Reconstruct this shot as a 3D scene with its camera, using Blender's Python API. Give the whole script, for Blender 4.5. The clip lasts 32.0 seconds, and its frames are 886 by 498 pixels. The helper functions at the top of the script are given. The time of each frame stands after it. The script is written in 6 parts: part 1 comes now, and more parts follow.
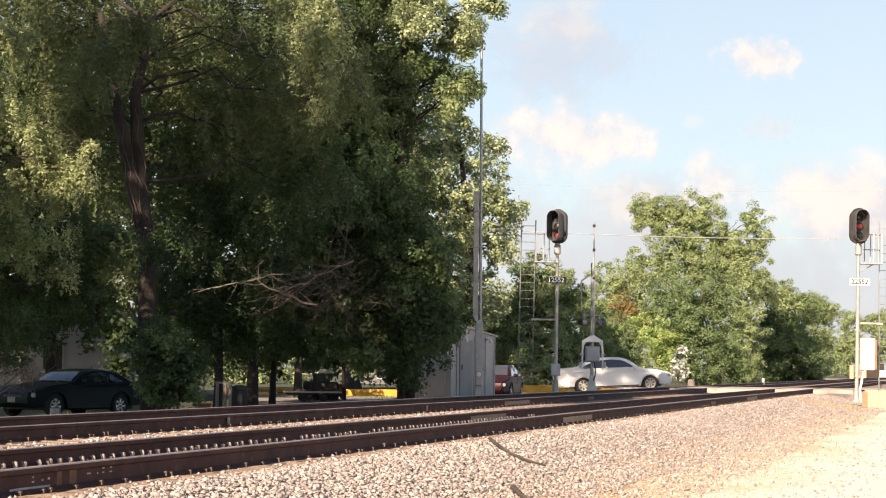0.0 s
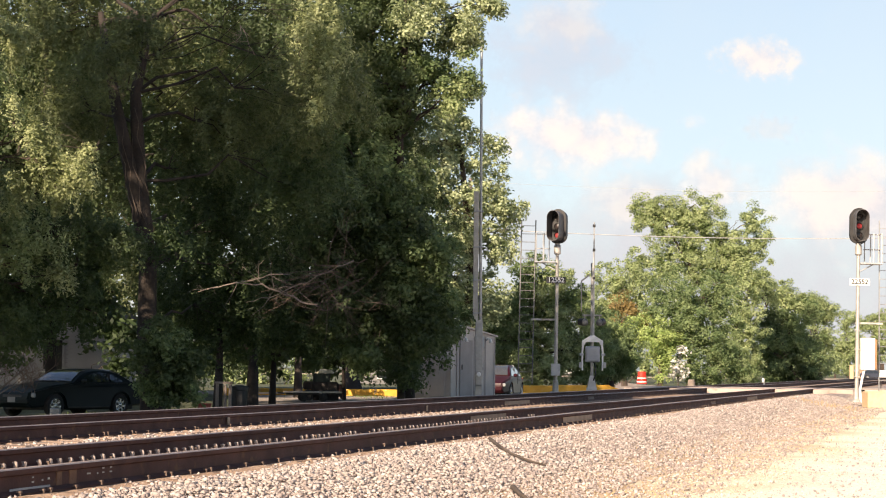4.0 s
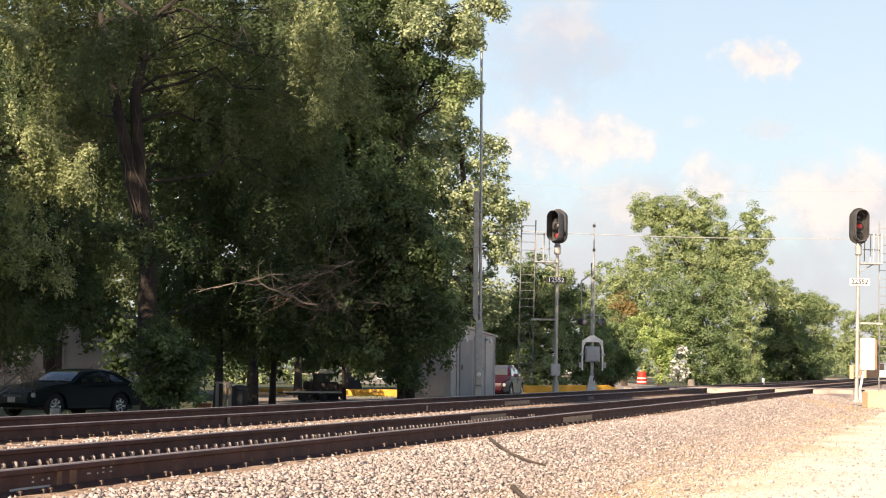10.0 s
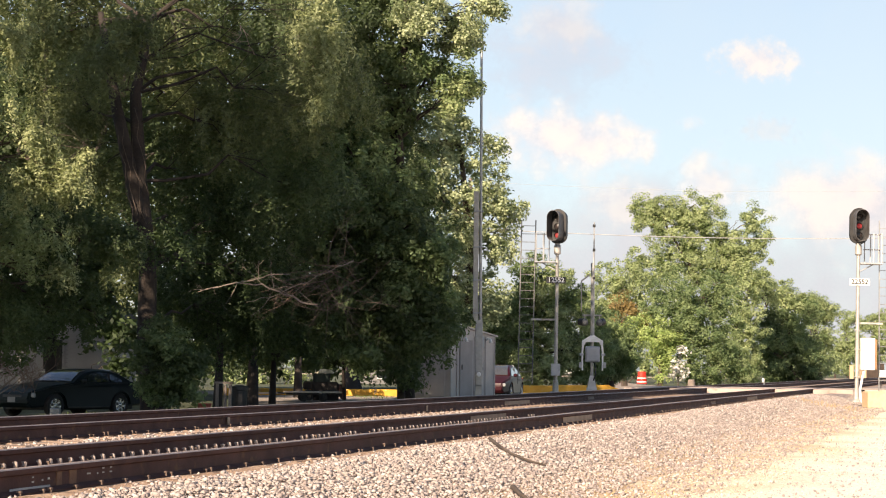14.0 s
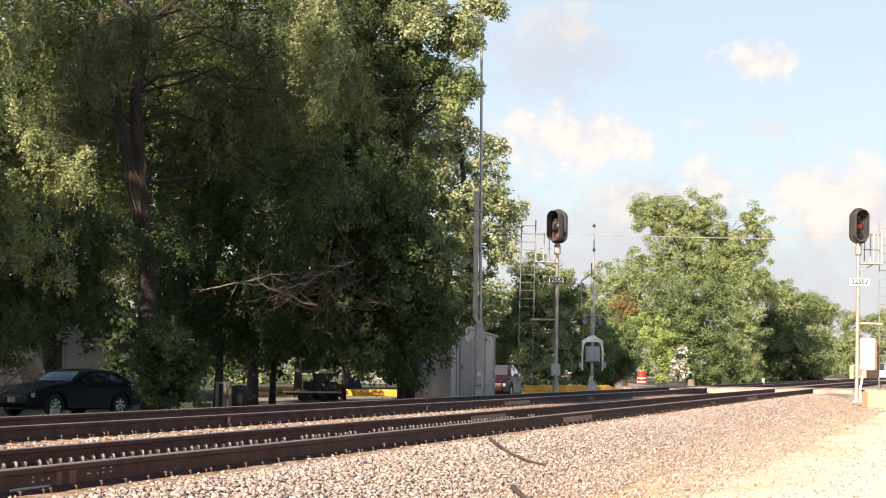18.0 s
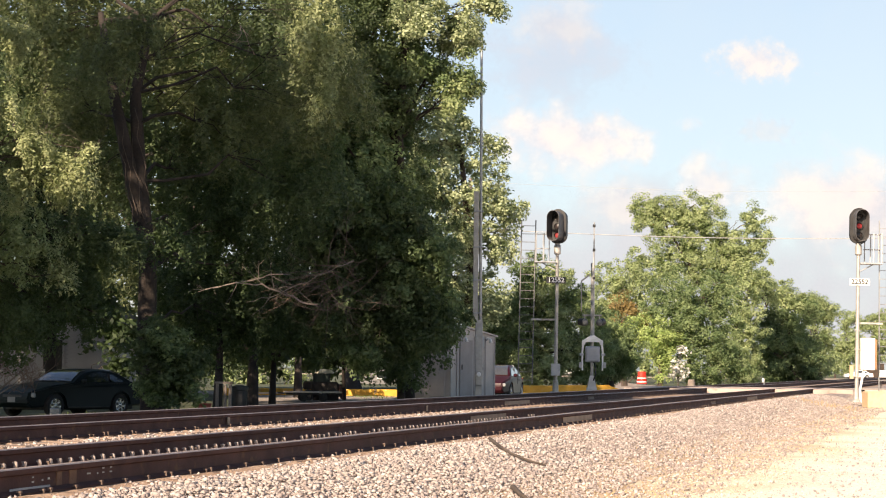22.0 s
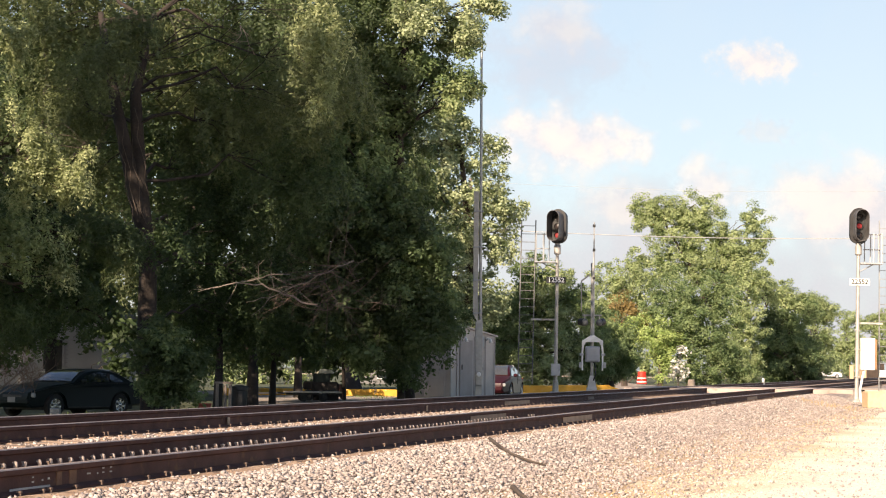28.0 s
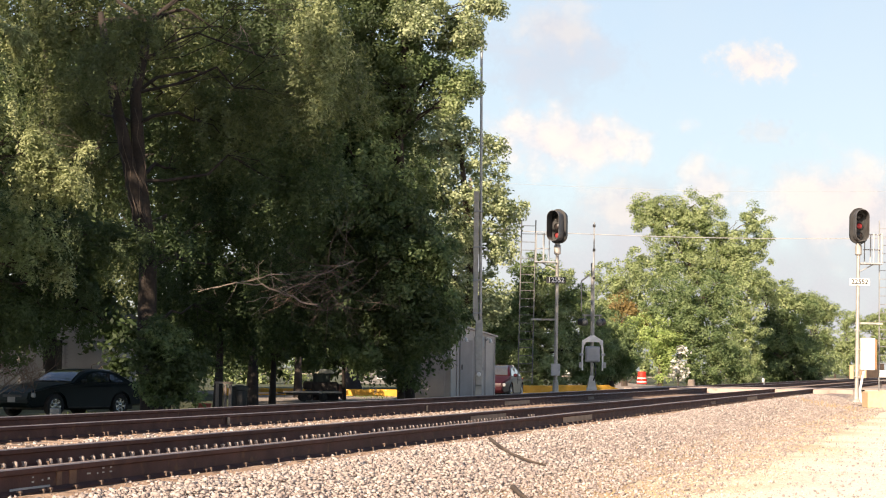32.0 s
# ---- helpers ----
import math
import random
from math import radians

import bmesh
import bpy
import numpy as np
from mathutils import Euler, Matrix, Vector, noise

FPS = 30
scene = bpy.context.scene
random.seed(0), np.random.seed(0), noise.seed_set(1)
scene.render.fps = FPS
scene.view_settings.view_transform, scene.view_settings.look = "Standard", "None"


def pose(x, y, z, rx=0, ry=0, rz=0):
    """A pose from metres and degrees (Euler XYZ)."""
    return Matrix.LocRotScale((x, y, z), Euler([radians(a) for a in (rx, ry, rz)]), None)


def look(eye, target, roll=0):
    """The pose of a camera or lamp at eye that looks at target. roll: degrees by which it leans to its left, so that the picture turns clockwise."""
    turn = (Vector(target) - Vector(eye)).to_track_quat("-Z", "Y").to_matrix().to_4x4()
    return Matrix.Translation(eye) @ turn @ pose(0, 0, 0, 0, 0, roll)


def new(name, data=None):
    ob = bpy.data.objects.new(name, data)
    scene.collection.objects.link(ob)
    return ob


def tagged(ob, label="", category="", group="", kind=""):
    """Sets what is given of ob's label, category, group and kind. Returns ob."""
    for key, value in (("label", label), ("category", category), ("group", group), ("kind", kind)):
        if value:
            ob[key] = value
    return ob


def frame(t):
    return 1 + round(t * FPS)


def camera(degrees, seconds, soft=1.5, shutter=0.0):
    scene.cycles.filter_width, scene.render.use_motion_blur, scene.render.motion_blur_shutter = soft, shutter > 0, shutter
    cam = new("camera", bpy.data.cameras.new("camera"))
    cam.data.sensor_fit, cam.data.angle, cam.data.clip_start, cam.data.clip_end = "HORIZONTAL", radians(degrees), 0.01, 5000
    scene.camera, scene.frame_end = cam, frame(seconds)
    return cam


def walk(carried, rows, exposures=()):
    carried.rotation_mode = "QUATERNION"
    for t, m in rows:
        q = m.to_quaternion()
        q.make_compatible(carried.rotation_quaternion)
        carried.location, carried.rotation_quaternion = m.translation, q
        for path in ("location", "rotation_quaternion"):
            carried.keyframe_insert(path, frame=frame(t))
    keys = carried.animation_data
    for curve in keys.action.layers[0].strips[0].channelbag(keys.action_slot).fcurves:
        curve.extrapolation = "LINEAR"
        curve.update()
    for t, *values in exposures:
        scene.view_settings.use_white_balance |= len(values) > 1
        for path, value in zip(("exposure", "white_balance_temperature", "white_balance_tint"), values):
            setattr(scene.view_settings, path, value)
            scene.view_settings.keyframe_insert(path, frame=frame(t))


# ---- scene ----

# ---- camera ----
cam = camera(25.25, 32.0, soft=1.1)
EYE = (0.0, 0.0, 1.224)
VIEW = look(EYE, (0.0, 100.0, 7.2526), 0.6)
walk(cam, [(0.0, VIEW), (32.0, VIEW)], exposures=[(0.0, 1.08, 7100, 15), (32.0, 1.08, 7100, 15)])

# ---- world, sun, exposure ----
SUN_ELEVATION, SUN_AZIMUTH = 27.0, -154.0      # degrees; azimuth from +y towards +x
world = bpy.data.worlds.new("sky")
scene.world = world
world.use_nodes = True
wn, wl = world.node_tree.nodes, world.node_tree.links
sky = wn.new("ShaderNodeTexSky")
sky.sky_type, sky.sun_disc = "NISHITA", False
sky.sun_elevation, sky.sun_rotation = radians(SUN_ELEVATION), radians(SUN_AZIMUTH)
sky.air_density, sky.dust_density, sky.ozone_density = 1.0, 0.8, 2.5
wl.new(sky.outputs[0], wn["Background"].inputs[0])
wn["Background"].inputs[1].default_value = 0.078
sun = new("sun", bpy.data.lights.new("sun", "SUN"))
sun.data.energy, sun.data.angle, sun.data.color = 5.0, radians(0.53), (1.0, 0.86, 0.69)
ce, se = math.cos(radians(SUN_ELEVATION)), math.sin(radians(SUN_ELEVATION))
to_sun = (math.sin(radians(SUN_AZIMUTH)) * ce, math.cos(radians(SUN_AZIMUTH)) * ce, se)
sun.matrix_world = look((to_sun[0] * 50, to_sun[1] * 50, to_sun[2] * 50), (0, 0, 0))


# ---- materials ----
def material(name):
    m = bpy.data.materials.new(name)
    m.use_nodes = True
    return m, m.node_tree.nodes, m.node_tree.links, m.node_tree.nodes["Principled BSDF"]


def ramp(nodes, stops):
    r = nodes.new("ShaderNodeValToRGB")
    e = r.color_ramp.elements
    while len(e) < len(stops):
        e.new(0.5)
    for i, (p, c) in enumerate(stops):
        e[i].position, e[i].color = p, (*c, 1)
    return r


def surface(name, dark, light, scale=4.0, rough=0.6, metal=0.0, fine=60.0, bump=0.15, wear=None, amount=0.35, coat=0.0, vary=0.0):
    """Two colours mixed by coarse and fine noise, with relief and, if given, patches of wear."""
    m, n, l, b = material(name)
    tc = n.new("ShaderNodeTexCoord")
    big, small = n.new("ShaderNodeTexNoise"), n.new("ShaderNodeTexNoise")
    big.inputs["Scale"].default_value, big.inputs["Detail"].default_value = scale, 6
    small.inputs["Scale"].default_value, small.inputs["Detail"].default_value = fine, 4
    for t in (big, small):
        l.new(tc.outputs["Object"], t.inputs["Vector"])
    mix = n.new("ShaderNodeMath")
    mix.operation = "MULTIPLY_ADD"
    l.new(small.outputs[0], mix.inputs[0])
    mix.inputs[1].default_value = 0.5
    l.new(big.outputs[0], mix.inputs[2])
    r = ramp(n, [(0.5, dark), (1.0, light)])
    l.new(mix.outputs[0], r.inputs[0])
    out = r.outputs[0]
    if wear:
        spots = n.new("ShaderNodeTexNoise")
        spots.inputs["Scale"].default_value, spots.inputs["Detail"].default_value = scale * 2.3, 8
        l.new(tc.outputs["Object"], spots.inputs["Vector"])
        mask = ramp(n, [(0.72 - amount * 0.5, (0, 0, 0)), (0.82 - amount * 0.5, (1, 1, 1))])
        l.new(spots.outputs[0], mask.inputs[0])
        over = n.new("ShaderNodeMix")
        over.data_type = "RGBA"
        l.new(mask.outputs[0], over.inputs["Factor"])
        l.new(out, over.inputs["A"])
        over.inputs["B"].default_value = (*wear, 1)
        out = over.outputs["Result"]
    if vary:
        info, hsv, mul = n.new("ShaderNodeObjectInfo"), n.new("ShaderNodeHueSaturation"), n.new("ShaderNodeMath")
        mul.operation = "MULTIPLY_ADD"
        l.new(info.outputs["Random"], mul.inputs[0])
        mul.inputs[1].default_value, mul.inputs[2].default_value = vary, 1 - vary / 2
        l.new(mul.outputs[0], hsv.inputs["Value"])
        l.new(out, hsv.inputs["Color"])
        out = hsv.outputs[0]
    l.new(out, b.inputs["Base Color"])
    b.inputs["Roughness"].default_value, b.inputs["Metallic"].default_value = rough, metal
    b.inputs["Coat Weight"].default_value = coat
    if bump:
        bp = n.new("ShaderNodeBump")
        bp.inputs["Strength"].default_value, bp.inputs["Distance"].default_value = bump, 0.02
        l.new(small.outputs[0], bp.inputs["Height"])
        l.new(bp.outputs[0], b.inputs["Normal"])
    return m


def foliage(name, dark, light, through_colour, share=0.35, depth=0.75):
    """Leaves: each one its own tint; some light passes through."""
    m, n, l, b = material(name)
    geo = n.new("ShaderNodeNewGeometry")
    tc, big = n.new("ShaderNodeTexCoord"), n.new("ShaderNodeTexNoise")
    big.inputs["Scale"].default_value, big.inputs["Detail"].default_value = 0.9, 4
    l.new(tc.outputs["Object"], big.inputs["Vector"])
    add = n.new("ShaderNodeMath")
    add.operation = "MULTIPLY_ADD"
    l.new(geo.outputs["Random Per Island"], add.inputs[0])
    add.inputs[1].default_value = 0.30
    l.new(big.outputs[0], add.inputs[2])
    r = ramp(n, [(0.47, [depth * q for q in dark]), (0.85, [1.12 * q for q in light])])
    l.new(add.outputs[0], r.inputs[0])
    l.new(r.outputs[0], b.inputs["Base Color"])
    b.inputs["Roughness"].default_value = 0.55
    b.inputs["Specular IOR Level"].default_value = 0.3
    tr, ms = n.new("ShaderNodeBsdfTranslucent"), n.new("ShaderNodeMixShader")
    tr.inputs[0].default_value = (*through_colour, 1)
    ms.inputs[0].default_value = share
    l.new(b.outputs[0], ms.inputs[1])
    l.new(tr.outputs[0], ms.inputs[2])
    l.new(ms.outputs[0], n["Material Output"].inputs[0])
    return m


def glow(name, colour, strength):
    m, n, l, b = material(name)
    b.inputs["Base Color"].default_value = (*[c * 0.5 for c in colour], 1)
    b.inputs["Emission Color"].default_value, b.inputs["Emission Strength"].default_value = (*colour, 1), strength
    return m


def glass(name, tint, rough=0.05):
    """Dark car and house glass: a glossy pane over a dim inside."""
    m, n, l, b = material(name)
    b.inputs["Base Color"].default_value = (*tint, 1)
    b.inputs["Roughness"].default_value, b.inputs["Specular IOR Level"].default_value = rough, 0.8
    b.inputs["Coat Weight"].default_value = 0.5
    return m


# ---- mesh helpers ----
def link(name, verts, faces, mat, parent=None, label="", smooth=False):
    me = bpy.data.meshes.new(name)
    me.from_pydata(verts, [], faces)
    me.materials.append(mat)
    if smooth:
        me.shade_smooth()
    ob = new(name, me)
    if parent:
        ob.parent = parent
    if label:
        tagged(ob, label)
    return ob


def part(name, bm, mat, parent=None, label="", smooth=False):
    bmesh.ops.recalc_face_normals(bm, faces=bm.faces)
    me = bpy.data.meshes.new(name)
    bm.to_mesh(me)
    bm.free()
    me.materials.append(mat)
    if smooth:
        me.shade_smooth()
        me.set_sharp_from_angle(angle=radians(38))
    ob = new(name, me)
    if parent:
        ob.parent = parent
    if label:
        tagged(ob, label)
    return ob


def piece(name, me, m, parent):
    """One more object on a shared mesh."""
    ob = new(name, me)
    ob.parent = parent
    ob.matrix_basis = m
    return ob


def thing(name, m, label, category, group="", kind=""):
    ob = new(name)
    ob.empty_display_size = 0.2
    ob.matrix_basis = m
    return tagged(ob, label, category, group, kind)


def box(size, at=(0, 0, 0), bevel=0.01, bm=None, turn=(0, 0, 0)):
    """A bevelled block whose bottom centre is at `at`."""
    bm = bm or bmesh.new()
    m = pose(*at, *turn) @ Matrix.Translation((0, 0, size[2] / 2)) @ Matrix.Diagonal((*size, 1))
    got = bmesh.ops.create_cube(bm, size=1.0, matrix=m)
    if bevel:
        edges = list({e for v in got["verts"] for e in v.link_edges})
        bmesh.ops.bevel(bm, geom=edges, offset=bevel, segments=1, affect="EDGES")
    return bm


def rod(a, b, r, r2=None, sides=8, bm=None):
    """A round bar from a to b."""
    bm = bm or bmesh.new()
    a, b = Vector(a), Vector(b)
    m = Matrix.Translation((a + b) / 2) @ (b - a).to_track_quat("Z", "Y").to_matrix().to_4x4()
    bmesh.ops.create_cone(bm, cap_ends=True, segments=sides, radius1=r, radius2=r if r2 is None else r2, depth=(b - a).length, matrix=m)
    return bm


def lathe(profile, sides=16, bm=None, m=None, cap=True):
    """A turned shape; profile of (radius, height)."""
    bm = bm or bmesh.new()
    m = m or Matrix()
    rings = []
    for r, z in profile:
        rings.append([bm.verts.new(m @ Vector((r * math.cos(2 * math.pi * i / sides), r * math.sin(2 * math.pi * i / sides), z))) for i in range(sides)])
    for a, b in zip(rings, rings[1:]):
        for i in range(sides):
            bm.faces.new((a[i], a[(i + 1) % sides], b[(i + 1) % sides], b[i]))
    if cap:
        bm.faces.new(rings[0][::-1])
        bm.faces.new(rings[-1])
    return bm


def prism(outline, depth, axis="y", bm=None, m=None, bevel=0.0):
    """A flat outline (pairs) pulled to a thickness, centred on the axis. axis y: outline in x and z; axis z: in x and y."""
    bm = bm or bmesh.new()
    m = m or Matrix()
    put = {"y": lambda p, d: (p[0], d, p[1]), "z": lambda p, d: (p[0], p[1], d), "x": lambda p, d: (d, p[0], p[1])}[axis]
    a = [bm.verts.new(m @ Vector(put(p, -depth / 2))) for p in outline]
    b = [bm.verts.new(m @ Vector(put(p, depth / 2))) for p in outline]
    k = len(a)
    fs = [bm.faces.new(a), bm.faces.new(b[::-1])] + [bm.faces.new((a[i], b[i], b[(i + 1) % k], a[(i + 1) % k])) for i in range(k)]
    if bevel:
        bmesh.ops.recalc_face_normals(bm, faces=fs)
        edges = list({e for f in fs[:2] for e in f.edges})
        bmesh.ops.bevel(bm, geom=edges, offset=bevel, segments=2, affect="EDGES")
    return bm


def tube(points, radii, sides=7, verts=None, faces=None):
    """Adds a bent, tapering tube to two lists."""
    verts, faces = ([], []) if verts is None else (verts, faces)
    pts = [Vector(p) for p in points]
    base = len(verts)
    for i, p in enumerate(pts):
        d = (pts[min(i + 1, len(pts) - 1)] - pts[max(i - 1, 0)]).normalized()
        q = (last.rotation_difference(d).to_matrix() @ q) if i else d.to_track_quat("Z", "Y").to_matrix()
        last = d
        for k in range(sides):
            a = 2 * math.pi * k / sides
            verts.append(tuple(p + q @ Vector((math.cos(a) * radii[i], math.sin(a) * radii[i], 0))))
    for i in range(len(pts) - 1):
        for k in range(sides):
            o, k2 = base + i * sides, (k + 1) % sides
            faces.append((o + k, o + k2, o + sides + k2, o + sides + k))
    faces.append(tuple(base + (len(pts) - 1) * sides + k for k in range(sides)))
    return verts, faces


M_rail = surface("rail_steel", (0.054, 0.0255, 0.0215), (0.118, 0.057, 0.046), 3, 0.75, 0.15, 90, 0.2, (0.13, 0.07, 0.04), 0.25)
M_rail.node_tree.nodes["Principled BSDF"].inputs["Specular IOR Level"].default_value = 0.2
M_railtop = surface("worn_rail_head", (0.28, 0.215, 0.19), (0.45, 0.36, 0.32), 3, 0.5, 0.3, 90, 0.05)
M_rust = surface("rusty_iron", (0.15, 0.10, 0.075), (0.30, 0.22, 0.17), 8, 0.8, 0.2, 90, 0.2)
M_tie = surface("weathered_timber", (0.10, 0.07, 0.05), (0.28, 0.20, 0.15), 3, 0.9, 0, 40, 0.5, vary=0.4)
M_galv = surface("galvanised_steel", (0.27, 0.27, 0.27), (0.42, 0.42, 0.41), 5, 0.45, 0.6, 60, 0.05, (0.30, 0.29, 0.28), 0.2)
M_grey = surface("grey_painted_steel", (0.28, 0.29, 0.30), (0.38, 0.39, 0.40), 2, 0.5, 0.1, 60, 0.05, (0.24, 0.23, 0.22), 0.2)
M_black = surface("black_paint", (0.012, 0.012, 0.013), (0.035, 0.033, 0.032), 6, 0.5, 0, 80, 0.05)
M_white = surface("white_paint", (0.68, 0.67, 0.64), (0.84, 0.83, 0.80), 3, 0.45, 0, 60, 0.04, (0.55, 0.52, 0.46), 0.15)
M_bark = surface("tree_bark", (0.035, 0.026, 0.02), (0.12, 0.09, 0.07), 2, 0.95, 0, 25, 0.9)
# copy of the bark, darkened to put shade into the verge trunks
M_bark_dark = surface("shaded_furrowed_bark", (0.014, 0.011, 0.009), (0.048, 0.036, 0.029), 2, 0.95, 0, 22, 1.0)
M_deadwood = surface("bare_grey_wood", (0.14, 0.11, 0.09), (0.28, 0.23, 0.19), 3, 0.9, 0, 40, 0.4)
M_yellow = surface("yellow_painted_concrete", (0.46, 0.23, 0.02), (0.64, 0.345, 0.035), 1.5, 0.7, 0, 40, 0.2, (0.45, 0.36, 0.22), 0.2)
M_concrete = surface("concrete", (0.40, 0.36, 0.32), (0.58, 0.53, 0.47), 2, 0.85, 0, 50, 0.3, (0.34, 0.29, 0.25), 0.25, vary=0.2)
M_rubber = surface("tyre_rubber", (0.012, 0.012, 0.012), (0.035, 0.034, 0.033), 8, 0.8, 0, 80, 0.1)
M_glass = glass("car_glass", (0.02, 0.025, 0.028))
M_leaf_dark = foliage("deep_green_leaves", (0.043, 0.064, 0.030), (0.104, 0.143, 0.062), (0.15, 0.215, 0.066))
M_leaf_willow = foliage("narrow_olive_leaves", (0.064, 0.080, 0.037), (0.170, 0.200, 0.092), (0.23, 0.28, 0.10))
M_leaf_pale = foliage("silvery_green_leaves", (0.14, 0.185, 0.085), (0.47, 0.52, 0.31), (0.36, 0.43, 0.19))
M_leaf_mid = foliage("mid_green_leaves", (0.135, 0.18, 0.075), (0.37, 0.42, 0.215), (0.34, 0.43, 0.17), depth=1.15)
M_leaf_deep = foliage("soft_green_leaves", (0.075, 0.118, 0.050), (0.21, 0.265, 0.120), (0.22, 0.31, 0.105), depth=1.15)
# leaf green darkened to stand in for deep shade under the crowns
M_leaf_shade = foliage("shade_darkened_leaves", (0.022, 0.040, 0.017), (0.060, 0.092, 0.036), (0.09, 0.14, 0.035))
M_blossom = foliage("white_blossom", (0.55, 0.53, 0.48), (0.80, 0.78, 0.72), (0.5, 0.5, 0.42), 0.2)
# leaf colour brightened to put sunlight into single boughs
M_leaf_sun = foliage("sun_brightened_leaves", (0.17, 0.205, 0.092), (0.41, 0.445, 0.235), (0.36, 0.42, 0.165))
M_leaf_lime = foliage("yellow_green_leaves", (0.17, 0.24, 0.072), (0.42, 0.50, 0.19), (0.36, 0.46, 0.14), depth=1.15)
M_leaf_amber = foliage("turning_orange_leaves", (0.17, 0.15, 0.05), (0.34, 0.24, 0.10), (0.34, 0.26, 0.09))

# ---- ground ----
TURN = 14.74                                   # the tracks run this many degrees to the right of +y
TRACK = pose(0, 0, 0, 0, 0, -TURN)             # track space: x across (camera at 0), y along
RAILS = (-6.35, -7.86, -10.70, -12.21)         # across, nearest first
RAIL_TOP = (0.50, 0.50, 0.50, 0.525)
CROSSING = (84.4, 94.0)                        # the road's edges, in world y
rng = np.random.default_rng(7)


def smooth(a, b, x):
    k = min(1.0, max(0.0, (x - a) / (b - a)))
    return k * k * (3 - 2 * k)


def height(u, v):
    """The ground's height in track space."""
    z = 0.311 * smooth(-3.3, -5.8, u) - 0.311 * smooth(-13.1, -15.2, u)
    z += 0.03 * noise.noise((u * 0.5, v * 0.5, 0)) * smooth(-5.6, -3.5, u)
    w = TRACK @ Vector((u, v, 0))
    road = smooth(CROSSING[0] - 1.5, CROSSING[0], w.y) * (1 - smooth(CROSSING[1], CROSSING[1] + 1.5, w.y))
    lift = 0.40 * smooth(-20, -12.5, u) * (1 - smooth(-4.5, 14, u)) - 0.05
    if -13 < u < -5.6:
        lift = 0.28
    z += road * max(0, lift - z)
    z -= 0.27 * smooth(-15.2, -19.0, u) * (1 - smooth(60, 74, v))
    return z - 0.02


def build_ground():
    us = sorted({*np.arange(-16, 0.01, 0.25).round(3), *(-(16 + 2.2 * 1.32 ** k) for k in range(26)), *(0.8 * 1.45 ** k for k in range(24))})
    vs = sorted({*np.arange(0, 84, 1.0), *np.arange(84, 112, 0.8).round(2), *(112 * 1.12 ** k for k in range(32)), *(-(3.0 * 1.6 ** k) for k in range(15))})
    verts = [(u, v, height(u, v)) for v in vs for u in us]
    k = len(us)
    faces = [(j * k + i, j * k + i + 1, (j + 1) * k + i + 1, (j + 1) * k + i) for j in range(len(vs) - 1) for i in range(k - 1)]
    m, n, l, b = material("ground_cover")
    tc, sep = n.new("ShaderNodeTexCoord"), n.new("ShaderNodeSeparateXYZ")
    l.new(tc.outputs["Object"], sep.inputs[0])

    def tex(scale, detail=6):
        t = n.new("ShaderNodeTexNoise")
        t.inputs["Scale"].default_value, t.inputs["Detail"].default_value = scale, detail
        l.new(tc.outputs["Object"], t.inputs["Vector"])
        return t

    def edge(at, width, wobble, up=True):
        """0 to 1 across the tracks, with a ragged border."""
        w = n.new("ShaderNodeMath")
        w.operation = "MULTIPLY_ADD"
        l.new(wob.outputs[0], w.inputs[0])
        w.inputs[1].default_value = wobble
        l.new(sep.outputs[0], w.inputs[2])
        mr = n.new("ShaderNodeMapRange")
        mr.inputs["From Min"].default_value, mr.inputs["From Max"].default_value = at - width + wobble / 2, at + width + wobble / 2
        l.new(w.outputs[0], mr.inputs["Value"])
        return mr.outputs[0]

    def blend(f, a, c):
        x = n.new("ShaderNodeMix")
        x.data_type = "RGBA"
        l.new(f, x.inputs["Factor"])
        l.new(a, x.inputs["A"])
        l.new(c, x.inputs["B"])
        return x.outputs["Result"]

    wob, grain, patch = tex(0.7), tex(28), tex(0.35)
    vor = n.new("ShaderNodeTexVoronoi")
    vor.inputs["Scale"].default_value = 23
    l.new(tc.outputs["Object"], vor.inputs["Vector"])
    stone = ramp(n, [(0.0, (0.14, 0.105, 0.088)), (0.5, (0.27, 0.222, 0.196)), (1.0, (0.38, 0.322, 0.285))])
    l.new(vor.outputs["Color"], stone.inputs[0])
    lot = ramp(n, [(0.3, (0.60, 0.47, 0.31)), (0.5, (0.76, 0.66, 0.49)), (0.7, (0.84, 0.77, 0.63))])
    l.new(grain.outputs[0], lot.inputs[0])
    lot2 = ramp(n, [(0.38, (0.62, 0.45, 0.27)), (0.55, (0.82, 0.73, 0.57))])
    l.new(patch.outputs[0], lot2.inputs[0])
    lotmix = n.new("ShaderNodeMix")
    lotmix.data_type, lotmix.inputs["Factor"].default_value = "RGBA", 0.5
    l.new(lot.outputs[0], lotmix.inputs["A"])
    l.new(lot2.outputs[0], lotmix.inputs["B"])
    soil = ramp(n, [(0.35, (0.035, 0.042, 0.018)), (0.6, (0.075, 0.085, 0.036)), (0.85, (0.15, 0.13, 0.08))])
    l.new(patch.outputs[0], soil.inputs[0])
    c = blend(edge(-3.9, 0.5, 1.2), stone.outputs[0], lotmix.outputs["Result"])
    dirt = ramp(n, [(0.3, (0.22, 0.13, 0.08)), (0.6, (0.42, 0.28, 0.18)), (0.8, (0.55, 0.42, 0.32))])
    l.new(grain.outputs[0], dirt.inputs[0])
    pale = ramp(n, [(0.35, (0.62, 0.55, 0.44)), (0.6, (0.82, 0.78, 0.70))])
    l.new(grain.outputs[0], pale.inputs[0])
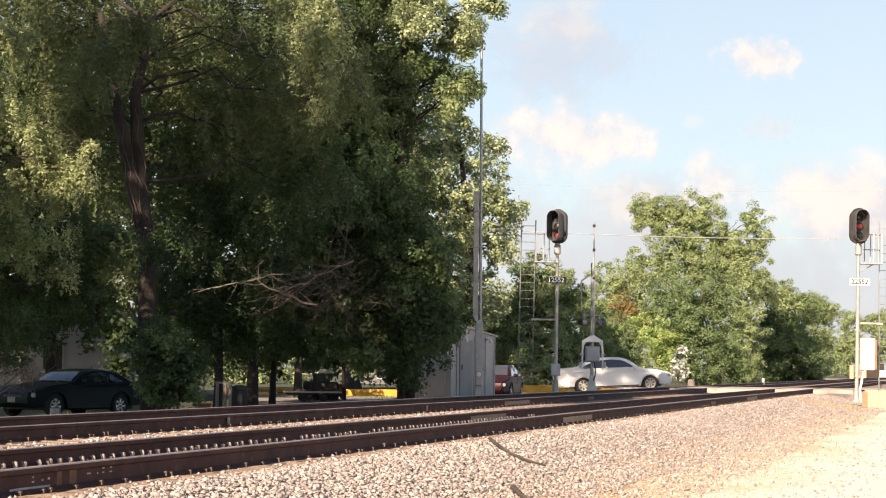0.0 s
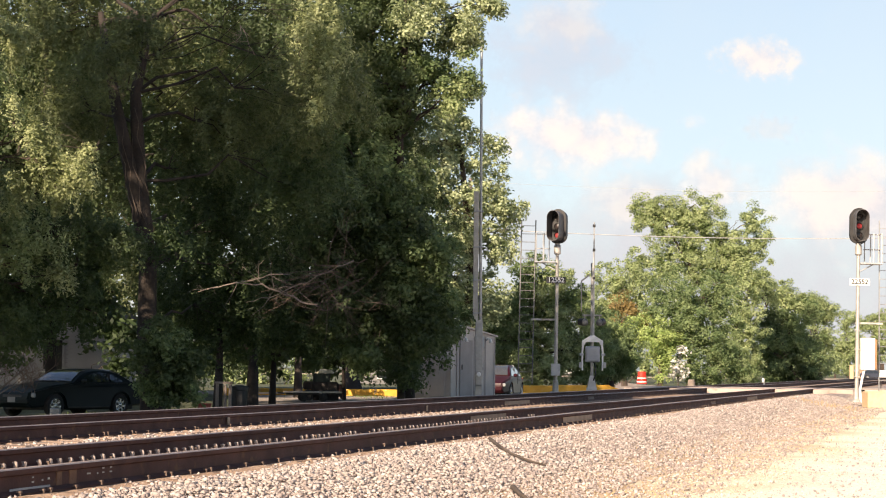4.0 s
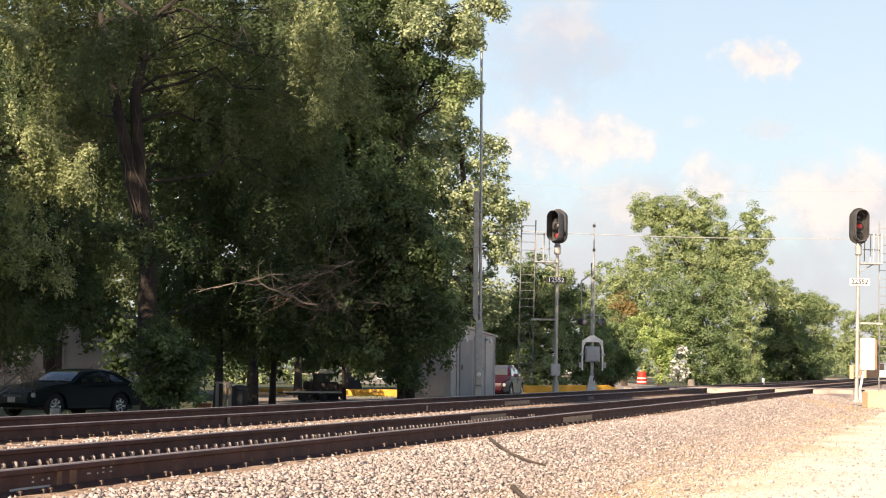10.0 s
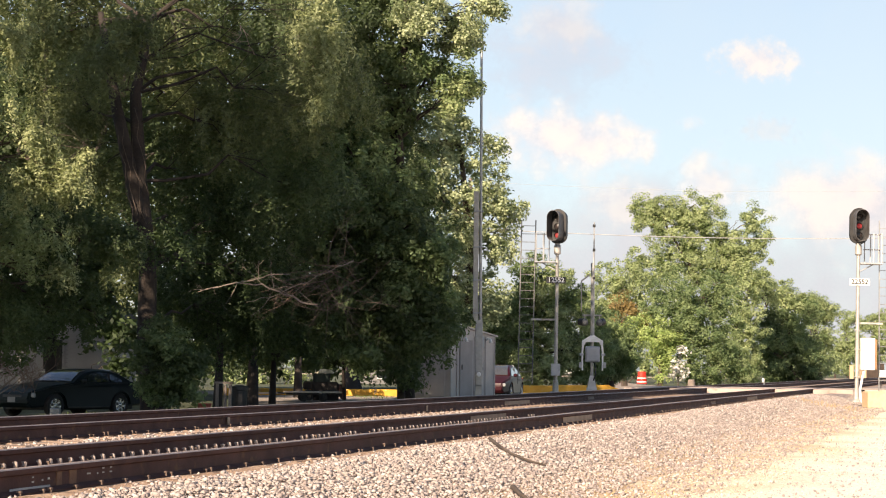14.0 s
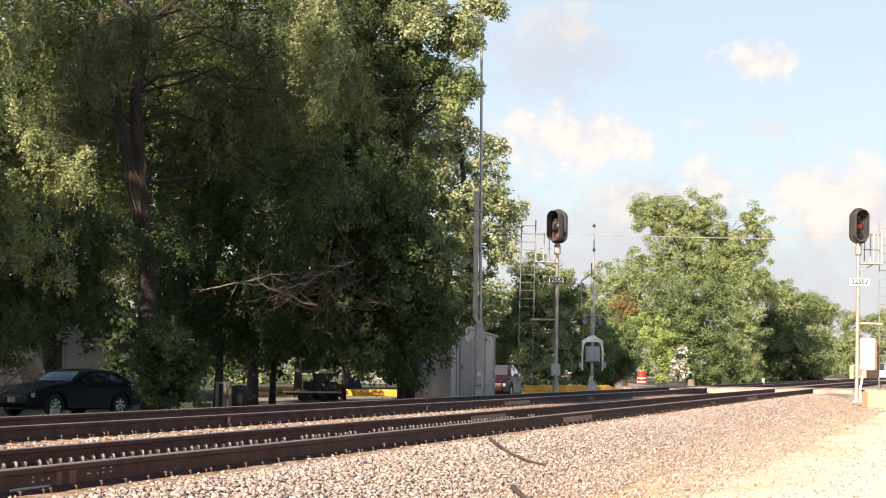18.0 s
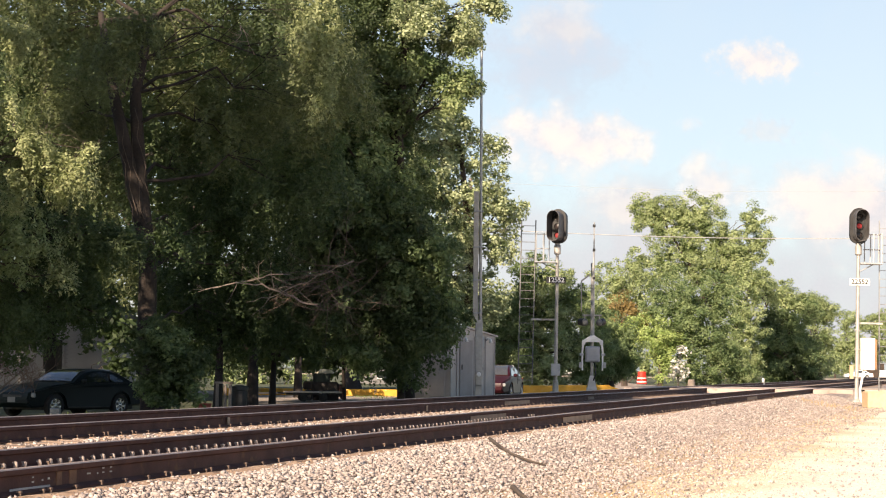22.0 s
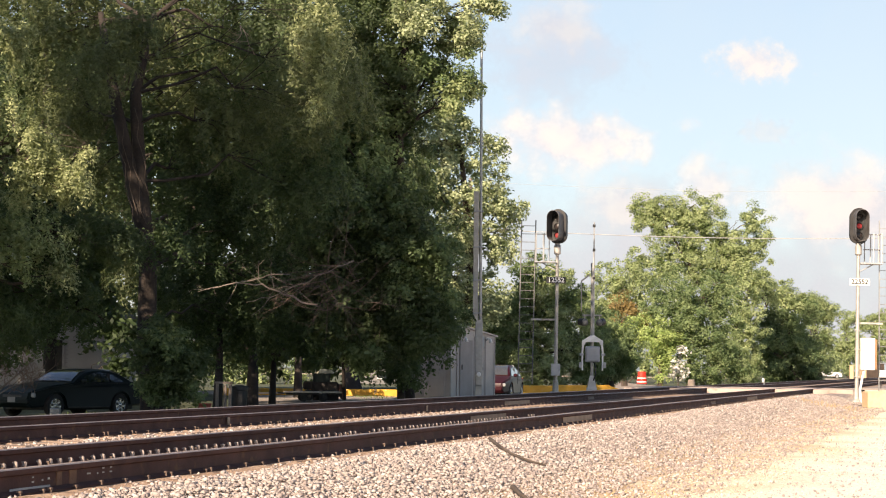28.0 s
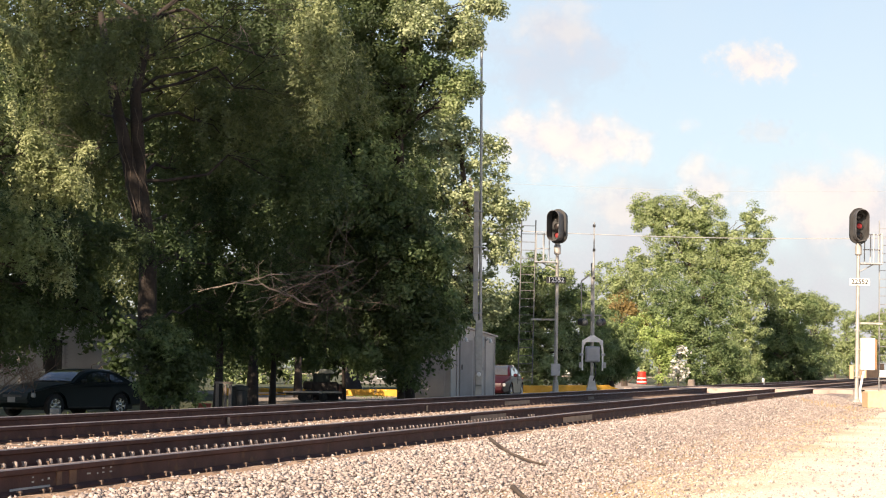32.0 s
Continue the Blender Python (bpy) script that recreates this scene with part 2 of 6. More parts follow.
    sand = ramp(n, [(0.3, (0.47, 0.33, 0.205)), (0.55, (0.61, 0.455, 0.30)), (0.75, (0.70, 0.56, 0.40))])
    l.new(wob.outputs[0], sand.inputs[0])
    band = blend(edge(-2.9, 0.7, 2.0), sand.outputs[0], c)
    c = blend(edge(-4.35, 0.4, 1.0), c, band)
    c = blend(edge(-1.9, 0.7, 2.2), c, pale.outputs[0])
    c = blend(edge(-5.95, 0.08, 0.3), dirt.outputs[0], c)
    c = blend(edge(-8.3, 0.3, 0.6), stone.outputs[0], c)
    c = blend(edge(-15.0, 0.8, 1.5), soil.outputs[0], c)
    l.new(c, b.inputs["Base Color"])
    b.inputs["Roughness"].default_value = 0.95
    bp = n.new("ShaderNodeBump")
    bp.inputs["Strength"].default_value, bp.inputs["Distance"].default_value = 0.6, 0.03
    l.new(grain.outputs[0], bp.inputs["Height"])
    l.new(bp.outputs[0], b.inputs["Normal"])
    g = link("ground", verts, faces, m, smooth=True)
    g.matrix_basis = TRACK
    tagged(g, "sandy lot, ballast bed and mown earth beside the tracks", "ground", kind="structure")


build_ground()

# ---- trees ----
def leaf_mesh(name, centres, size, mat, parent, droop=0.0, narrow=0.5, seed=1, heart=(0, 0, 0), tuft=None):
    """Many small folded leaves, one mesh."""
    g = np.random.default_rng(seed)
    n = len(centres)
    out = centres - np.array(heart)
    out /= np.linalg.norm(out, axis=1)[:, None] + 1e-9
    up = out * 0.35 + (0, 0, 0.4) + g.normal(size=(n, 3)) * 0.42         # leaves face out of their tuft, and up
    if tuft is not None:
        up += tuft * 0.75
    up /= np.linalg.norm(up, axis=1)[:, None]
    d = g.normal(size=(n, 3))
    d[:, 2] = d[:, 2] * 0.7 - droop - 0.2
    d -= up * (d * up).sum(1)[:, None]
    d /= np.linalg.norm(d, axis=1)[:, None] + 1e-9
    s = np.cross(up, d)
    ln = np.reshape(size, (-1, 1)) * g.uniform(0.6, 1.4, (n, 1))
    w = ln * narrow * 0.5
    v = np.stack([centres, centres + d * ln * 0.5 + s * w + up * w * 0.3, centres + d * ln, centres + d * ln * 0.5 - s * w + up * w * 0.3], 1).reshape(-1, 3)
    me = bpy.data.meshes.new(name)
    me.vertices.add(4 * n)
    me.vertices.foreach_set("co", v.ravel())
    me.loops.add(4 * n)
    me.loops.foreach_set("vertex_index", np.arange(4 * n, dtype=np.int32))
    me.polygons.add(n)
    me.polygons.foreach_set("loop_start", np.arange(0, 4 * n, 4, dtype=np.int32))
    me.update(calc_edges=True)
    me.materials.append(mat)
    ob = new(name, me)
    ob.parent = parent
    return ob


def clump_points(blob, n, clump, g, droop=0.0, flat=0.75, gaps=-0.26):
    """Leaf places in a rounded bough: small clumps, most of them near its outside, with gaps between."""
    x, y, z, r = blob
    k = max(10, int(7.0 * (r / clump) ** 2))
    d = g.normal(size=(k, 3))
    d /= np.linalg.norm(d, axis=1)[:, None]
    rad = r * g.uniform(0.25, 1.0, (k, 1)) ** 0.45 * g.uniform(0.8, 1.18, (k, 1))
    c = d * rad * (1, 1, 0.95)
    keep = np.array([noise.noise(Vector(p) * (1.1 / clump) * 0.45 + Vector((x, y, z))) > gaps for p in c])
    c = c[keep] if keep.sum() > 5 else c
    pick = g.integers(0, len(c), n)
    o = g.normal(size=(n, 3))
    o[:, 2] += 0.25
    o /= np.linalg.norm(o, axis=1)[:, None]
    way = o.copy()
    spread = g.uniform(0.55, 1.25, len(c))[pick][:, None]
    o *= clump * np.array((0.68, 0.68, 0.68 * flat)) * g.uniform(0.15, 1.0, (n, 1)) ** 0.5 * spread * g.uniform(0.85, 1.2, (n, 1))
    if droop:
        o[:, 2] -= np.abs(g.normal(size=n)) * clump * droop
        o[:, :2] *= 1 - 0.35 * droop
    return c[pick] + o + (x, y, z), way


def strand_points(blob, n, g, per=30):
    """Leaf places along thin shoots that arch out of a bough and hang down."""
    x, y, z, r = blob
    k = max(8, n // per)
    d = g.normal(size=(k, 3))
    d[:, 2] = np.abs(d[:, 2]) * 0.9 - 0.25
    d /= np.linalg.norm(d, axis=1)[:, None]
    c = d * r * g.uniform(0.3, 1.0, (k, 1)) ** 0.5
    keep = np.array([noise.noise(Vector(p) * 0.9 + Vector((x, y, z))) > -0.06 for p in c])
    c, d = (c[keep], d[keep]) if keep.sum() > 5 else (c, d)
    ln = g.uniform(0.45, 1.15, len(c)) * min(1.25, 0.5 + 0.35 * r)
    t = g.uniform(0, 1, (len(c), per))
    p = np.repeat(c[:, None], per, 1)
    lean = d[:, :2] * 0.28 + g.normal(size=(len(c), 2)) * 0.08
    p[:, :, :2] += lean[:, None] * (np.sqrt(t) * ln[:, None])[:, :, None]
    p[:, :, 2] -= t * t * 0.35 * ln[:, None] + t * 0.65 * ln[:, None]
    p += g.normal(size=p.shape) * 0.04
    way = np.repeat(d[:, None] * (1, 1, 0.4), per, 1)
    return p.reshape(-1, 3) + (x, y, z), way.reshape(-1, 3)


def branch(a, b, r, g, bend=0.12, steps=5):
    a, b = np.array(a), np.array(b)
    pts, ln = [], np.linalg.norm(b - a)
    for i in range(steps + 1):
        t = i / steps
        p = a + (b - a) * t + g.normal(size=3) * bend * ln * math.sin(math.pi * t) * 0.5
        p[2] += 0.10 * ln * math.sin(math.pi * t)
        pts.append(p)
    return pts, [r * (1 - 0.8 * i / steps) for i in range(steps + 1)]


def tree(label, trunk, r, blobs, mat, leaf=0.11, density=1.0, clump=0.55, droop=0.0, narrow=0.5, seed=1, name="tree", limbs=1.0, group="", bark=None, hang=0.0):
    """trunk: points from the ground up; blobs: boughs (x, y, z, radius) in the world."""
    g = np.random.default_rng(seed)
    base = Vector(trunk[0])
    ob = thing(name, Matrix.Translation(base), label, "bush" if name == "bush" else "tree", group)
    local = [Vector(p) - base for p in trunk]
    n = len(local)
    local[0] = local[0] - Vector((0, 0, 0.35))
    v, f = tube(local, [r * (1.25 if i == 0 else 1) * (1 - 0.65 * i / (n - 1)) for i in range(n)], 10)
    link("trunk", v, f, bark or M_bark, ob, smooth=True)
    out = []
    for i, blob in enumerate(blobs):
        c = Vector(blob[:3]) - base
        k = min(range(n), key=lambda j: (local[j] - c).length + (0.6 * (local[j].z - c.z) if local[j].z > c.z else 0))
        if limbs:
            v, f = [], []
            pts, rad = branch(local[k], c, max(0.03, min(r * 0.5, blob[3] * 0.07)) * limbs, g)
            tube(pts, rad, 6, v, f)
            for _ in range(3):
                tip = c + Vector(g.normal(size=3)).normalized() * blob[3] * 0.75
                p2, r2 = branch(pts[3], tip, rad[3] * 0.6, g, 0.15, 4)
                tube(p2, r2, 5, v, f)
            link("limb", v, f, bark or M_bark, ob, smooth=True)
        count = int(density * 1.75 * blob[3] ** 2 * 12.57 / (leaf * leaf * narrow))
        count = min(count, 40000)
        pts, way = clump_points((*c, blob[3]), int(count * (1 - hang)), clump, g, droop, gaps=-0.14 if hang else -0.26)
        if hang:
            p2, w2 = strand_points((*c, blob[3]), int(count * hang), g)
            pts, way = np.concatenate([pts, p2]), np.concatenate([way, w2])
        heart = g.normal(size=(count // 9, 3))
        heart = heart / np.linalg.norm(heart, axis=1)[:, None] * g.uniform(0.1, 0.62, (len(heart), 1)) * blob[3] + np.array(c)
        size = np.concatenate([np.full(len(pts), leaf), np.full(len(heart), leaf * 1.6)])
        out.append(leaf_mesh("foliage", np.concatenate([pts, heart]), size, mat[i % len(mat)] if isinstance(mat, list) else mat, ob, droop * 0.8, narrow, seed * 31 + i, c, np.concatenate([way, np.zeros_like(heart)])))
    return ob, out


# leaf colour per bough also paints light: low ones darkened, hanging strands brightened
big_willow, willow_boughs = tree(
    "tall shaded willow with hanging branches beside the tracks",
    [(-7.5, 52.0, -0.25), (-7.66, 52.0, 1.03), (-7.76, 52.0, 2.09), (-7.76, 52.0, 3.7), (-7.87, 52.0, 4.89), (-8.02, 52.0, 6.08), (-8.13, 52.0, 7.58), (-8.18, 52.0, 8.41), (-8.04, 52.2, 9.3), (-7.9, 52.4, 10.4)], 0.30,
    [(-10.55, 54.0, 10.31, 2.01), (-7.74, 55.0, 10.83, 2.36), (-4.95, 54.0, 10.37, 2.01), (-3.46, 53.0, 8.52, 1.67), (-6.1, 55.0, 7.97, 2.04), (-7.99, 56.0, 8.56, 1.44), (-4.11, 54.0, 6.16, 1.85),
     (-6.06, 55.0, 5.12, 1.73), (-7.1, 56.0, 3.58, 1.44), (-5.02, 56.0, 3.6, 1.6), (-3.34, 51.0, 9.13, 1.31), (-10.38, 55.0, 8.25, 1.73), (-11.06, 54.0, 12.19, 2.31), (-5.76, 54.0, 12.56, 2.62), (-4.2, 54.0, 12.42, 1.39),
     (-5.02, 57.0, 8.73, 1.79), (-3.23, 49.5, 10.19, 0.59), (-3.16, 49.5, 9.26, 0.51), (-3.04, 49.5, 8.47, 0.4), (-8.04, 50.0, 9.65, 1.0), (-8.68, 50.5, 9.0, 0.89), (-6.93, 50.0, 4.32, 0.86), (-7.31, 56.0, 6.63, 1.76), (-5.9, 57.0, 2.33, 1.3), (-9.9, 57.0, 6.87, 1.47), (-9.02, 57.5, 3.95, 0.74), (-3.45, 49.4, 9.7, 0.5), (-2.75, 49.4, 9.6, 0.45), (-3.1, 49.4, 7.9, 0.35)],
    [M_leaf_willow] * 2 + [M_leaf_dark] + [M_leaf_willow] * 3 + [M_leaf_dark] + [M_leaf_shade] * 3 + [M_leaf_willow] * 3 + [M_leaf_dark] + [M_leaf_willow] * 2 + [M_leaf_sun] * 3 + [M_leaf_willow] * 2 + [M_leaf_shade] + [M_leaf_dark, M_leaf_shade] + [M_leaf_willow] * 2 + [M_leaf_sun] * 3, 0.105, 0.55, 0.5, 0.5, 0.36, 3, limbs=0.45, bark=M_bark_dark, hang=0.5)
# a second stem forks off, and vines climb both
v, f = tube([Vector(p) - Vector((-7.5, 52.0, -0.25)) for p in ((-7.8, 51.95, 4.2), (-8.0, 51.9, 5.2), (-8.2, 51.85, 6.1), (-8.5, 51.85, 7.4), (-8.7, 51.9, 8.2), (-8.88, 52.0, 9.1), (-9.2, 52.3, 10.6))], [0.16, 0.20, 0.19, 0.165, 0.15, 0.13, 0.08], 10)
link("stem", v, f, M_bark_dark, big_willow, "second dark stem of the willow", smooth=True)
gv = np.random.default_rng(301)
for k in range(4):
    x0, z0 = -8.15 + 0.14 * k + gv.normal() * 0.05, gv.uniform(4.6, 6.4)
    pts = [Vector((x0 + 0.06 * math.sin(2.1 * q + k) - 0.07 * q, 51.66 + gv.normal() * 0.02, z0 + 0.38 * q)) - Vector((-7.5, 52.0, -0.25)) for q in range(7)]
    v, f = tube(pts, [0.012, 0.014, 0.013, 0.012, 0.011, 0.009, 0.006], 5)
    link("vine", v, f, M_bark, big_willow, "pale bare vine on the trunk", smooth=True)
round_tree, round_boughs = tree(
    "dense dark green tree with a rounded crown over the verge",
    [(-1.26, 63.0, -0.21), (-1.3, 62.6, 1.24), (-1.6, 61.0, 3.43), (-1.74, 59.0, 5.72)], 0.13,
    [(-1.4, 58.0, 5.55, 1.74), (-1.13, 58.0, 3.73, 1.74), (-2.62, 58.0, 3.05, 1.66), (-2.41, 58.0, 6.38, 1.82), (-0.28, 57.0, 2.31, 0.9), (-3.78, 59.0, 4.59, 1.69), (-1.53, 58.0, 2.07, 1.16),
     (-0.39, 57.0, 4.67, 0.9), (-0.66, 62.0, 1.96, 0.89), (0.04, 62.0, 2.59, 0.74), (-1.09, 62.0, 1.25, 0.67), (-3.44, 58.0, 2.51, 0.83), (-4.76, 59.0, 2.72, 1.18), (-2.15, 57.0, 1.64, 0.65), (-1.21, 61.0, 1.25, 0.56), (-2.35, 58.0, 1.73, 0.5), (-2.13, 60.0, 4.66, 1.89), (-3.2, 60.0, 8.1, 1.89), (-0.71, 58.0, 3.07, 1.33)],
    [M_leaf_dark, M_leaf_deep], 0.12, 0.85, 0.45, 0.2, 0.55, 5)
# light painted by bough: pale leaves on the fringe, dark ones inside
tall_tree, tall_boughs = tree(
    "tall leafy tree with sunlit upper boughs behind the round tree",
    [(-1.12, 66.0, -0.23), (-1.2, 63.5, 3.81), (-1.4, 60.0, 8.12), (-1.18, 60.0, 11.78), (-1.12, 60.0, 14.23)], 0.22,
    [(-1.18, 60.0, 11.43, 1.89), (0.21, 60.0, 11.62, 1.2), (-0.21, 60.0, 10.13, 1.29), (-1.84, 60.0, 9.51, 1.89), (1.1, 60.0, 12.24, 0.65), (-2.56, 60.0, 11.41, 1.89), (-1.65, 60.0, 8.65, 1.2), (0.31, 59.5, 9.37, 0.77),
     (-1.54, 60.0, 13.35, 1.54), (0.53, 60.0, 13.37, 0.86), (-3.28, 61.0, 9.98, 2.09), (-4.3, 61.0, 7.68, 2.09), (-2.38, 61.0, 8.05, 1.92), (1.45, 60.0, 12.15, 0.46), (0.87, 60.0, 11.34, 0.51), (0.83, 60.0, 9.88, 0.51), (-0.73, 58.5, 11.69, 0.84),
     # last four: crown boughs mostly above the view, added to shade the road
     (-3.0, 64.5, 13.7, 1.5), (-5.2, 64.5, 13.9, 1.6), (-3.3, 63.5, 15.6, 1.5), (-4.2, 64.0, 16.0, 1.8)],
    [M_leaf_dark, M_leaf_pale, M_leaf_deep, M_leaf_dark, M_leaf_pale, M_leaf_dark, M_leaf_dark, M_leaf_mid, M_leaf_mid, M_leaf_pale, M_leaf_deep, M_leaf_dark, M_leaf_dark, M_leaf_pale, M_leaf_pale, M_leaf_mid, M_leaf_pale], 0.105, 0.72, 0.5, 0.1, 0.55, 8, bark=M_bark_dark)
# the front boughs get the brightened leaves, so their sun is partly colour
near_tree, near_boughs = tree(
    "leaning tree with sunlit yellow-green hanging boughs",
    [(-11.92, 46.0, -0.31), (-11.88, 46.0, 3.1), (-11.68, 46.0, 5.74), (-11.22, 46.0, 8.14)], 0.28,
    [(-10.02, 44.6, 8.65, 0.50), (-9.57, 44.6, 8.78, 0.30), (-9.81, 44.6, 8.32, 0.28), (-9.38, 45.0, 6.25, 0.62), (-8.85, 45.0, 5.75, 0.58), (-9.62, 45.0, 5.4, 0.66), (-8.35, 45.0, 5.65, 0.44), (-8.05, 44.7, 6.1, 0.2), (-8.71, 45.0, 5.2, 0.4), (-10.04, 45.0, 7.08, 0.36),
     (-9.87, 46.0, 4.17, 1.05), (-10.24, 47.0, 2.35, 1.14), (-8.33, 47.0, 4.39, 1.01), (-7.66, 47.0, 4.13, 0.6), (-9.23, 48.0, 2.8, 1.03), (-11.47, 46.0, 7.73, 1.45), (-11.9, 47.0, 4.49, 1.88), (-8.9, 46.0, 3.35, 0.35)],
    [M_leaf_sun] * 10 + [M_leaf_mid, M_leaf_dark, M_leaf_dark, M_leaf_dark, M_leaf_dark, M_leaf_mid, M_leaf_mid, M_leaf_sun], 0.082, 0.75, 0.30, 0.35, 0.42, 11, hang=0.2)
verge_bush, bush_boughs = tree(
    "broad-leaved green shrub growing against the willow's trunk",
    [(-6.85, 50.0, -0.13), (-6.86, 50.0, 0.61), (-6.87, 50.0, 1.32)], 0.05,
    [(-7.5, 49.5, 1.40, 0.55), (-6.95, 49.5, 1.70, 0.68), (-6.31, 49.5, 1.33, 0.62), (-7.2, 49.5, 0.61, 0.52), (-6.72, 49.5, 0.76, 0.72), (-6.15, 49.5, 0.48, 0.5), (-7.17, 49.6, 2.12, 0.42)],
    [M_leaf_dark, M_leaf_deep], 0.085, 0.9, 0.26, 0.0, 0.6, 13, name="bush")
cottonwood, cottonwood_boughs = tree(
    "sunlit silvery cottonwood with a ragged crown",
    [(1.5, 98.0, -0.38), (1.55, 98.0, 3.81), (1.28, 98.0, 7.74), (0.82, 98.0, 12.24)], 0.35,
    [(0.4, 98.0, 11.96, 2.1), (2.05, 98.0, 10.28, 1.68), (0.86, 98.0, 8.29, 2.38), (2.41, 98.0, 7.47, 1.54), (3.24, 98.0, 9.16, 1.18), (0.11, 98.0, 13.23, 1.26), (1.73, 98.0, 4.93, 1.68), (-1.0, 98.0, 11.09, 1.68), (2.51, 98.0, 12.26, 0.84), (-0.38, 98.0, 6.03, 2.24), (1.53, 97.0, 3.51, 1.16), (2.19, 97.0, 4.21, 0.94), (-1.2, 98.0, 13.9, 1.3), (-0.6, 98.0, 10.0, 1.4), (-2.0, 98.0, 12.2, 1.3)],
    M_leaf_pale, 0.165, 0.75, 0.55, 0.1, 0.6, 17)
for i, (spot, r, blobs, mat, label) in enumerate([
    ((-5.94, 62.0, 0.05), 0.19, [(-6.65, 66.0, 2.89, 1.7), (-5.32, 66.0, 2.15, 1.32), (-7.71, 64.0, 2.09, 1.28), (-7.59, 66.5, 3.93, 1.14)], M_leaf_dark, "dark tree with a slender trunk in the shade"),
    ((-5.47, 64.0, 0.02), 0.11, [(-5.7, 66.0, 2.33, 1.13), (-4.32, 68.0, 2.77, 1.55), (-5.2, 62.0, 2.15, 0.9), (-4.0, 62.5, 2.2, 0.9), (-6.3, 62.0, 2.2, 0.8), (-2.9, 63.0, 2.35, 0.8)], M_leaf_dark, "slim dark tree in the shade"),
    ((-6.33, 56.0, -0.0), 0.13, [(-6.59, 58.0, 3.01, 1.33), (-7.66, 58.0, 2.17, 0.99)], M_leaf_dark, "slim dark tree beside the wooden rack"),
    ((-3.62, 74.0, -0.01), 0.07, [(-3.76, 72.0, 3.38, 1.75), (-2.52, 72.0, 2.68, 1.65), (-4.98, 72.0, 2.44, 0.74)], M_leaf_dark, "dark tree over the parked trailer"),
    ((-5.65, 78.0, -0.17), 0.17, [(-6.0, 80.0, 3.26, 1.37), (-7.37, 80.0, 2.79, 1.37)], M_leaf_dark, "dark tree behind the parked tractor"),
    # three boughs near z 17 added unseen for shade; last two darkened by colour
    ((-13.78, 70.0, -0.27), 0.22, [(-14.9, 72.0, 4.81, 2.67), (-12.62, 72.0, 3.8, 2.26), (-16.72, 72.0, 3.35, 2.47), (-13.71, 72.0, 6.68, 2.67), (-14.61, 68.0, 2.47, 1.17), (-16.28, 76.0, 9.81, 2.82), (-16.8, 76.0, 13.32, 2.82), (-12.55, 76.0, 8.75, 2.61), (-15.8, 75.0, 7.54, 2.57), (-14.13, 75.0, 9.93, 2.36), (-17.42, 77.0, 11.69, 2.64), (-17.81, 77.0, 9.47, 2.42), (-11.43, 67.0, 7.09, 1.05), (-9.73, 76.0, 9.66, 2.61), (-6.42, 78.0, 11.27, 2.67), (-10.94, 78.0, 13.03, 2.67), (-9.2, 65.0, 17.2, 2.1), (-12.4, 65.5, 17.4, 2.2), (-7.2, 65.0, 16.9, 1.7), (-14.6, 72.0, 12.6, 2.2), (-11.5, 70.0, 2.5, 0.9), (-11.4, 70.0, 1.2, 0.75)], [M_leaf_dark] * 20 + [M_leaf_shade] * 2, "large dark tree shading the house"),
    ((-12.06, 88.0, -0.48), 0.25, [(-13.48, 90.0, 5.76, 3.34), (-10.39, 90.0, 5.53, 3.34), (-12.11, 88.0, 2.4, 2.26), (-8.82, 92.0, 8.29, 3.68), (-13.95, 84.0, 1.84, 1.44), (-4.88, 92.0, 9.65, 2.89), (-2.51, 92.0, 9.94, 2.37), (-11.86, 91.0, 8.44, 2.86), (-8.6, 92.0, 10.94, 2.89), (-15.52, 92.0, 13.52, 2.89), (-18.3, 92.0, 14.2, 2.9), (-9.73, 92.0, 15.18, 3.15), (-5.98, 92.0, 12.56, 2.89), (-1.29, 91.0, 7.51, 1.43), (-3.75, 91.0, 6.96, 2.08), (-12.4, 92.0, 16.76, 2.89), (-15.9, 92.0, 16.9, 2.6), (-6.7, 92.0, 17.4, 2.5), (-2.5, 92.0, 15.2, 1.9)], M_leaf_dark, "large dark tree behind the willow"),
    ((-4.55, 106.0, -0.27), 0.42, [(-9.05, 112.0, 4.71, 3.84), (-5.86, 112.0, 5.38, 3.52), (-3.31, 112.0, 6.05, 3.52), (-11.58, 112.0, 2.76, 2.88), (-6.77, 112.0, 1.54, 1.6), (-4.85, 112.0, 1.56, 1.44)], M_leaf_dark, "dark tree beyond the parking area"),
    ((-0.72, 118.0, -0.4), 0.25, [(-0.78, 120.0, 4.36, 3.09), (-2.82, 120.0, 2.97, 2.74), (1.98, 120.0, 3.02, 2.74), (3.33, 120.0, 4.41, 2.06)], M_leaf_dark, "green tree beyond the equipment house"),
    ((-12.02, 140.0, -0.42), 0.03, [(-13.04, 140.0, 0.45, 1.12), (-10.44, 140.0, 0.48, 0.96), (-15.23, 140.0, 0.55, 1.2), (-5.26, 140.0, 1.05, 1.0), (-14.5, 141.0, 2.2, 1.4), (-12.4, 141.0, 2.3, 1.4), (-10.3, 141.0, 2.2, 1.4), (-8.4, 141.0, 2.1, 1.3)], [M_leaf_mid, M_leaf_mid, M_leaf_mid, M_leaf_mid, M_leaf_deep, M_leaf_deep, M_leaf_deep, M_leaf_deep], "sunlit yellow-green hedge beyond the parking area"),
]):
    mid = blobs[0]
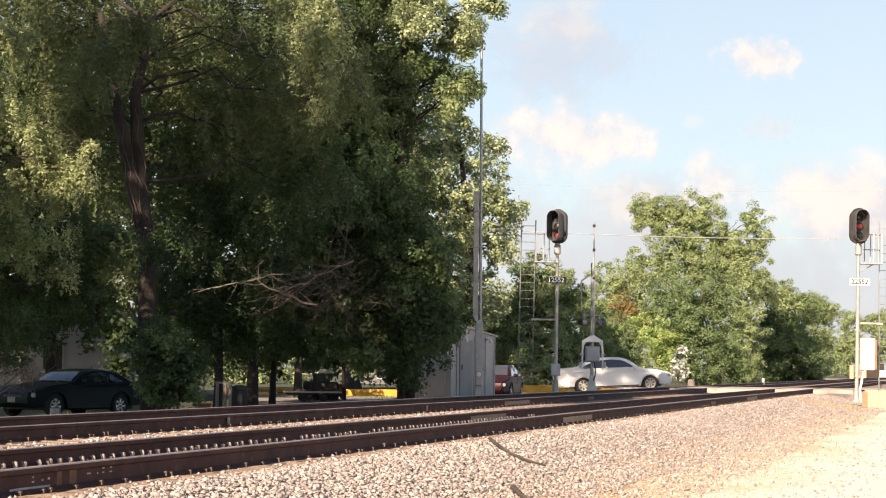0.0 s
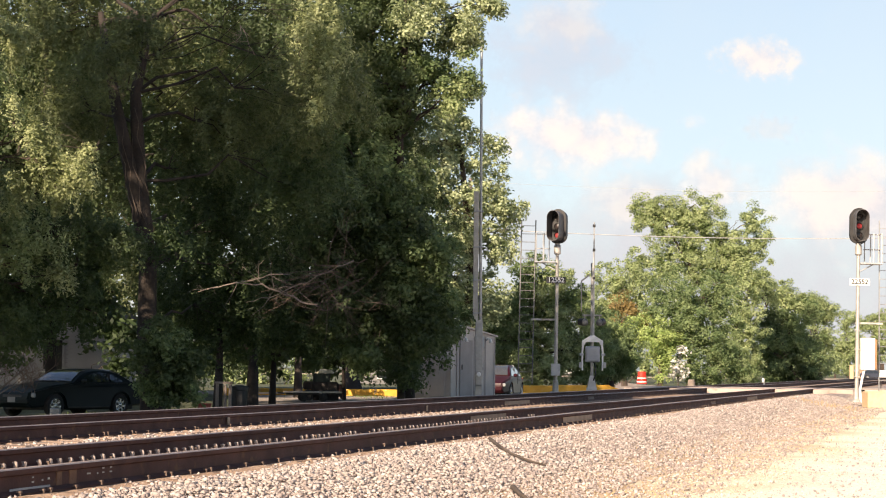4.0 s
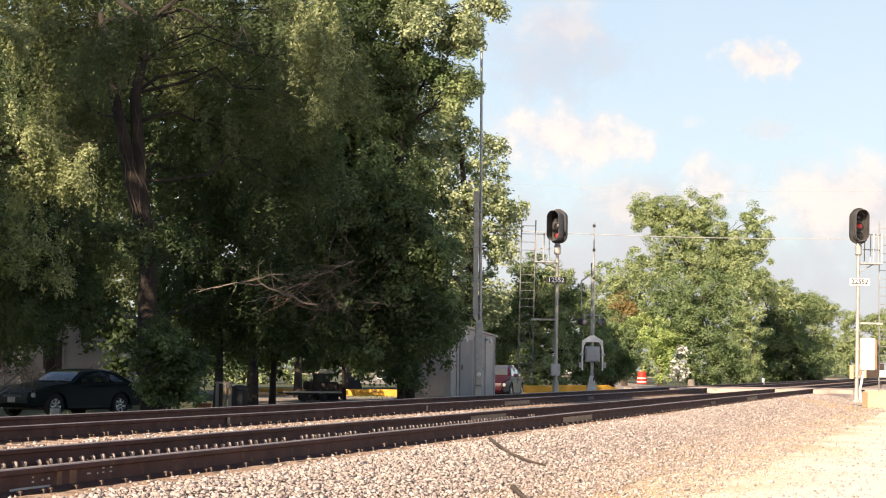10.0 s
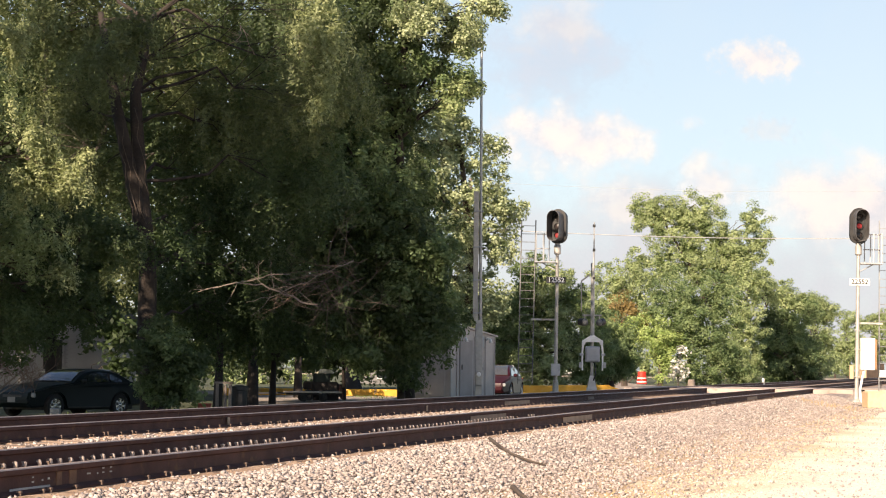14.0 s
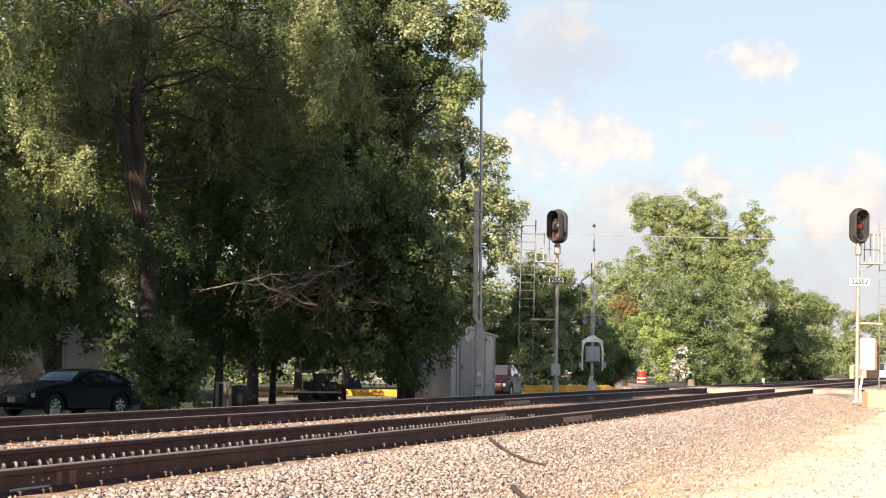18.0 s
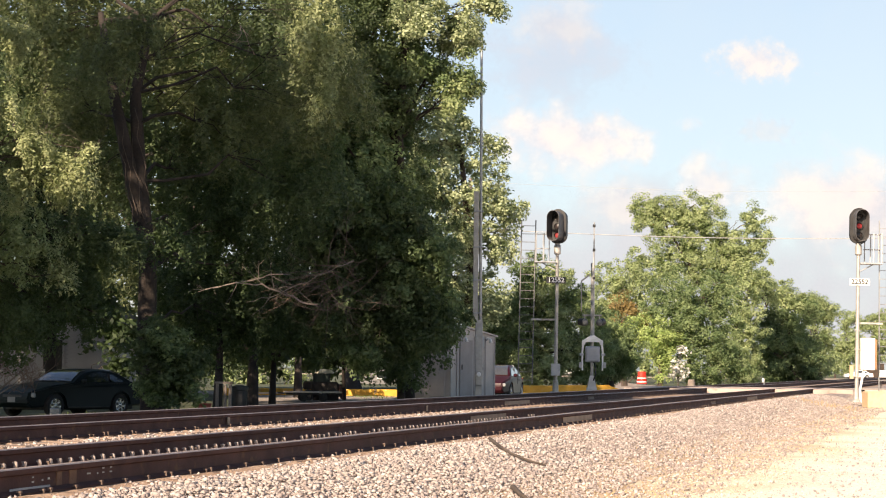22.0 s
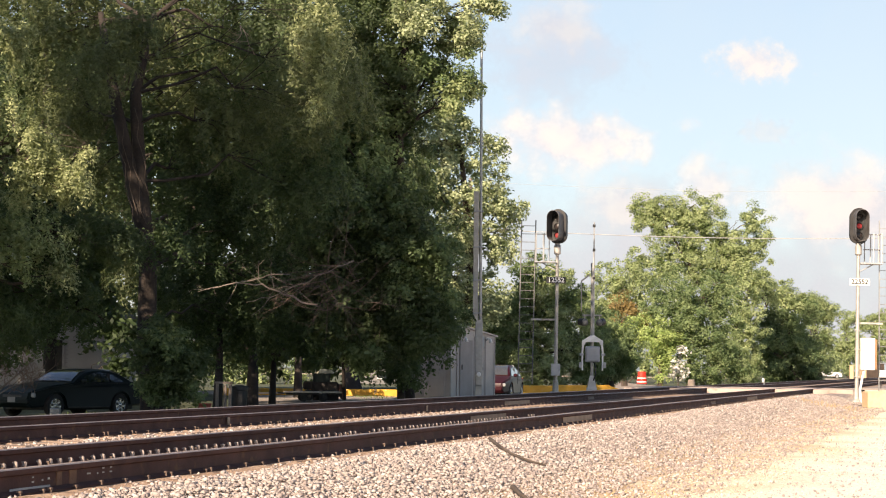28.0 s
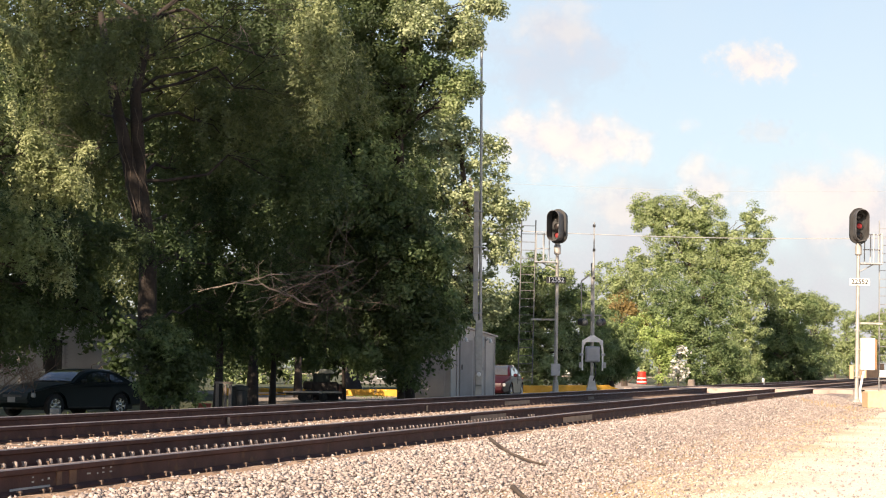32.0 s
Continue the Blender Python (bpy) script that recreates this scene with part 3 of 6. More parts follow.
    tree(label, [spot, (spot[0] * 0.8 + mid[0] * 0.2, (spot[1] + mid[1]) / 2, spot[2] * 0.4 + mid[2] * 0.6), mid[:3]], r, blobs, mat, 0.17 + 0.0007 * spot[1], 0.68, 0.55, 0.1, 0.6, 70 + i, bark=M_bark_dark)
# the belt of trees goes on unseen beside the camera: added, with boughs placed, to throw shade along the verge
for i, (x, y, h, s) in enumerate([(-10.2, 31.0, 19.5, 2.9), (-18.6, 33.5, 21.0, 2.3), (-20.5, 62.0, 14.5, 3.4), (-27.0, 64.0, 15.0, 3.8), (-12.5, 40.0, 17.0, 2.3), (-15.4, 35.0, 9.3, 2.2), (-21.6, 35.0, 14.8, 2.5), (-26.8, 37.0, 18.5, 3.2)]):
    tree("tall leafy tree out of view, added to the belt for shade", [(x, y, 0), (x + 0.2, y, h * 0.4), (x, y + 0.3, h * 0.8)], 0.35,
         [(x, y, h - s * 0.8, s), (x + s * 0.3, y + 0.6, h * 0.80, s * 0.9)] + ([(x - 0.7, y, 7.6, 1.8), (x + 1.3, y, 5.5, 1.4), (x + 1.6, y, 15.6, 1.8), (x + 1.9, y + 0.5, 13.4, 1.8), (x + 1.9, y - 2.0, 11.8, 1.9), (x + 2.1, y - 2.0, 13.3, 1.6)] if i == 4 else [(x + 1.8, y + 0.8, 8.2, 2.0), (x - 1.4, y - 0.4, 7.6, 2.0), (x - 3.0, y, 9.2, 2.0)] if i == 5 else
         [(x - s * 0.2, y + 1, h * 0.62, s), (x + s * 0.3, y + 1.2, h * 0.60, s * 0.85), (x, y - 1.5, h * 0.42, s * 0.9), (x - 0.3, y + 2.0, h * 0.40, s * 0.9)] + ([(x + 3.3, y, 8.0, 2.0), (x + 3.6, y - 1, 10.0, 1.9)] if i == 2 else [])),
         M_leaf_dark, 0.40, 1.0, 0.8, 0.1, 0.8, 90 + i, group="tree belt")
for i, (spot, blobs, mat, label) in enumerate([
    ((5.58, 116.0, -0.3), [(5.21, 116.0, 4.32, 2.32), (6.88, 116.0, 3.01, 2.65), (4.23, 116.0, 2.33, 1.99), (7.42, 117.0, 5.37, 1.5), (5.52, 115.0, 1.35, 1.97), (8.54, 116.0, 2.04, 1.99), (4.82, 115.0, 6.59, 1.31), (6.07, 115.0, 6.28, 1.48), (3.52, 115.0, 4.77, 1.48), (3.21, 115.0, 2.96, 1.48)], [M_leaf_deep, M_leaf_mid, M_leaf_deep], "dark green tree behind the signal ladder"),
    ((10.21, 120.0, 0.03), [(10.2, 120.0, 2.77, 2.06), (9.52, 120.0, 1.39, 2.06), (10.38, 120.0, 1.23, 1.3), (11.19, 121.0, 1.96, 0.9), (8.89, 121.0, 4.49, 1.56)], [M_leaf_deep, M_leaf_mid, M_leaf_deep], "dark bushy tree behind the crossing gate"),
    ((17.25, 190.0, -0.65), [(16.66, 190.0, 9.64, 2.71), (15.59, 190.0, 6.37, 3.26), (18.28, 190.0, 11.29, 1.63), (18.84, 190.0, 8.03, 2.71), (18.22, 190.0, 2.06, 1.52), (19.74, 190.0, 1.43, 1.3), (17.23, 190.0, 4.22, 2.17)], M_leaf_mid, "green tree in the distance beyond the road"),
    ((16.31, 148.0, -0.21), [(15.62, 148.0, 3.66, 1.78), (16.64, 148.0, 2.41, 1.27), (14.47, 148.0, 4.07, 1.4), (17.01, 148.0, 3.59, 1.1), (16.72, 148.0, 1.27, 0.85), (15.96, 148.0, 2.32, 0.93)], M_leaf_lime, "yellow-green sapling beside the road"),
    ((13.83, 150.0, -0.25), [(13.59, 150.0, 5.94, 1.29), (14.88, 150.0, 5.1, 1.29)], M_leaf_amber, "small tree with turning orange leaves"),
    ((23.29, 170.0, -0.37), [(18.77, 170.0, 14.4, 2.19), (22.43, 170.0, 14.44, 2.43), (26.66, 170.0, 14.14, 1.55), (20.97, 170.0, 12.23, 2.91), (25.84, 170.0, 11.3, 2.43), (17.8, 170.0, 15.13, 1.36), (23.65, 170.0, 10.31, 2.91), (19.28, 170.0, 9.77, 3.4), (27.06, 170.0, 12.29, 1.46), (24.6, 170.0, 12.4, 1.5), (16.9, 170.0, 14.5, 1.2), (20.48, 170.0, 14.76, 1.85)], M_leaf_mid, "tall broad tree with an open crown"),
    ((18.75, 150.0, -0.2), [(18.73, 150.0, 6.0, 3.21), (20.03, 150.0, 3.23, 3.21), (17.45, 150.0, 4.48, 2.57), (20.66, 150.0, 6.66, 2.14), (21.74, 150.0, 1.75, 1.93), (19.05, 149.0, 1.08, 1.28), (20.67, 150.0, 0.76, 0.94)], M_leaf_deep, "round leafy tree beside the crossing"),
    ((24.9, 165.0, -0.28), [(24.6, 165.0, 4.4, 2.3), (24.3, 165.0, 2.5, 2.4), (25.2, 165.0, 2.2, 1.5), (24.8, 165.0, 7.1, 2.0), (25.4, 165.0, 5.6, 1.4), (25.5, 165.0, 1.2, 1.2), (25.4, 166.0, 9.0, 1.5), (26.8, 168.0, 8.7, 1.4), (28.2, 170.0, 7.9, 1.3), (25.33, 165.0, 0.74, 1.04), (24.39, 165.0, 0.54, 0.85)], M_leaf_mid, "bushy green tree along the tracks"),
    # shade painted by bough: lower leaves darker than the top ones
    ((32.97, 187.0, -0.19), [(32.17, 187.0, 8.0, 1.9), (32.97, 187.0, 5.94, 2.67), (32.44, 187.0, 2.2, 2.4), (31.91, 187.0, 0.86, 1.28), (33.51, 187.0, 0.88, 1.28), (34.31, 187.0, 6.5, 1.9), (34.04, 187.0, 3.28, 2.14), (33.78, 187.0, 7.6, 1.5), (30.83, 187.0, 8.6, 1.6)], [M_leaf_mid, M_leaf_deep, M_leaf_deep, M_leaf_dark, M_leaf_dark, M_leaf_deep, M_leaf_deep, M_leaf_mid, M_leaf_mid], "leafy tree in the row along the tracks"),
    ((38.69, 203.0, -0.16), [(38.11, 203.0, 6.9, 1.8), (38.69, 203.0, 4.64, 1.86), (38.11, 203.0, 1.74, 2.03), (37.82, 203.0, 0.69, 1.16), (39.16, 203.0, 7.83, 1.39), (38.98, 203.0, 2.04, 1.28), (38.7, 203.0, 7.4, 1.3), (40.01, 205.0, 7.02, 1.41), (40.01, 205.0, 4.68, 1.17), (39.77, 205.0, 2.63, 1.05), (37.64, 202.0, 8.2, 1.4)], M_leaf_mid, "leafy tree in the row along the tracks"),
    # shrub added as a dark mass where the row lies in shadow
    ((32.79, 183.0, -0.41), [(32.01, 183.0, 1.92, 1.99), (33.57, 183.0, 1.42, 1.46), (30.81, 183.0, 1.39, 1.57), (34.54, 184.0, 0.75, 0.74), (38.11, 203.0, 3.47, 1.39), (32.86, 184.0, 3.66, 1.79), (34.02, 184.0, 2.31, 1.26), (38.58, 203.0, 4.63, 1.28), (31.22, 183.0, 4.26, 1.36), (30.4, 184.0, 5.7, 1.9), (29.9, 184.0, 3.3, 1.8), (30.2, 184.0, 1.3, 1.5), (31.8, 189.0, 5.0, 2.2), (31.6, 189.0, 2.6, 2.0), (33.4, 189.0, 3.6, 2.0)], [M_leaf_dark, M_leaf_deep, M_leaf_deep], "dark shrubby tree added for the shade at the foot of the row"),
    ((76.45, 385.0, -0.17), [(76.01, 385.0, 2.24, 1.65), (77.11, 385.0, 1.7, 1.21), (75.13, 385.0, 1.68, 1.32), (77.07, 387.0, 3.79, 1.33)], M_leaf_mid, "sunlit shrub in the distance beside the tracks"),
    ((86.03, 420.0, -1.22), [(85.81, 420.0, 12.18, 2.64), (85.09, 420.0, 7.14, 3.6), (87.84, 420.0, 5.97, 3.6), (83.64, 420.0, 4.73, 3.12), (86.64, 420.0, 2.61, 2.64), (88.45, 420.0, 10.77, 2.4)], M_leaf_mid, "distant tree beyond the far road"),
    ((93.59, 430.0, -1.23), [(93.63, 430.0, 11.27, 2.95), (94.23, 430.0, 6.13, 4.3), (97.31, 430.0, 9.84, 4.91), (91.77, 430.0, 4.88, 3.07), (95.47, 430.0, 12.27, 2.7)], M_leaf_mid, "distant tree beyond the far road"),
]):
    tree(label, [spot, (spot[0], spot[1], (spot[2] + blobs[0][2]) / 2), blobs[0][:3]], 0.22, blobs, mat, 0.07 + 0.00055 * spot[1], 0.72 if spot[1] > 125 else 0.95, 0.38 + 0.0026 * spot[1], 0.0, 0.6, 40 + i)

# ---- rails ----
def rail_bar(name, u, top, v0, v1, parent, step):
    """Flat-bottom rail: foot, web and head, with the worn running surface as a part."""
    prof = [(-0.076, -0.186), (0.076, -0.186), (0.076, -0.172), (0.016, -0.150), (0.010, -0.055), (0.036, -0.042), (0.037, -0.008),
            (-0.037, -0.008), (-0.036, -0.042), (-0.010, -0.055), (-0.016, -0.150), (-0.076, -0.172)]
    cap = [(0.037, -0.008), (0.033, 0.0), (-0.033, 0.0), (-0.037, -0.008)]
    vs = list(np.arange(v0, min(v1, 130), step)) + ([v1] if v1 <= 130 else [130, 200, 400, v1])

    def pull(shape):
        k = len(shape)
        vv = [(u + x, v, top + z + 0.004 * noise.noise((u, v * 0.25, 0))) for v in vs for x, z in shape]
        ff = [(j * k + i, j * k + (i + 1) % k, (j + 1) * k + (i + 1) % k, (j + 1) * k + i) for j in range(len(vs) - 1) for i in range(k)]
        return vv, ff + [tuple(range(k))[::-1]]
    bar = link(name, *pull(prof), M_rail, parent)
    link("running_surface", *pull(cap), M_railtop, bar, "polished top of the rail")
    return bar


def mesh_of(bm, mat):
    bmesh.ops.recalc_face_normals(bm, faces=bm.faces)
    me = bpy.data.meshes.new("shared")
    bm.to_mesh(me)
    bm.free()
    me.materials.append(mat)
    return me


def joined(name, me, places, mat, parent):
    """Many placed copies of one small mesh in one part."""
    v = np.array([q.co[:] for q in me.vertices])
    fs = [tuple(p.vertices) for p in me.polygons]
    vv, ff = [], []
    for m in places:
        a = np.array(m)
        o = len(vv)
        vv += (v @ a[:3, :3].T + a[:3, 3]).tolist()
        ff += [tuple(i + o for i in f) for f in fs]
    ob = link(name, vv, ff, mat, parent)
    ob["kind"] = "stuff"
    return ob


tie_mesh = mesh_of(box((2.6, 0.23, 0.18), (0, 0, -0.18), 0.012), M_tie)
M_plate = surface("dark_rusty_plate", (0.17, 0.11, 0.075), (0.33, 0.23, 0.16), 8, 0.85, 0.2, 90, 0.2)
plate_mesh = mesh_of(box((0.34, 0.18, 0.018), (0, 0, 0), 0.004), M_plate)
M_spike = surface("dark_rusty_spike", (0.10, 0.066, 0.050), (0.21, 0.15, 0.115), 8, 0.85, 0.1, 90, 0.2)
spike = bmesh.new()
box((0.016, 0.016, 0.029), (0, 0, 0), 0, spike)
box((0.034, 0.030, 0.012), (-0.008, 0, 0.026), 0, spike)
spike_mesh = mesh_of(spike, M_spike)
anchor = bmesh.new()
prism([(0.060, -0.02), (0.090, -0.01), (0.095, 0.035), (0.092, 0.060), (0.078, 0.072), (0.056, 0.069), (0.048, 0.059), (0.062, 0.053), (0.066, 0.025)], 0.042, "y", anchor, bevel=0.006)
M_lug = surface("pale_rusted_lug", (0.33, 0.26, 0.21), (0.52, 0.43, 0.37), 9, 0.85, 0.1, 80, 0.2, vary=0.25)
anchor_mesh = mesh_of(anchor, M_lug)
joint_mesh = mesh_of(prism([(0.0, 0.0), (0.024, 0.0), (0.03, 0.03), (0.018, 0.045), (0.018, 0.075), (0.03, 0.09), (0.0, 0.09)], 0.92, "y"), M_rust)
M_joint = surface("sandy_rust", (0.28, 0.20, 0.135), (0.43, 0.325, 0.235), 5, 0.8, 0.1, 60, 0.1)

g = np.random.default_rng(21)
tracks = []
for k, (a, b) in enumerate(((0, 1), (2, 3))):
    t = thing("railway_track", TRACK, "rusty steel railway track on timber ties in ballast", "track", "railway tracks", "structure")
    tracks.append(t)
    for r in (a, b):
        rail_bar("rail", RAILS[r], RAIL_TOP[r], 4.0, 900.0, t, 1.5)
    mid = (RAILS[a] + RAILS[b]) / 2
    far_ties, far_plates, spikes, anchors = [], [], [], []
    v = 8.0
    while v < 330:
        top = (RAIL_TOP[a] + RAIL_TOP[b]) / 2 - 0.186 - 0.018
        spot = pose(mid + g.normal() * 0.03, v + g.normal() * 0.03, top, 0, 0, g.normal() * 0.7)
        wy = (TRACK @ Vector((mid, v, 0))).y
        if not CROSSING[0] - 0.4 < wy < CROSSING[1] + 0.4:
            if v < 80:
                piece("tie", tie_mesh, spot, t)
            else:
                far_ties.append(spot)
            if v < 80:
                for r in (a, b):
                    z = RAIL_TOP[r] - 0.186 - 0.016
                    m = pose(RAILS[r], v, z)
                    (piece("tie_plate", plate_mesh, m, t) if v < 42 else far_plates.append(m))
                    for side in (1, -1):
                        for dv in ((-0.055, 0.06) if g.random() < 0.35 else (0.03,)):
                            spikes.append(pose(RAILS[r] + side * 0.098, v + dv, z + 0.01 + abs(g.normal()) * 0.012, 0, 0, 0 if side > 0 else 180))
                    for dv in ((-0.12, 0.10) if r == 1 else ()):
                        if g.random() < 0.96 and (v < 34.9 or 35.8 < v < 36.4) and not 22.3 < v + dv < 22.8 and not 25.3 < v + dv < 25.9:
                            anchors.append(pose(RAILS[r], v + dv + g.normal() * 0.022, RAIL_TOP[r] - 0.186 + 0.004 + g.normal() * 0.005, g.normal() * 7, 0, g.normal() * 9))
        v += 0.442
    joined("far_ties", tie_mesh, far_ties, M_tie, t)
    joined("far_tie_plates", plate_mesh, far_plates, M_rust, t)
    near = [s for s in spikes if s.translation.y < 22][:150]
    for m in near:
        piece("spike", spike_mesh, m, t)
    joined("far_spikes", spike_mesh, spikes[len(near):], M_spike, t)
    near = [s for s in anchors if s.translation.y < 27][:150]
    for m in near:
        piece("rail_anchor", anchor_mesh, m, t)
    joined("far_rail_anchors", anchor_mesh, anchors[len(near):], M_lug, t)

# joint bars and a pale weld
for r, v in ((2, 58.0), (0, 52.0)):
    m = pose(RAILS[r] + 0.012, v, RAIL_TOP[r] - 0.15)
    ob = piece("joint_bar", joint_mesh, m, tracks[r // 2])
for r, v, ln in ((0, 33.2, 2.6), (1, 33.0, 2.6), (2, 48.0, 2.8), (0, 62.0, 3.0)):
    part("rail_splice", box((0.012, ln, 0.09), (RAILS[r] + 0.02, v, RAIL_TOP[r] - 0.148), 0.003), M_joint, tracks[r // 2], "sandy-coloured splice plate")
# chalked marks on the near rail, too faint to read
for v, z, w, h in ((12.80, 0.072, 0.05, 0.014), (12.80, 0.040, 0.07, 0.014), (12.95, 0.046, 0.05, 0.014), (13.05, 0.050, 0.06, 0.018), (13.72, 0.055, 0.12, 0.014), (13.88, 0.05, 0.04, 0.014), (13.98, 0.085, 0.07, 0.013), (13.98, 0.052, 0.07, 0.013), (14.12, 0.085, 0.06, 0.013), (14.12, 0.052, 0.09, 0.013)):
    part("chalk_mark", box((0.003, w * 0.5, h * 0.8), (RAILS[0] + 0.0165, v, RAIL_TOP[0] - 0.15 + z), 0), M_galv, tracks[0], "faint white chalk mark")


M_scuff = surface("pale_scuffed_steel", (0.22, 0.23, 0.25), (0.36, 0.37, 0.40), 6, 0.5, 0.3, 60, 0.1)
part("scuff", box((0.004, 0.62, 0.022), (RAILS[0] + 0.022, 12.75, RAIL_TOP[0] - 0.158), 0.001), M_scuff, tracks[0], "pale bluish scuffed streak low on the web")
# fine dirt and crumbs packed along the near rail
vs = np.arange(8.0, 82.0, 0.25)
us = np.array([-6.30, -6.24, -6.15, -6.05, -5.95, -5.85])
verts = [(u, v, 0.315 - 0.02 * abs(u + 6.24) / 0.4 + 0.016 * noise.noise((u * 9, v * 2.2, 3))) for v in vs for u in us]
k = len(us)
fines = link("ballast_fines", verts, [(j * k + i, j * k + i + 1, (j + 1) * k + i + 1, (j + 1) * k + i) for j in range(len(vs) - 1) for i in range(k - 1)],
             surface("orange_dirt", (0.26, 0.16, 0.10), (0.50, 0.35, 0.24), 2.5, 0.95, 0, 45, 0.8, (0.18, 0.11, 0.07), 0.3), smooth=True)
fines.matrix_basis = TRACK
tagged(fines, "reddish dirt packed along the foot of the rail", "dirt", kind="stuff")


# ---- ballast stones ----
def stones(name, areas, seed, mat, label):
    """Crushed rock: angular lumps lying on the bed."""
    gg = np.random.default_rng(seed)
    octa = np.array([(1, 0, 0), (0, 1, 0), (-1, 0, 0), (0, -1, 0), (0, 0, 1), (0, 0, -1)], float) * 0.72
    tris = np.array([(0, 1, 4), (1, 2, 4), (2, 3, 4), (3, 0, 4), (1, 0, 5), (2, 1, 5), (3, 2, 5), (0, 3, 5)])
    spots = []
    for u0, u1, v0, v1, per, size in areas:
        n = int((u1 - u0) * (v1 - v0) * per)
        for u, v in zip(gg.uniform(u0, u1, n), gg.uniform(v0, v1, n)):
            if any(abs(u - r) < 0.09 for r in RAILS):
                continue
            spots.append((u, v, height(u, v), size))
    s = np.array(spots)
    n = len(s)
    shape = octa[None] + gg.normal(size=(n, 6, 3)) * 0.17
    shape *= (s[:, 3] * np.minimum(gg.lognormal(-0.50, 0.36, n), 1.25))[:, None, None] * gg.uniform(0.65, 1.25, (n, 1, 3))
    q = gg.normal(size=(n, 4))
    q /= np.linalg.norm(q, axis=1)[:, None]
    w, x, y, z = q.T
    rot = np.stack([1 - 2 * (y * y + z * z), 2 * (x * y - z * w), 2 * (x * z + y * w), 2 * (x * y + z * w), 1 - 2 * (x * x + z * z), 2 * (y * z - x * w),
                    2 * (x * z - y * w), 2 * (y * z + x * w), 1 - 2 * (x * x + y * y)], 1).reshape(n, 3, 3)
    co = np.einsum("nij,nkj->nki", rot, shape) * (1.15, 1.15, 0.78)
    low = gg.uniform(0.05, 0.95, n) * s[:, 3] * np.where(s[:, 0] < -6.3, 0.4, 1.0)
    co += np.stack([s[:, 0], s[:, 1], s[:, 2] + low], 1)[:, None]
    me = bpy.data.meshes.new(name)
    me.vertices.add(6 * n)
    me.vertices.foreach_set("co", co.ravel())
    me.loops.add(24 * n)
    me.loops.foreach_set("vertex_index", (tris[None] + np.arange(n)[:, None, None] * 6).ravel().astype(np.int32))
    me.polygons.add(8 * n)
    me.polygons.foreach_set("loop_start", np.arange(0, 24 * n, 3, dtype=np.int32))
    me.update(calc_edges=True)
    me.materials.append(mat)
    ob = new(name, me)
    ob.matrix_basis = TRACK
    return tagged(ob, label, "gravel", kind="stuff")


def rock(name, stops):
    m, n, l, b = material(name)
    geo, tc, t = n.new("ShaderNodeNewGeometry"), n.new("ShaderNodeTexCoord"), n.new("ShaderNodeTexNoise")
    t.inputs["Scale"].default_value, t.inputs["Detail"].default_value = 40, 5
    l.new(tc.outputs["Object"], t.inputs["Vector"])
    add = n.new("ShaderNodeMath")
    add.operation = "MULTIPLY_ADD"
    l.new(t.outputs[0], add.inputs[0])
    add.inputs[1].default_value = 0.35
    l.new(geo.outputs["Random Per Island"], add.inputs[2])
    r = ramp(n, stops)
    l.new(add.outputs[0], r.inputs[0])
    l.new(r.outputs[0], b.inputs["Base Color"])
    b.inputs["Roughness"].default_value = 0.9
    bp = n.new("ShaderNodeBump")
    bp.inputs["Strength"].default_value, bp.inputs["Distance"].default_value = 0.3, 0.01
    l.new(t.outputs[0], bp.inputs["Height"])
    l.new(bp.outputs[0], b.inputs["Normal"])
    return m


M_rock = rock("pink_grey_crushed_rock", [(0.12, (0.215, 0.175, 0.160)), (0.45, (0.315, 0.260, 0.233)), (0.85, (0.385, 0.326, 0.292)), (1.05, (0.48, 0.425, 0.385))])
stones("ballast_stones", [
    (-5.95, -4.3, 10, 24, 820, 0.038), (-4.3, -3.5, 10, 24, 520, 0.032), (-5.95, -4.2, 24, 44, 500, 0.035), (-4.2, -3.3, 24, 44, 240, 0.034), (-6.25, -5.95, 10, 40, 60, 0.035),
    (-6.1, -3.6, 44, 82, 170, 0.046), (-3.5, -2.5, 10, 40, 110, 0.032), (-2.6, -1.0, 10, 36, 26, 0.026), (-1.0, 1.0, 10, 22, 16, 0.022), (-3.6, -2.4, 40, 80, 50, 0.04), (-7.75, -6.45, 9, 34, 130, 0.042), (-10.6, -8.0, 12, 44, 105, 0.040), (-12.1, -10.8, 14, 60, 70, 0.05), (-14.2, -12.3, 14, 70, 50, 0.05)],
    5, M_rock, "pinkish grey crushed stone ballast beside the rails")
M_pebble = rock("sandy_pebbles", [(0.15, (0.28, 0.225, 0.165)), (0.6, (0.46, 0.385, 0.29)), (1.1, (0.68, 0.60, 0.48))])
stones("lot_gravel", [(-3.6, 2.5, 10, 26, 24, 0.018), (-3.6, 6.0, 26, 50, 9, 0.026), (-3.4, -2.0, 12, 26, 80, 0.022)], 6, M_pebble, "loose pale pebbles on the sandy lot")

# ---- road, crossing, pavement ----
def road_height(x):
    return 0.02 + 0.465 * smooth(1.0, 13.5, x) * (1 - smooth(20, 46, x))


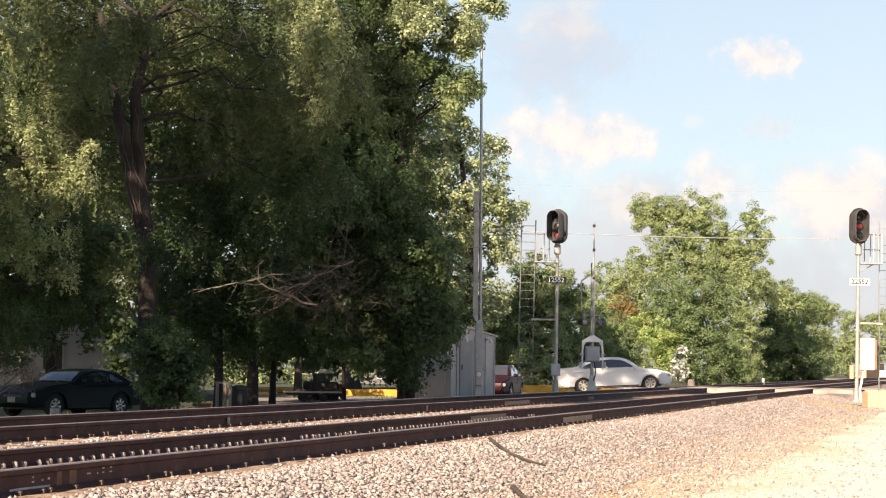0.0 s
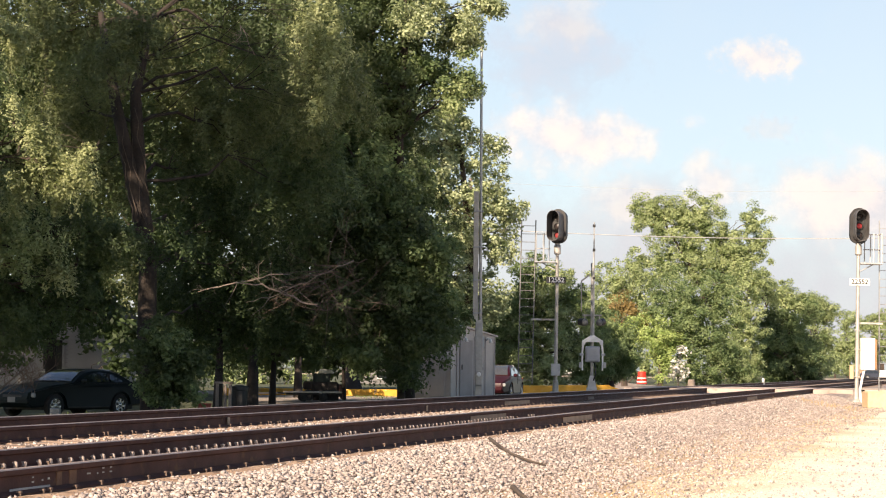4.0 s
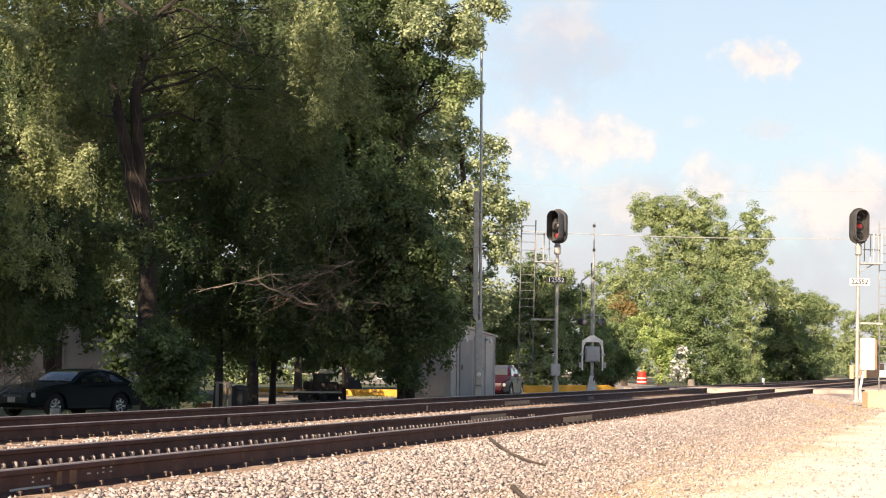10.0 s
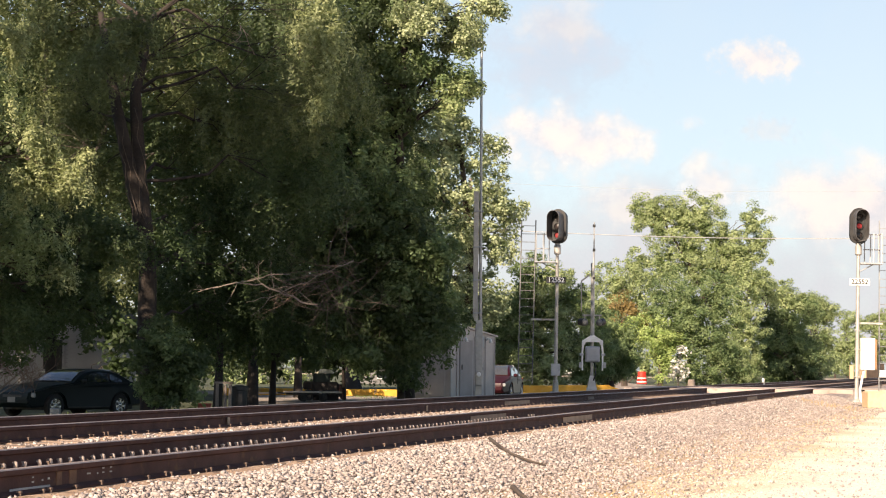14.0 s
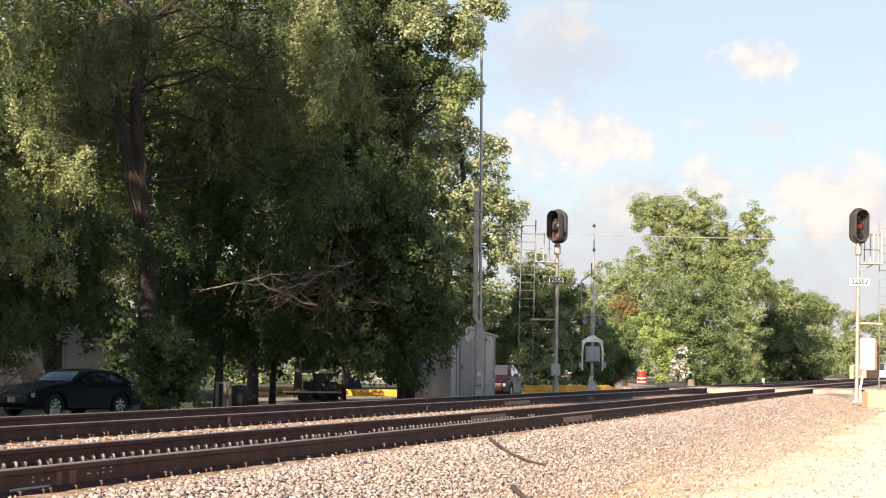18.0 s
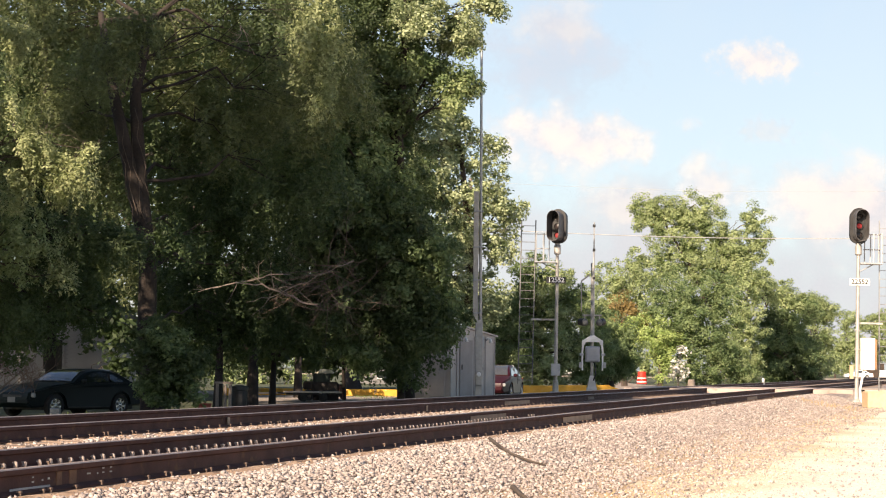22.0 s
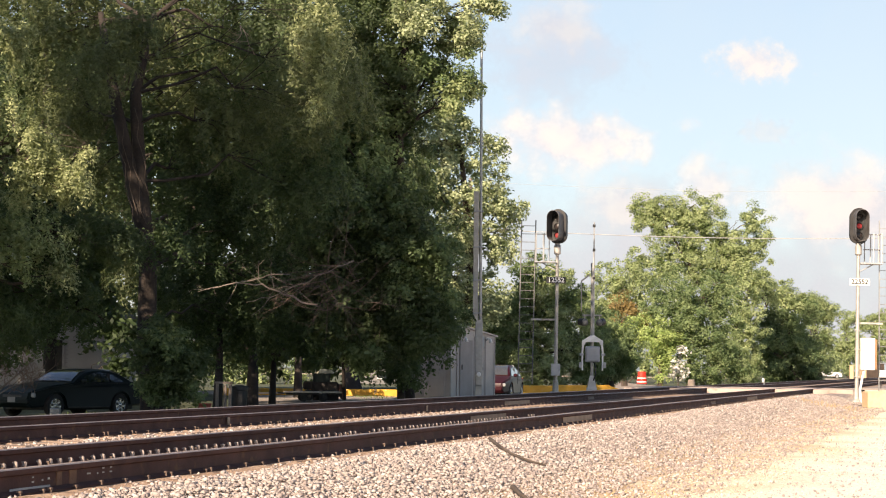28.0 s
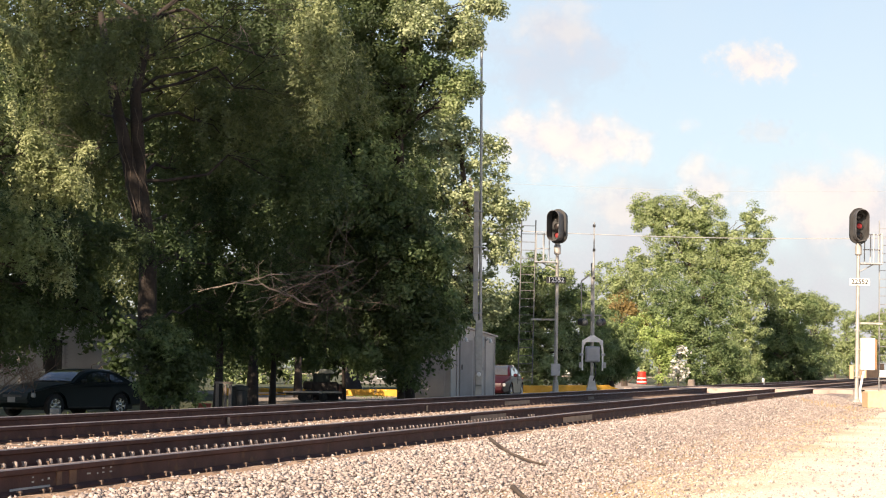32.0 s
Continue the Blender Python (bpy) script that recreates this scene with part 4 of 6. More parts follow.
def ribbon(name, xs, y0, y1, mat, label, zf, thick=0.06):
    ys = np.linspace(y0, y1, 5)
    vv = [(x, y, zf(x) + 0.03 * math.sin(math.pi * i / 4)) for x in xs for i, y in enumerate(ys)]
    k = len(ys)
    n = len(xs)
    ff = [(j * k + i, (j + 1) * k + i, (j + 1) * k + i + 1, j * k + i + 1) for j in range(n - 1) for i in range(k - 1)]
    o = len(vv)
    vv += [(x, y, zf(x) - thick - 0.4) for x in xs for y in (y0, y1)]
    for j in range(n - 1):
        ff.append((j * k, o + 2 * j, o + 2 * j + 2, (j + 1) * k))
        ff.append((j * k + k - 1, (j + 1) * k + k - 1, o + 2 * j + 3, o + 2 * j + 1))
    ob = link(name, vv, ff, mat)
    return tagged(ob, label, "road", kind="structure")


def across(u, y):
    """World x of the line u of the tracks at world y."""
    s, c = math.sin(radians(TURN)), math.cos(radians(TURN))
    return (u + y * s) / c


M_road = surface("worn_asphalt", (0.22, 0.18, 0.15), (0.36, 0.30, 0.25), 0.8, 0.9, 0, 90, 0.3, (0.36, 0.29, 0.22), 0.15)
M_dusty = surface("sandy_asphalt", (0.40, 0.32, 0.24), (0.56, 0.46, 0.36), 0.8, 0.9, 0, 90, 0.3, (0.34, 0.26, 0.19), 0.2)
ribbon("road_1", np.linspace(-70, across(-12.9, 89) - 0.6, 40), CROSSING[0], CROSSING[1], M_road, "worn asphalt road rising to the level crossing", road_height)
ribbon("road_2", np.linspace(across(-5.6, 89) + 0.4, 110, 40), CROSSING[0], CROSSING[1], M_dusty, "worn asphalt road leaving the level crossing", road_height)
ribbon("road_3", np.linspace(-40, 260, 30), 341.0, 352.0, M_road, "distant asphalt road", lambda x: 0.12)
M_panel = surface("pinkish_concrete", (0.33, 0.25, 0.21), (0.50, 0.395, 0.335), 1.5, 0.85, 0, 40, 0.3, (0.27, 0.20, 0.165), 0.25, vary=0.25)
crossing = thing("crossing_surface", TRACK, "precast concrete crossing panels between the rails", "crossing", kind="structure")
v_near = CROSSING[0] / math.cos(radians(TURN))
for u, w in ((-5.35, 1.7), (-7.105, 1.33), (-9.28, 2.62), (-11.455, 1.33), (-13.15, 1.7)):
    for j in range(4):
        v0 = v_near + u * math.tan(radians(TURN)) * 1.0 + j * 2.44
        part("panel", box((w, 2.42, 0.22), (u, v0 + 1.22, RAIL_TOP[0] - 0.235 + 0.004 * ((j * 7) % 3)), 0.02), M_panel, crossing)
apron = [(-5.68, 58.5, 0.0), (2.38, 84.41, 0.0), (6.63, 101.69, 0.02), (12.47, 129.25, 0.03), (17.12, 150.73, 0.03), (17.75, 201.88, 0.03), (2.74, 122.25, 0.0), (-9.43, 94.17, 0.0)]
apron = [(x, y, 0.012) for x, y, z in apron]
tagged(link("pavement_1", apron + [(x, y, -0.12) for x, y, z in apron], [tuple(range(8))] + [(i, i + 8, (i + 1) % 8 + 8, (i + 1) % 8) for i in range(8)], M_road),
       "grey asphalt parking area beside the tracks", "pavement", kind="structure")

M_weld = surface("orange_rust", (0.12, 0.06, 0.034), (0.22, 0.115, 0.062), 9, 0.8, 0.1, 60, 0.2)
for v0, ln in ((13.22, 0.09), (13.45, 0.12)):
    part("weld_collar", box((0.014, ln, 0.125), (RAILS[0] + 0.012, v0, RAIL_TOP[0] - 0.172), 0.004), M_weld, tracks[0], "orange rust streak at the rail weld")
for v0 in (28.0, 39.4):
    part("rail_tag", box((0.02, 0.10, 0.12), (RAILS[2] + 0.03, v0, RAIL_TOP[2] - 0.165), 0.004), M_joint, tracks[1], "pale tag on the rail web")

# ---- signals ----
def rounded_oval(w, h, k=10):
    r = w / 2
    top = [(r * math.cos(math.pi * i / k), h / 2 - r + r * math.sin(math.pi * i / k)) for i in range(k + 1)]
    return top + [(-x, -z) for x, z in top]


def ring_wall(outer, inner, y0, y1, bm):
    """A hollow sleeve between two outlines, from y0 to y1."""
    k = len(outer)
    rows = [[bm.verts.new((x, y, z)) for x, z in o] for o, y in ((outer, y0), (outer, y1), (inner, y1), (inner, y0))]
    for a, b in zip(rows, rows[1:] + rows[:1]):
        for i in range(k):
            bm.faces.new((a[i], a[(i + 1) % k], b[(i + 1) % k], b[i]))


M_red_lamp = glow("lit_red_lens", (0.8, 0.045, 0.05), 0.11)
M_red_lamp.node_tree.nodes["Principled BSDF"].inputs["Base Color"].default_value = (0.16, 0.012, 0.012, 1)
M_signal = surface("weathered_black_enamel", (0.055, 0.053, 0.053), (0.115, 0.108, 0.106), 4, 0.55, 0, 60, 0.1)
M_lens = surface("dark_lens", (0.018, 0.013, 0.013), (0.035, 0.025, 0.024), 5, 0.35, 0, 50, 0)
M_mast = surface("weathered_mast", (0.30, 0.29, 0.27), (0.50, 0.47, 0.43), 3, 0.55, 0.4, 50, 0.1, (0.34, 0.26, 0.20), 0.2)
M_rail_paint = surface("pale_grey_steel", (0.42, 0.41, 0.39), (0.58, 0.56, 0.53), 4, 0.7, 0.1, 60, 0.05)
# dull steel; on the left signal's ladder it stands for shade
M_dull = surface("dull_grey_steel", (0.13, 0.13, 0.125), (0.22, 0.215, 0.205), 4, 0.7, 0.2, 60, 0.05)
M_cabinet = surface("cream_white_cabinet", (0.70, 0.67, 0.60), (0.82, 0.80, 0.74), 2, 0.5, 0, 50, 0.05)
M_brown = surface("plain_brown", (0.20, 0.11, 0.05), (0.34, 0.20, 0.10), 3, 0.8, 0, 40, 0.2)


def signal(at, side, tall, number, lit, head_turn, label):
    """A mast with one oval three-lens head, a number plate, a platform and a ladder standing off to one side (+1 or -1 in x)."""
    ob = thing("railway_signal", pose(*at, 0, 0.9 if side > 0 else 0.4, 0), label, "signal", "trackside signals")
    part("mast", rod((0, 0, 0.1), (0, 0, tall - 1.65), 0.072, 0.062, 14), M_mast, ob, smooth=True)
    part("mast_base", lathe([(0.22, 0), (0.22, 0.06), (0.12, 0.1), (0.1, 0.5), (0.085, 0.52)], 14), M_mast, ob, smooth=False)
    part("neck", lathe([(0.075, tall - 1.75), (0.13, tall - 1.7), (0.13, tall - 1.42), (0.10, tall - 1.36), (0.10, tall - 1.3)], 14), M_mast, ob)
    zc = tall - 0.67
    head = new("signal_head")
    head.parent = ob
    head.matrix_basis = pose(0, -0.05, zc, 0, 0, head_turn)
    part("background", prism(rounded_oval(0.68, 1.34), 0.04, "y", bevel=0.01), M_black, head, "black oval backing plate")
    part("lamp_case", prism(rounded_oval(0.60, 1.26), 0.30, "y", m=Matrix.Translation((0, 0.17, 0)), bevel=0.04), M_black, head)
    hood = bmesh.new()
    ring_wall(rounded_oval(0.50, 1.16), rounded_oval(0.47, 1.13), -0.02, -0.55, hood)
    part("hood", hood, M_signal, head, "black tunnel hood round the lenses")
    for i, z in enumerate((0.34, 0.0, -0.34)):
        lens = part("lens", lathe([(0.095, 0), (0.095, 0.02), (0.06, 0.032), (0.0, 0.036)], 16, m=pose(0, -0.022, z, 90)), M_red_lamp if i == lit else M_lens, head,
                    "glowing red lens" if i == lit else "dark unlit lens", smooth=True)
        vis = bmesh.new()
        ring_wall([(0.125 * math.cos(2 * math.pi * k / 16), z + 0.125 * math.sin(2 * math.pi * k / 16)) for k in range(16)],
                  [(0.115 * math.cos(2 * math.pi * k / 16), z + 0.115 * math.sin(2 * math.pi * k / 16)) for k in range(16)], -0.02, -0.1, vis)
        part("lens_ring", vis, M_black, lens)
    # number plate
    zp = tall - 2.72
    plate = part("number_plate", box((0.74, 0.02, 0.25), (side * 0.04, -0.09, zp - 0.125), 0.004), M_black if side < 0 else M_white, ob, "black plate with white figures" if side < 0 else "white plate with grey outlined figures")
    txt = bpy.data.curves.new("figures", "FONT")
    txt.body, txt.size, txt.extrude, txt.align_x, txt.align_y = number, 0.25, 0.003, "CENTER", "CENTER"
    txt.materials.append(M_white if side < 0 else M_black)
    txt.offset = 0.006
    tob = new("figures", txt)
    tob.parent = plate
    tob.matrix_basis = pose(side * 0.04, -0.106, zp, 90)
    # brackets, platform and rails, ladder
    x0, x1 = side * 0.10, side * 0.82
    zf = tall - 2.06
    # railing greyer on the shaded signal, paler on the sunlit one: light as colour
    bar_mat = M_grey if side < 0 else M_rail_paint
    part("platform", box((0.82, 0.62, 0.05), ((x0 + x1) / 2, 0.12, zf), 0.006), M_grey, ob)
    part("platform_bracket", rod((0, 0, zf - 0.3), (x1 * 0.7, 0.1, zf), 0.022, sides=6), M_grey, ob)
    for x in (side * 0.30, side * 0.52, x1):
        part("railing_post", rod((x, 0.36, zf), (x, 0.36, zf + 1.12), 0.024, sides=6), bar_mat, ob)
    for x in (side * 0.52, x1):
        part("railing_post", rod((x, -0.16, zf), (x, -0.16, zf + 1.12), 0.024, sides=6), bar_mat, ob)
    for z in (0.56, 1.12):
        part("railing", rod((side * 0.25, 0.36, zf + z), (x1, 0.36, zf + z), 0.022, sides=6), bar_mat, ob)
        part("railing", rod((x1, 0.36, zf + z), (x1, -0.16, zf + z), 0.022, sides=6), bar_mat, ob)
    lad = new("ladder")
    # ladder steel darkened on the shaded signal in the same way
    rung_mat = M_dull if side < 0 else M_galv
    lad.parent = ob
    la, lb = side * 0.82, side * 1.36
    drift = 0.06
    bottom, top = 0.35, tall - 0.42
    for x in (la, lb):
        part("stile", rod((x + side * drift, 0.3, bottom), (x, 0.3, top), 0.022, sides=6), rung_mat, lad)
    z = bottom + 0.15
    while z < top:
        part("rung", rod((la + side * drift * (1 - z / top), 0.3, z), (lb + side * drift * (1 - z / top), 0.3, z), 0.013, sides=6), rung_mat, lad)
        z += 0.31
    part("ladder_arm", box((1.02, 0.06, 0.07), (side * 0.45, 0.16, tall - 4.25), 0.005), M_mast, ob)
    return ob


S1 = (4.32, 75.2, 0.30)
S2 = (15.13, 72.3, 0.15)
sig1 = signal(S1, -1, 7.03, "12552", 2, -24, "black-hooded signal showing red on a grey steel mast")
jb = new("junction_box")
jb.parent = sig1
part("box_body", box((0.34, 0.24, 0.46), (-0.02, -0.2, 0.68), 0.012), M_rail_paint, jb)
part("box_door", box((0.29, 0.015, 0.41), (-0.02, -0.328, 0.705), 0.004), M_rail_paint, jb)
part("padlock", box((0.03, 0.02, 0.05), (0.1, -0.34, 0.87), 0.004), M_mast, jb)
part("bracket", box((0.26, 0.05, 0.06), (0, -0.09, 0.85), 0.005), M_galv, sig1)
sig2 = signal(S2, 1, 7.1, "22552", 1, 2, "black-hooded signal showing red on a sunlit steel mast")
cab = new("cabinet")
cab.parent = sig2
part("cabinet_body", box((0.50, 0.34, 1.16), (0.36, -0.05, 1.18), 0.015), M_cabinet, cab, "sunlit white equipment cabinet")
part("cabinet_door", box((0.44, 0.015, 1.06), (0.36, -0.228, 1.23), 0.005), M_cabinet, cab)
# brown strip along the cabinet's right edge
part("hinge_side", box((0.08, 0.30, 1.1), (0.652, -0.03, 1.2), 0.008), M_brown, cab, "brown edge of the cabinet")
v, f = tube([(0.25, -0.1, 1.18), (0.17, -0.12, 0.85), (0.10, -0.14, 0.45), (0.12, -0.16, 0.12), (0.18, -0.2, 0.0)], [0.045] * 5, 8)
link("conduit", v, f, M_white, sig2, "white bent cable conduit", smooth=True)
for z in (0.9, 1.9, 2.6):
    part("clamp", box((0.2, 0.18, 0.04), (0, 0, z), 0.006), M_mast, sig2)

# ---- crossing gate ----
def crossing_gate(at):
    ob = thing("crossing_gate", Matrix.Translation(at), "raised level crossing gate with grey flashers on a steel mast", "crossing gate")
    part("foundation", lathe([(0.27, 0), (0.27, 0.10), (0.23, 0.16), (0.13, 0.55), (0.09, 0.60)], 4, m=pose(0, 0, 0, 0, 0, 45)), M_rail_paint, ob)
    part("mast", rod((0, 0, 0.4), (0, 0, 5.0), 0.066, 0.06, 12), M_galv, ob, smooth=True)
    mech = new("gate_mechanism")
    mech.parent = ob
    part("mechanism_case", box((0.56, 0.42, 0.62), (0, -0.28, 1.12), 0.04), M_grey, mech, "dark grey motor case")
    part("case_door", box((0.46, 0.02, 0.5), (0, -0.5, 1.18), 0.01), M_grey, mech)
    for sx in (-1, 1):
        part("support_arm", prism([(sx * 0.36, 0.80), (sx * 0.42, 0.80), (sx * 0.43, 1.5), (sx * 0.40, 1.98), (sx * 0.30, 1.98), (sx * 0.365, 1.5)], 0.06, "y", m=Matrix.Translation((0, -0.3, 0)), bevel=0.008), M_white, mech, "white counterweight arm")
        part("counterweight", box((0.11, 0.14, 0.22), (sx * 0.47, -0.3, 0.90), 0.01), M_rail_paint, mech)
        part("pivot", rod((sx * 0.34, -0.3, 1.42), (sx * 0.50, -0.3, 1.42), 0.05, sides=8), M_rail_paint, mech)
    part("cover", prism([(-0.41, 1.80), (-0.30, 1.80), (-0.27, 1.90), (0.27, 1.90), (0.30, 1.80), (0.41, 1.80), (0.40, 1.95), (0.08, 2.16), (-0.08, 2.16), (-0.40, 1.95)], 0.3, "y", m=Matrix.Translation((0, -0.25, 0)), bevel=0.015), M_white, mech, "white painted gate arm bracket")
    part("gate_arm", rod((0.03, -0.2, 2.1), (0.05, -0.2, 6.6), 0.05, 0.022, 8), M_galv, ob, "raised gate arm seen edge-on")
    for z in (4.4, 5.5, 6.45):
        part("arm_light", lathe([(0.05, -0.05), (0.06, 0.0), (0.05, 0.06)], 10, m=Matrix.Translation((0.045, -0.2, z))), M_black, ob)
    part("cross_arm", rod((-0.38, 0, 2.95), (0.38, 0, 2.95), 0.035, sides=8), M_mast, ob)
    for sx in (-1, 1):
        fl = new("flasher")
        fl.parent = ob
        part("lamp_back", lathe([(0.03, -0.16), (0.10, -0.11), (0.13, 0.0), (0.14, 0.02)], 16, m=pose(sx * 0.29, 0.0, 2.68, -90)), M_dull, fl, smooth=True)
        part("visor", rod((sx * 0.31, 0.04, 2.69), (sx * 0.45, 0.24, 2.70), 0.15, 0.14, 14), M_black, fl, "black tubular visor")
        part("hanger", rod((sx * 0.29, 0, 2.72), (sx * 0.29, 0, 2.97), 0.025, sides=6), M_mast, fl)
    v, f = tube([(0.06, -0.1, 1.15), (0.14, -0.16, 0.9), (0.12, -0.18, 0.6), (0.05, -0.15, 0.4)], [0.025] * 4, 6)
    link("cable", v, f, M_black, ob, smooth=True)
    part("bell_bracket", rod((-0.1, 0, 4.55), (-0.42, 0.0, 4.3), 0.03, sides=6), M_mast, ob)
    part("rear_post", rod((-0.42, 0.05, 3.1), (-0.42, 0.05, 4.35), 0.025, sides=6), M_mast, ob)
    return ob


crossing_gate((5.87, 77.5, 0.4))

# ---- equipment house and radio pole ----
M_shed = surface("grey_aluminium", (0.37, 0.33, 0.31), (0.47, 0.43, 0.405), 1.5, 0.5, 0.3, 60, 0.05, (0.22, 0.22, 0.22), 0.2)
M_shed_door = surface("dull_grey_door", (0.27, 0.24, 0.225), (0.35, 0.315, 0.30), 1.5, 0.6, 0.1, 60, 0.05)
house_m = pose(0.31, 69.0, -0.02, 0, 0, -TURN - 14)
hut = thing("equipment_house", house_m, "grey aluminium trackside equipment house with double doors", "equipment house")
part("plinth", box((2.1, 3.5, 0.22), (-1.0, 1.7, -0.05), 0.02), M_concrete, hut)
part("shell", prism([(0, 0.15), (3.4, 0.15), (3.4, 2.40), (0.85, 2.70), (0, 2.50)], 2.0, "x", m=Matrix.Translation((-1.0, 0, 0)), bevel=0.012), M_shed, hut)
part("roof", prism([(-0.08, 2.47), (0.85, 2.70), (3.48, 2.39), (3.48, 2.45), (0.85, 2.77), (-0.08, 2.54)], 2.14, "x", m=Matrix.Translation((-1.0, 0, 0)), bevel=0.008), M_shed, hut)
for y in (0.45, 1.75, 2.6, 3.3):
    part("seam", box((0.03, 0.05, 2.18), (0.012, y, 0.2), 0.004), M_shed, hut)
dr = part("door", box((0.04, 0.92, 2.0), (0.016, 1.1, 0.25), 0.008), M_shed_door, hut)
part("door_handle", box((0.04, 0.04, 0.18), (0.05, 0.75, 1.2), 0.01), M_black, dr)
dr = part("door", box((0.82, 0.04, 2.0), (-0.62, -0.016, 0.25), 0.008), M_shed, hut)
part("door_handle", box((0.04, 0.04, 0.18), (-0.32, -0.05, 1.2), 0.01), M_black, dr)
dr = part("door", box((0.82, 0.04, 2.0), (-1.48, -0.016, 0.25), 0.008), M_shed, hut)
part("notice", box((0.08, 0.01, 0.10), (-0.12, -0.008, 1.72), 0), M_white, hut, "small white notice")
part("corner_trim", box((0.06, 0.06, 2.45), (0.0, 0.0, 0.15), 0.01), M_galv, hut)
part("vent", box((0.03, 0.5, 0.4), (0.016, 2.2, 2.0), 0.005), M_grey, hut)
for y in (0.75, 2.6):
    v, f = tube([(0.0, y, 2.2), (0.10, y, 2.34), (0.20, y, 2.30), (0.22, y, 2.18)], [0.025, 0.03, 0.04, 0.075], 8)
    link("wall_lamp", v, f, M_white, hut, "small pale gooseneck lamp", smooth=True)

pole = thing("radio_mast", Matrix.Translation((1.23, 66.0, 0.05)), "tall galvanised radio pole strapped to a steel post", "mast")
part("base_plate", box((0.62, 0.5, 0.05), (0, 0, 0), 0.008), M_grey, pole)
for sx in (-1, 1):
    part("anchor_bolt", rod((sx * 0.24, -0.18, 0.03), (sx * 0.24, -0.18, 0.16), 0.02, sides=6), M_black, pole)
part("post", box((0.24, 0.2, 2.75), (0, 0, 0.04), 0.012), M_galv, pole)
part("upper_post", box((0.175, 0.14, 4.35), (-0.125, 0, 2.75), 0.01), M_mast, pole)
part("pipe", rod((0.04, 0, 2.6), (0.0, 0, 12.2), 0.055, 0.040, 10), M_galv, pole, smooth=True)
part("whip", rod((0.0, 0, 12.1), (0.0, 0, 13.4), 0.022, 0.012, 6), M_black, pole, "thin dark whip antenna")
for z in (3.0, 4.1, 5.2, 6.4):
    part("strap", box((0.33, 0.2, 0.05), (-0.05, 0, z), 0.006), M_grey, pole)
meter = part("meter_box", box((0.2, 0.12, 0.5), (0.0, -0.165, 0.62), 0.01), M_galv, pole)
part("meter_dial", lathe([(0.075, 0), (0.075, 0.05), (0.05, 0.08)], 14, m=pose(0, -0.225, 0.98, 90)), M_white, meter)
# ---- yellow kerb barrier ----
barrier = mesh_of(prism([(-0.19, -0.3), (0.19, -0.3), (0.17, 0.26), (0.13, 0.30), (-0.13, 0.30), (-0.17, 0.26)], 1.62, "y", bevel=0.015), M_yellow)
sloped = mesh_of(prism([(-0.81, -0.3), (0.81, -0.3), (0.81, 0.04), (0.15, 0.28), (0.09, 0.30), (-0.81, 0.30)], 0.36, "x", bevel=0.015), M_yellow)
for i in range(11):
    # one run beside the parking area, another across the road towards the gate
    x, y, z = (-9.4 + 1.64 * (i + 0.5), 84.15, 0.0) if i < 6 else (0.45 + 1.64 * (i - 5.5), 94.3, 0.01 + 0.20 * smooth(-3.0, 8.5, 0.45 + 1.64 * (i - 5.5)))
    last = i == 10
    ob = new("kerb_barrier", sloped if last else barrier)
    ob.matrix_basis = pose(x, y, z, 0, 0, -90 + (0.4 if i % 3 == 0 else -0.2))
    tagged(ob, "low yellow-painted concrete barrier along the road" + (" with a sloped end" if last else ""), "barrier", "yellow barriers")

# ---- vehicles ----
M_chrome = surface("bright_metal", (0.55, 0.55, 0.55), (0.7, 0.7, 0.7), 6, 0.25, 0.9, 60, 0)
M_screen = glass("windscreen_glass", (0.06, 0.062, 0.064), 0.12)
M_screen.node_tree.nodes["Principled BSDF"].inputs["Coat Weight"].default_value = 1.0
M_headlamp = glass("headlamp_glass", (0.30, 0.31, 0.31), 0.15)
# plate colour greyed down to hold the shade over the parked coupe
M_plate_grey = surface("shade_greyed_plate", (0.16, 0.16, 0.16), (0.24, 0.24, 0.23), 4, 0.6, 0, 50, 0)
M_taillamp = glass("tail_lamp_glass", (0.35, 0.02, 0.02), 0.1)


def paint(name, colour, gloss=0.5):
    c = [x * 0.9 for x in colour]
    m = surface(name, c, colour, 1.2, 0.38, 0.0, 40, 0.0, coat=0.15 * gloss)
    m.node_tree.nodes["Principled BSDF"].inputs["Specular IOR Level"].default_value = gloss
    return m


M_white_car = paint("white_car_paint", (0.78, 0.77, 0.74))
M_green_car = paint("dark_green_car_paint", (0.003, 0.008, 0.009), 0.16)
M_red_car = paint("dark_red_car_paint", (0.034, 0.006, 0.010), 0.12)
M_navy_car = paint("dark_blue_car_paint", (0.02, 0.025, 0.04))
M_tan_wheel = surface("alloy_wheel", (0.45, 0.40, 0.33), (0.62, 0.56, 0.48), 8, 0.4, 0.5, 60, 0)


def arch(cx, r, k=9):
    return [(cx + r * math.cos(math.pi * (1 - i / k)), 0.30 + r * math.sin(math.pi * (1 - i / k))) for i in range(k + 1)]


